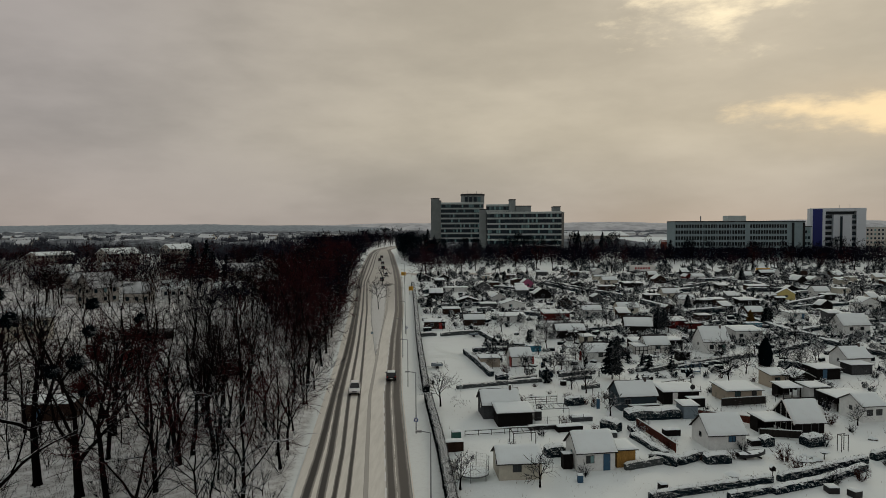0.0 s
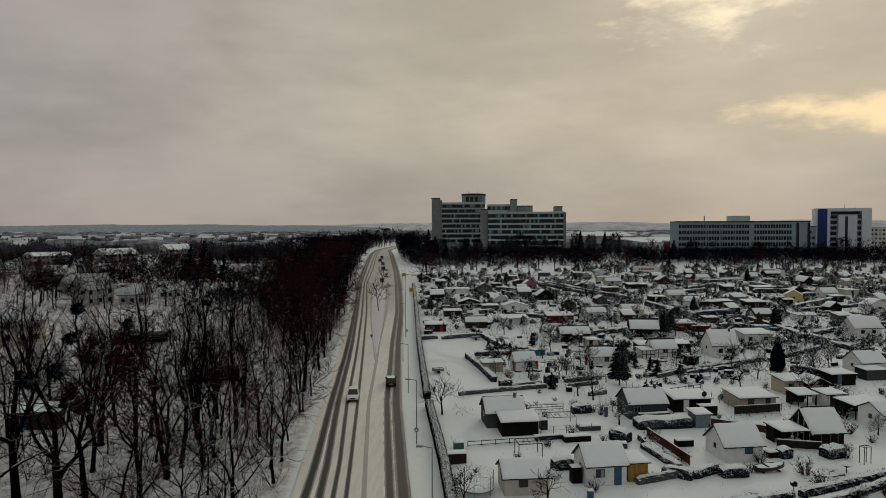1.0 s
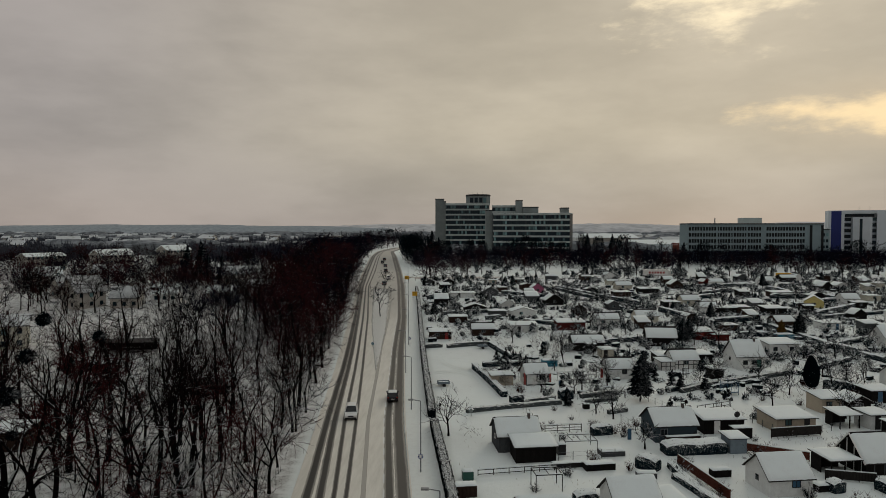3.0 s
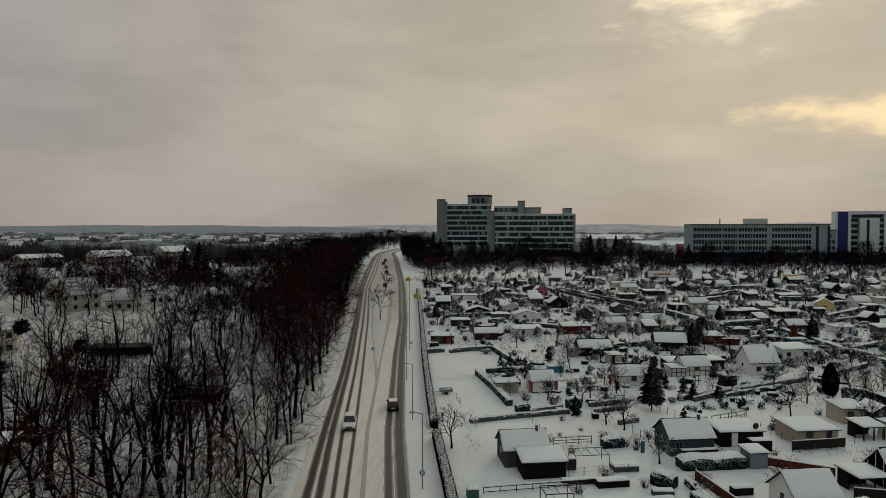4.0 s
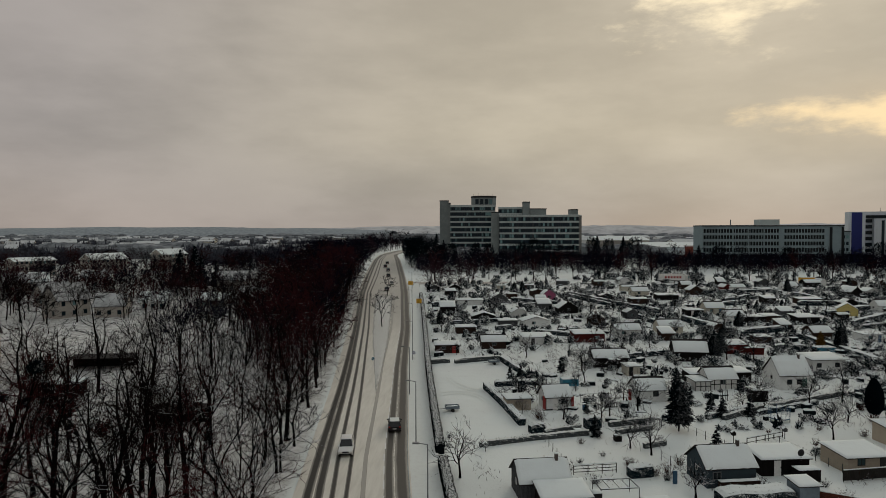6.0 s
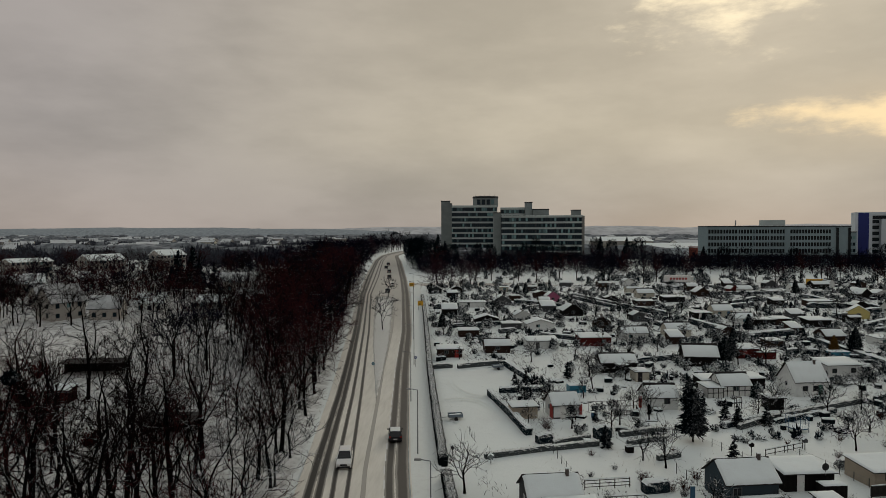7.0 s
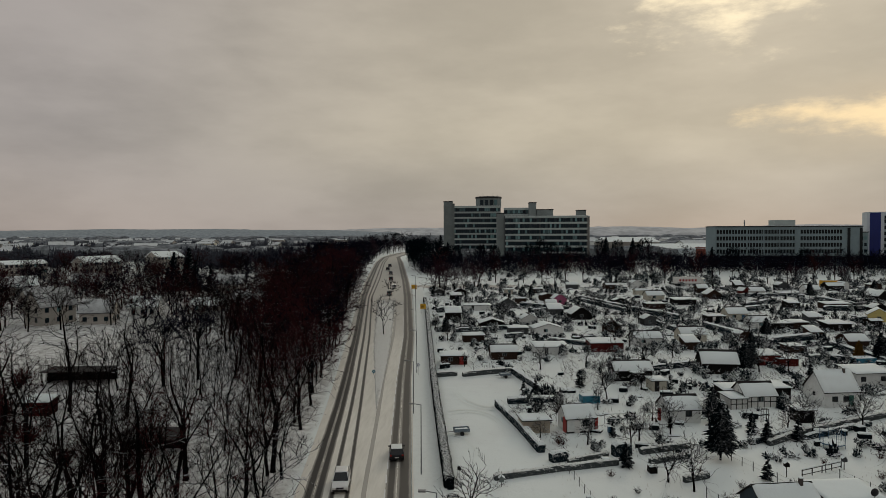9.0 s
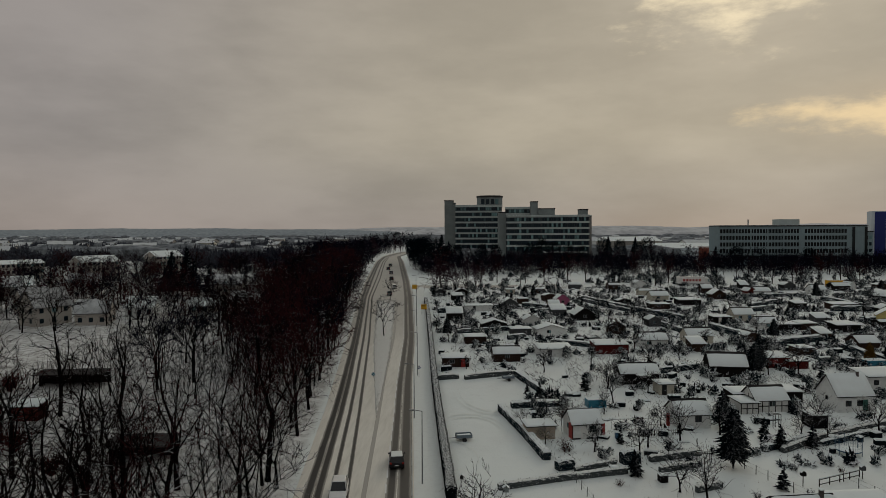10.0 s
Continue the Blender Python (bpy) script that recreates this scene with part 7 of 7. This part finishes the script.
for k in range(170):
    y = rw.uniform(244, 380)
    x = -rw.uniform(0.20, 0.72) * y - 10
    if clear_of(x, y, 0) and x < along(LEFT_EDGE, y) - 24 and not (-98 < x < -56 and y < 262) and all(math.hypot(x - a, y - b) > 10 for a, b in ((-205, 320), (-174, 330), (-156, 362))):
        plant(rw.choice(MID_WOOD + FAR_WOOD[:2]), x, y, rw.uniform(0.5, 0.9))
for k in range(42):
    y = rw.uniform(206, 262)
    x = rw.uniform(-0.72 * y - 6, -92)
    if clear_of(x, y, 0) and all(math.hypot(x - a, y - b) > 8 for a, b in ((-124, 218), (-107, 218), (-100, 230), (-80, 243), (-140, 240))):
        plant(rw.choice(MID_WOOD), x, y, rw.uniform(0.55, 0.8))
for k in range(26):
    y = rw.uniform(206, 300)
    x = rw.uniform(-0.72 * y - 6, -92)
    if clear_of(x, y, 0) and all(math.hypot(x - a, y - b) > 7 for a, b in ((-124, 218), (-107, 218), (-100, 230), (-80, 243), (-140, 240))):
        plant(FAR_WOOD[1 + k % 2], x, y, rw.uniform(0.55, 0.85))
# the wood goes on beside the road up to the crest, and closes the view behind it
for k in range(55):
    y = rw.uniform(335, 600)
    plant(rw.choice(BACK_WOOD), along(LEFT_EDGE, y) - 2.5 - 38 * rw.random() ** 1.6, y, rw.uniform(0.75, 1.15))
for k in range(34):
    plant(rw.choice(BACK_WOOD), rw.uniform(-88, -26), rw.uniform(622, 670), rw.uniform(0.8, 1.25))

# ---- trees on the island and right of the road ----
plant(MID_WOOD[1], -22.1, 200.3, 0.62, 40)
plant(MID_WOOD[1], -27.6, 262.0, 0.5, 90)
belt = random.Random(12)
for x, y, k in ((-12.6, 275, 0.9), (-8.6, 277, 0.85), (-5.0, 279, 0.75), (-1.5, 283, 0.8), (2.8, 288, 0.75), (-10.5, 282, 0.9)):
    plant(FAR_WOOD[0], x, y, k)
for y0, gap, k0, k1 in ((300, 17.0, 0.65, 0.85), (313, 10.0, 0.72, 0.95), (346, 7.0, 0.55, 0.82), (360, 6.5, 0.58, 0.85), (378, 6.5, 0.6, 0.85), (412, 8.0, 0.5, 0.8)):
    x = 6 if y0 < 305 else (-12 if y0 < 320 else -20)
    while x < 0.72 * y0 + 10:
        if belt.random() < 0.88 and clear_of(x, y0, 1, 0):
            plant(belt.choice(FAR_WOOD if y0 < 320 else BACK_WOOD), x + belt.uniform(-2, 2), y0 + belt.uniform(-4, 4), belt.uniform(k0, k1))
        x += gap * belt.uniform(0.7, 1.35)
x = -24
while x < 130:
    plant(belt.choice(BACK_WOOD), x, 398 + belt.uniform(-5, 5), belt.uniform(0.55, 0.8))
    x += belt.uniform(9, 15)
for x, y, k in ((-15, 410, 1.55), (-11, 415, 1.2), (84, 425, 1.3), (100, 425, 1.25), (128, 375, 1.1)):
    plant(TALL_FIR, x, y, k)
# dark pines at the junction and before the office block
for x, y, k in ((-27, 372, 1.05), (-23, 366, 1.2), (-29, 392, 1.2), (-24, 386, 1.3), (-19, 376, 1.15), (-31, 412, 1.25), (-26, 408, 1.35), (-17, 392, 1.2), (-33, 432, 1.2), (-12, 386, 1.0), (-6, 392, 1.0), (8, 400, 1.0),
                (16, 404, 0.95), (36, 404, 1.05), (43, 408, 1.2), (50, 408, 1.1), (57, 405, 0.9), (82, 428, 1.15), (92, 430, 1.1), (103, 430, 1.0), (108, 428, 1.15), (140, 378, 0.95), (66, 410, 0.9), (175, 374, 0.9), (228, 380, 1.1)):
    plant(PINE, x, y, k)
# twiggy masses: under the park trees, along the wood and between the houses of the town
thicket("belt_undergrowth", "dark scrub below the park trees", 42000, lambda r: (lambda x, y: (x, y) if noise.noise((x * 0.05, y * 0.05, 3.0)) > -0.2 else None)(r.uniform(-24, 285), r.uniform(345, 392)), 0.9, 2.2, 0.12, "far_wood", 0.6, 6.5)


def wood_edge(r, y0, y1, near, deep):
    y = r.uniform(y0, y1)
    return along(LEFT_EDGE, y) - near - (deep - near) * r.uniform(0, 1), y


thicket("wood_twigs", "maroon twigs of the crowns in the wood", 14000, lambda r: wood_edge(r, 150, 345, 4, 20), 0.9, 2.4, 0.05, "bark_red", 0.5, 13.5)
thicket("wood_twigs", "dark twigs of the crowns in the wood", 9000, lambda r: wood_edge(r, 150, 345, 4, 20), 1.0, 2.8, 0.055, "far_wood", 0.45, 12.5)
thicket("wood_twigs", "dark twigs of the crowns along the road", 12000, lambda r: wood_edge(r, 345, 600, 3, 60), 1.5, 4.0, 0.10, "far_wood", 0.4, 10.0)
thicket("wood_undergrowth", "bare scrub on the woodland floor", 7500, lambda r: wood_edge(r, 46, 150, 2.0, 70), 0.5, 2.4, 0.02, "bark", 0.25)
thicket("wood_undergrowth", "bare scrub on the woodland floor", 5000, lambda r: wood_edge(r, 150, 330, 3.0, 60), 1.0, 5.0, 0.05, "bark", 0.2)


def town_spot(r):
    y = 380 + 850 * r.uniform(0, 1) ** 1.3
    x = -y * r.uniform(0.16, 0.74)
    return (x, y) if noise.noise((x * 0.018, y * 0.012, 2.0)) > -0.12 and x < along(LEFT_EDGE, min(y, 540)) - 12 else None


rt2, spots = np.random.default_rng(5), []
while len(spots) < 900:
    q = town_spot(rt2)
    if q:
        spots.append((q[0], q[1], rt2.uniform(3.0, 7.5), rt2.uniform(5.0, 9.5)))
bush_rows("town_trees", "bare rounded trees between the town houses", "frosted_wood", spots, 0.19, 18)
thicket("village_twigs", "bare garden trees round the near houses", 6000, lambda r: (lambda x, y: (x, y) if noise.noise((x * 0.06, y * 0.06, 6.0)) > 0.02 and clear_of(x, y, 0) else None)(-r.uniform(70, 260), r.uniform(206, 390)), 1.2, 3.6, 0.06, "bark_red", 0.6, 7.5)
# joined far woods between the houses of the town
s = Shape()
for k in range(420):
    y = belt.uniform(430, 2400)
    x = belt.uniform(-0.74, 0.74) * y
    if -0.2 * y < x < 0.03 * y and y < 900:
        continue
    r, h = belt.uniform(8, 45), belt.uniform(5, 10)
    n = 7
    i = len(s.v)
    for ring, f, z in ((0, 1.0, 10.6), (1, 0.95, 11 + h * 0.7), (2, 0.5, 11 + h)):
        for j in range(n):
            a = 2 * math.pi * j / n
            q = belt.uniform(0.8, 1.2)
            s.v.append((x + r * f * q * math.cos(a), y + r * 0.35 * f * q * math.sin(a), z * (1 + (0.05 * belt.uniform(-1, 1) if ring else 0))))
    s.f += [(i + q * n + j, i + q * n + (j + 1) % n, i + (q + 1) * n + (j + 1) % n, i + (q + 1) * n + j) for q in range(2) for j in range(n)]
    s.f.append(tuple(i + 2 * n + j for j in range(n)))
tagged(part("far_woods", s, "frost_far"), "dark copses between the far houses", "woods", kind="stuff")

# ---- planting in the gardens ----
PLANTED = []
for x, y, h in ((-0.4, 98.3, 5.8), (2.4, 66.2, 3.2), (11.0, 66.8, 3.0), (24.1, 106.4, 5.2), (22.1, 109.0, 4.0), (50.9, 113.2, 4.8), (57.6, 121.2, 4.0), (25.0, 93.3, 3.2), (59.0, 107.6, 3.6), (27.7, 125.9, 5.2),
                (49.7, 133.1, 4.6), (24.0, 153.4, 5.2), (58.6, 88.8, 2.6),
                (22.9, 144.5, 5.0), (34.6, 188.3, 4.0), (6.7, 132.8, 2.2), (35.9, 86.1, 2.4), (29.2, 165.2, 5.0), (62.1, 174.9, 5.5), (56.5, 170.0, 5.0), (34.7, 163.5, 6.5), (97.6, 163.3, 4.2)):
    k = min(range(3), key=lambda q: abs((4.2, 5.2, 3.4)[q] - h))
    plant(ORCHARD[k], x, y, h / (4.2, 5.2, 3.4)[k])
    PLANTED.append((x, y))
for x, y, h in ((18.7, 114.9, 2.6), (40.1, 128.4, 2.8), (39.8, 123.2, 3.4), (44.4, 124.0, 3.2), (33.7, 109.9, 2.6), (18.5, 113.6, 3.0), (38.3, 132.8, 2.4)):
    plant(SMALL_FIR, x, y, h / 2.6)
    PLANTED.append((x, y))
for x, y, h in ((30.9, 116.4, 7.7), (35.9, 132.3, 5.5), (54.2, 163.4, 6.5), (57.0, 167.2, 6.0), (66.1, 188.1, 3.2), (86.2, 172.4, 6.0), (121.8, 268.0, 6.0), (150.1, 277.4, 5.5), (23.1, 269.6, 5.0),
                (20.0, 269.7, 4.5), (-6.0, 200.7, 5.0), (74.2, 198.1, 5.0), (93.8, 230.8, 3.0), (12.5, 252.0, 4.0)):
    plant(SPRUCE, x, y, h / 7.6)
    PLANTED.append((x, y))
# further huts among the trees at the back of the gardens
rh = random.Random(33)
for k in range(400):
    y = rh.uniform(172, 300)
    x = rh.uniform(along(HEDGE, y) + 6, 0.69 * y)
    if len(SHED_AT) > 122:
        break
    if clear_of(x, y, 3.2, 2.6) and all(math.hypot(x - a, y - b) > 2.5 for a, b in PLANTED):
        shed(round(x, 1), round(y, 1), rh.choice((6, 6, 8, -4, 12)), rh.uniform(3.0, 4.8), rh.uniform(2.8, 3.8), rh.uniform(1.9, 2.4), rh.choice(("x", "flat", "mono", "y", "mono")), rh.uniform(0.5, 1.7),
             rh.choice(("dark_wood", "brown_wood", "brown_wood", "grey_wood", "cream", "dark_wood")), win=rh.choice(((), (), (0.5,))))
amber = copy_thing(SPRUCE, pose(82.6, 174.2, gz(0, 174)))
amber.scale = (0.55, 0.55, 0.55)
for c in amber.children:
    if c.name.startswith("crown"):
        c.data = c.data.copy()
        c.data.materials[0] = MATS["conifer_amber"]
tagged(amber, "ochre-brown conifer in its winter colour")

# egg-shaped clipped cypress on a bare stem
cy = thing("cypress", "dark egg-shaped cypress on a bare stem", "tree", "", pose(60.3, 119.8, 0))
part("stem", Shape().bar((0, 0, -0.2), (0.25, 0, 2.2), 0.09, 0.06, 6), "bark", cy)
rng = np.random.default_rng(3)
segs = []
for _ in range(5200):
    v = rng.uniform(0, 1)
    a = rng.uniform(0, 2 * math.pi)
    r = 1.22 * math.sin(math.pi * (0.04 + 0.96 * v) ** 0.75) ** 0.6 * rng.uniform(0.8, 1.0)
    p = np.array((0.25 - 0.08 * v + r * math.cos(a), r * math.sin(a), 1.8 + 5.1 * v))
    segs.append((p, p + np.array((math.cos(a) * 0.06, math.sin(a) * 0.06, 0.26)), 0.085, 0.0, 3))
part("crown", tube_mesh("crown", segs, "conifer"), None, cy, "dense dark foliage")

OPEN = [(-9, 104, 9, 162), (12, 100, 62, 117), (22, 62, 34, 72), (2, 62, 12, 90), (3, 100, 12, 112)]
rg = random.Random(9)
n = tries = 0
while n < 600 and tries < 20000:
    tries += 1
    y = 66 + 236 * rg.random()
    x = rg.uniform(along(HEDGE, y) + 2.5, 0.70 * y + 6)
    if not in_sight(x, y, 3) or not clear_of(x, y, 0.3, 0.5) or any(math.hypot(x - a, y - b) < 2.2 for a, b in PLANTED):
        continue
    if any(a < x < c and b < y < d for a, b, c, d in OPEN) and rg.random() < 0.93 or y < 104 and rg.random() < 0.75:
        continue
    n += 1
    PLANTED.append((x, y))
    q = rg.random()
    if y > 140:
        if q < 0.19:
            plant(rg.choice(ORCHARD_FAR), x, y, rg.uniform(0.55, 1.1))
        elif q < 0.27:
            plant(SMALL_FIR, x, y, rg.uniform(0.5, 1.3))
        elif q < 0.80:
            plant(rg.choice(BUSHES), x, y, rg.uniform(0.7, 1.7))
        else:
            plant(rg.choice(SHRUBS_FAR), x, y, rg.uniform(0.7, 1.4))
    elif q < 0.36 and y > 120:
        plant(rg.choice(ORCHARD), x, y, rg.uniform(0.6, 1.15))
    elif q < 0.42 and y > 120:
        plant(SMALL_FIR, x, y, rg.uniform(0.5, 1.3))
    elif q < 0.68 and y > 104:
        plant(rg.choice(BUSHES), x, y, rg.uniform(0.45, 1.0))
    else:
        plant(rg.choice(SHRUBS), x, y, rg.uniform(0.6, 1.5))


for x, y, k in ((1.6, 71.5, 0.9), (4.0, 75.2, 0.7), (9.2, 79.5, 0.8), (13.5, 84.0, 1.2), (17.5, 88.5, 1.0), (6.5, 92.0, 0.8), (20.5, 76.0, 1.0), (27.0, 80.5, 1.1), (31.5, 75.0, 0.9), (38.0, 78.5, 1.2),
                (44.5, 84.5, 1.0), (49.0, 80.0, 0.9), (40.5, 92.5, 1.1), (33.0, 96.0, 1.0), (52.0, 95.5, 1.2), (15.0, 97.0, 1.0), (9.5, 99.5, 0.8), (46.0, 99.0, 0.9), (56.0, 86.0, 1.0), (22.5, 99.5, 0.9)):
    if clear_of(x, y, 0.4, 0.4):
        plant(rg.choice(SHRUBS), x, y, k)


for x, y, k in ((14.5, 103.5, 0.7), (17.8, 105.8, 0.6), (20.2, 102.4, 0.8), (26.5, 103.0, 0.9), (29.8, 107.5, 0.7), (33.2, 104.8, 0.6), (36.0, 108.6, 0.6), (40.2, 107.0, 0.8), (47.0, 110.5, 0.7), (53.4, 109.0, 0.9),
                (55.8, 114.6, 0.8), (59.6, 116.2, 0.7), (43.2, 115.4, 0.6), (16.0, 110.6, 0.6), (26.6, 111.6, 0.7), (37.8, 115.8, 0.9), (46.0, 106.4, 0.8), (51.2, 117.4, 0.7), (12.6, 100.8, 0.9), (24.2, 99.8, 1.1)):
    if clear_of(x, y, 0.3, 0.2):
        plant(rg.choice(SHRUBS), x, y, k)


def wire_fence(x0, y0, x1, y1, h):
    """Thin posts with two wires."""
    ob = thing("wire_fence", "thin wire fence with wooden posts in the snow", "fence", "garden fences", pose(x0, y0, gz(x0, y0)))
    L = math.hypot(x1 - x0, y1 - y0)
    n = max(2, round(L / 1.9))
    u, v = (x1 - x0) / L, (y1 - y0) / L
    for k in range(n + 1):
        d = L * k / n
        part("post", Shape().bar((u * d, v * d, -0.2), (u * d + 0.03 * math.sin(7 * k), v * d, h * (1 + 0.06 * math.sin(3 * k))), 0.05, 0.045), "grey_wood", ob)
    for z in (0.5, 0.92):
        part("wire", Shape().bar((0, 0, h * z), (u * L, v * L, h * z), 0.012, n=3), "galvanised", ob)


for row in ((30.4, 121.4, 35.6, 105.6, 1.2), (12.4, 101.8, 11.2, 111.4, 1.1), (45.0, 101.0, 41.8, 112.6, 1.1), (51.6, 100.6, 58.4, 103.6, 1.2), (28.6, 91.6, 24.8, 104.6, 1.3), (19.5, 118.9, 27.6, 121.2, 1.0), (13.2, 88.6, 20.4, 90.2, 1.2)):
    wire_fence(*row)


def garden_spot(r):
    y = 96 + 206 * r.uniform(0, 1)
    x = r.uniform(along(HEDGE, y) + 2.2, 0.70 * y + 6)
    if any(a < x < c and b < y < d for a, b, c, d in OPEN) or not clear_of(x, y, 0, -0.3):
        return None
    return (x, y) if noise.noise((x * 0.22, y * 0.16, 1.0)) + (0.12 if y > 140 else -0.12) > 0.02 else None


thicket("garden_scrub", "tangled bare bushes and perennials in the gardens", 30000, lambda r: (lambda q: q if q and q[1] < 150 else None)(garden_spot(r)), 0.22, 0.62, 0.030, "shrub", 0.75, 1.1)
thicket("garden_scrub", "tangled bare bushes further back in the gardens", 40000, lambda r: (lambda q: q if q and q[1] >= 150 else None)(garden_spot(r)), 0.25, 0.8, 0.05, "shrub", 1.0, 1.4)
# bushes along the bounds of the plots, rows running with the gardens' two directions
rb = random.Random(77)
dark_rows, grey_rows = [], []
ax, ay = math.sin(radians(-7)), math.cos(radians(-7))
for i in range(-6, 24):
    for j in range(4, 24):
        ox, oy = 13.5 * i * ay + 16.0 * j * ax, -13.5 * i * ax + 16.0 * j * ay
        for dx, dy, L in ((ax, ay, 15.0), (ay, -ax, 12.5)):
            if rb.random() < (0.26 if ox < 0.34 * oy else 0.10):
                continue
            tall = rb.uniform(0.7, 1.5)
            t = rb.uniform(0, 3)
            while t < L:
                x, y = ox + dx * t + rb.uniform(-0.7, 0.7), oy + dy * t + rb.uniform(-0.7, 0.7)
                w = rb.uniform(0.5, 1.25)
                t += w * rb.uniform(1.2, 2.6)
                if y < 112 or y > 298 or x < along(HEDGE, y) + 3 or not in_sight(x, y, 4) or not clear_of(x, y, 0.6, 0) or any(a < x < c and b < y < d for a, b, c, d in OPEN):
                    continue
                if y < 150 and rb.random() < 0.55 or rb.random() < 0.12:
                    continue
                (dark_rows if rb.random() < 0.62 else grey_rows).append((x, y, w, tall * rb.uniform(0.75, 1.4)))
for k in range(230):
    x, y = rb.uniform(10, 240), rb.uniform(303, 345)
    if x > 60 or rb.random() < 0.35:
        dark_rows.append((x, y, rb.uniform(0.9, 2.2), rb.uniform(1.4, 3.2)))
bush_rows("garden_bushes", "dark evergreen bushes along the bounds of the plots", "hedge_leaf", dark_rows, 0.33, 16)
bush_rows("garden_bushes", "bare frosted bushes along the bounds of the plots", "shrub", grey_rows, 0.36, 13)
thicket("garden_scrub", "rusty bushes and stalks in the gardens", 12000, garden_spot, 0.25, 0.7, 0.028, "shrub_rust", 0.75, 1.5)
# small snowed-over odds and ends in the gardens: beds, boxes, stacks
s, cap = Shape(), Shape()
for k in range(420):
    y = 120 + 180 * rg.random()
    x = rg.uniform(along(HEDGE, y) + 2.5, 0.70 * y + 6)
    if any(a < x < c and b < y < d for a, b, c, d in OPEN) or not clear_of(x, y, 0, 0.3):
        continue
    w, d, h = rg.uniform(0.4, 2.2), rg.uniform(0.4, 1.2), rg.uniform(0.2, 1.0) ** 1.4
    z = gz(x, y)
    i, j = len(s.v), len(cap.v)
    s.box(-w / 2, -d / 2, -0.1, w / 2, d / 2, h)
    cap.box(-w / 2 - 0.05, -d / 2 - 0.05, h + 0.003, w / 2 + 0.05, d / 2 + 0.05, h + 0.06)
    cap.v[j + 4:] = [(a * 0.75, b * 0.75, h + 0.17) for a, b, _ in cap.v[j + 4:]]
    a = rg.uniform(-0.5, 0.8)
    turned = lambda v: (x + v[0] * math.cos(a) - v[1] * math.sin(a), y + v[0] * math.sin(a) + v[1] * math.cos(a), z + v[2])
    s.v[i:], cap.v[j:] = [turned(v) for v in s.v[i:]], [turned(v) for v in cap.v[j:]]
tagged(part("garden_clutter", s, "clutter"), "stacks and boxes standing about in the gardens", "garden clutter", kind="stuff")
tagged(part("clutter_snow", cap, "snow_roof"), "caps of snow on the garden clutter", "snow", kind="stuff")
# dry stalks poking through the snow
rng = np.random.default_rng(17)
segs = []
for k in range(5200):
    y = rng.uniform(60, 150)
    x = rng.uniform(along(HEDGE, y) + 1.6, 0.70 * y + 4) if k % 3 else along(LEFT_EDGE, y) - rng.uniform(0.3, 40)
    if noise.noise((x * 0.25, y * 0.25, 5.0)) < 0.12 or not clear_of(x, y, 0, 0.1) or (-9 < x < 9 and 104 < y < 162):
        continue
    p = np.array((x, y, gz(x, y) - 0.02))
    segs.append((p, p + np.array((rng.normal(0, 0.12), rng.normal(0, 0.12), rng.uniform(0.2, 0.6))), 0.016, 0.0, 3))
tagged(part("dry_stalks", tube_mesh("dry_stalks", segs, "straw"), None), "dry brown stalks above the snow", "grass", kind="stuff")
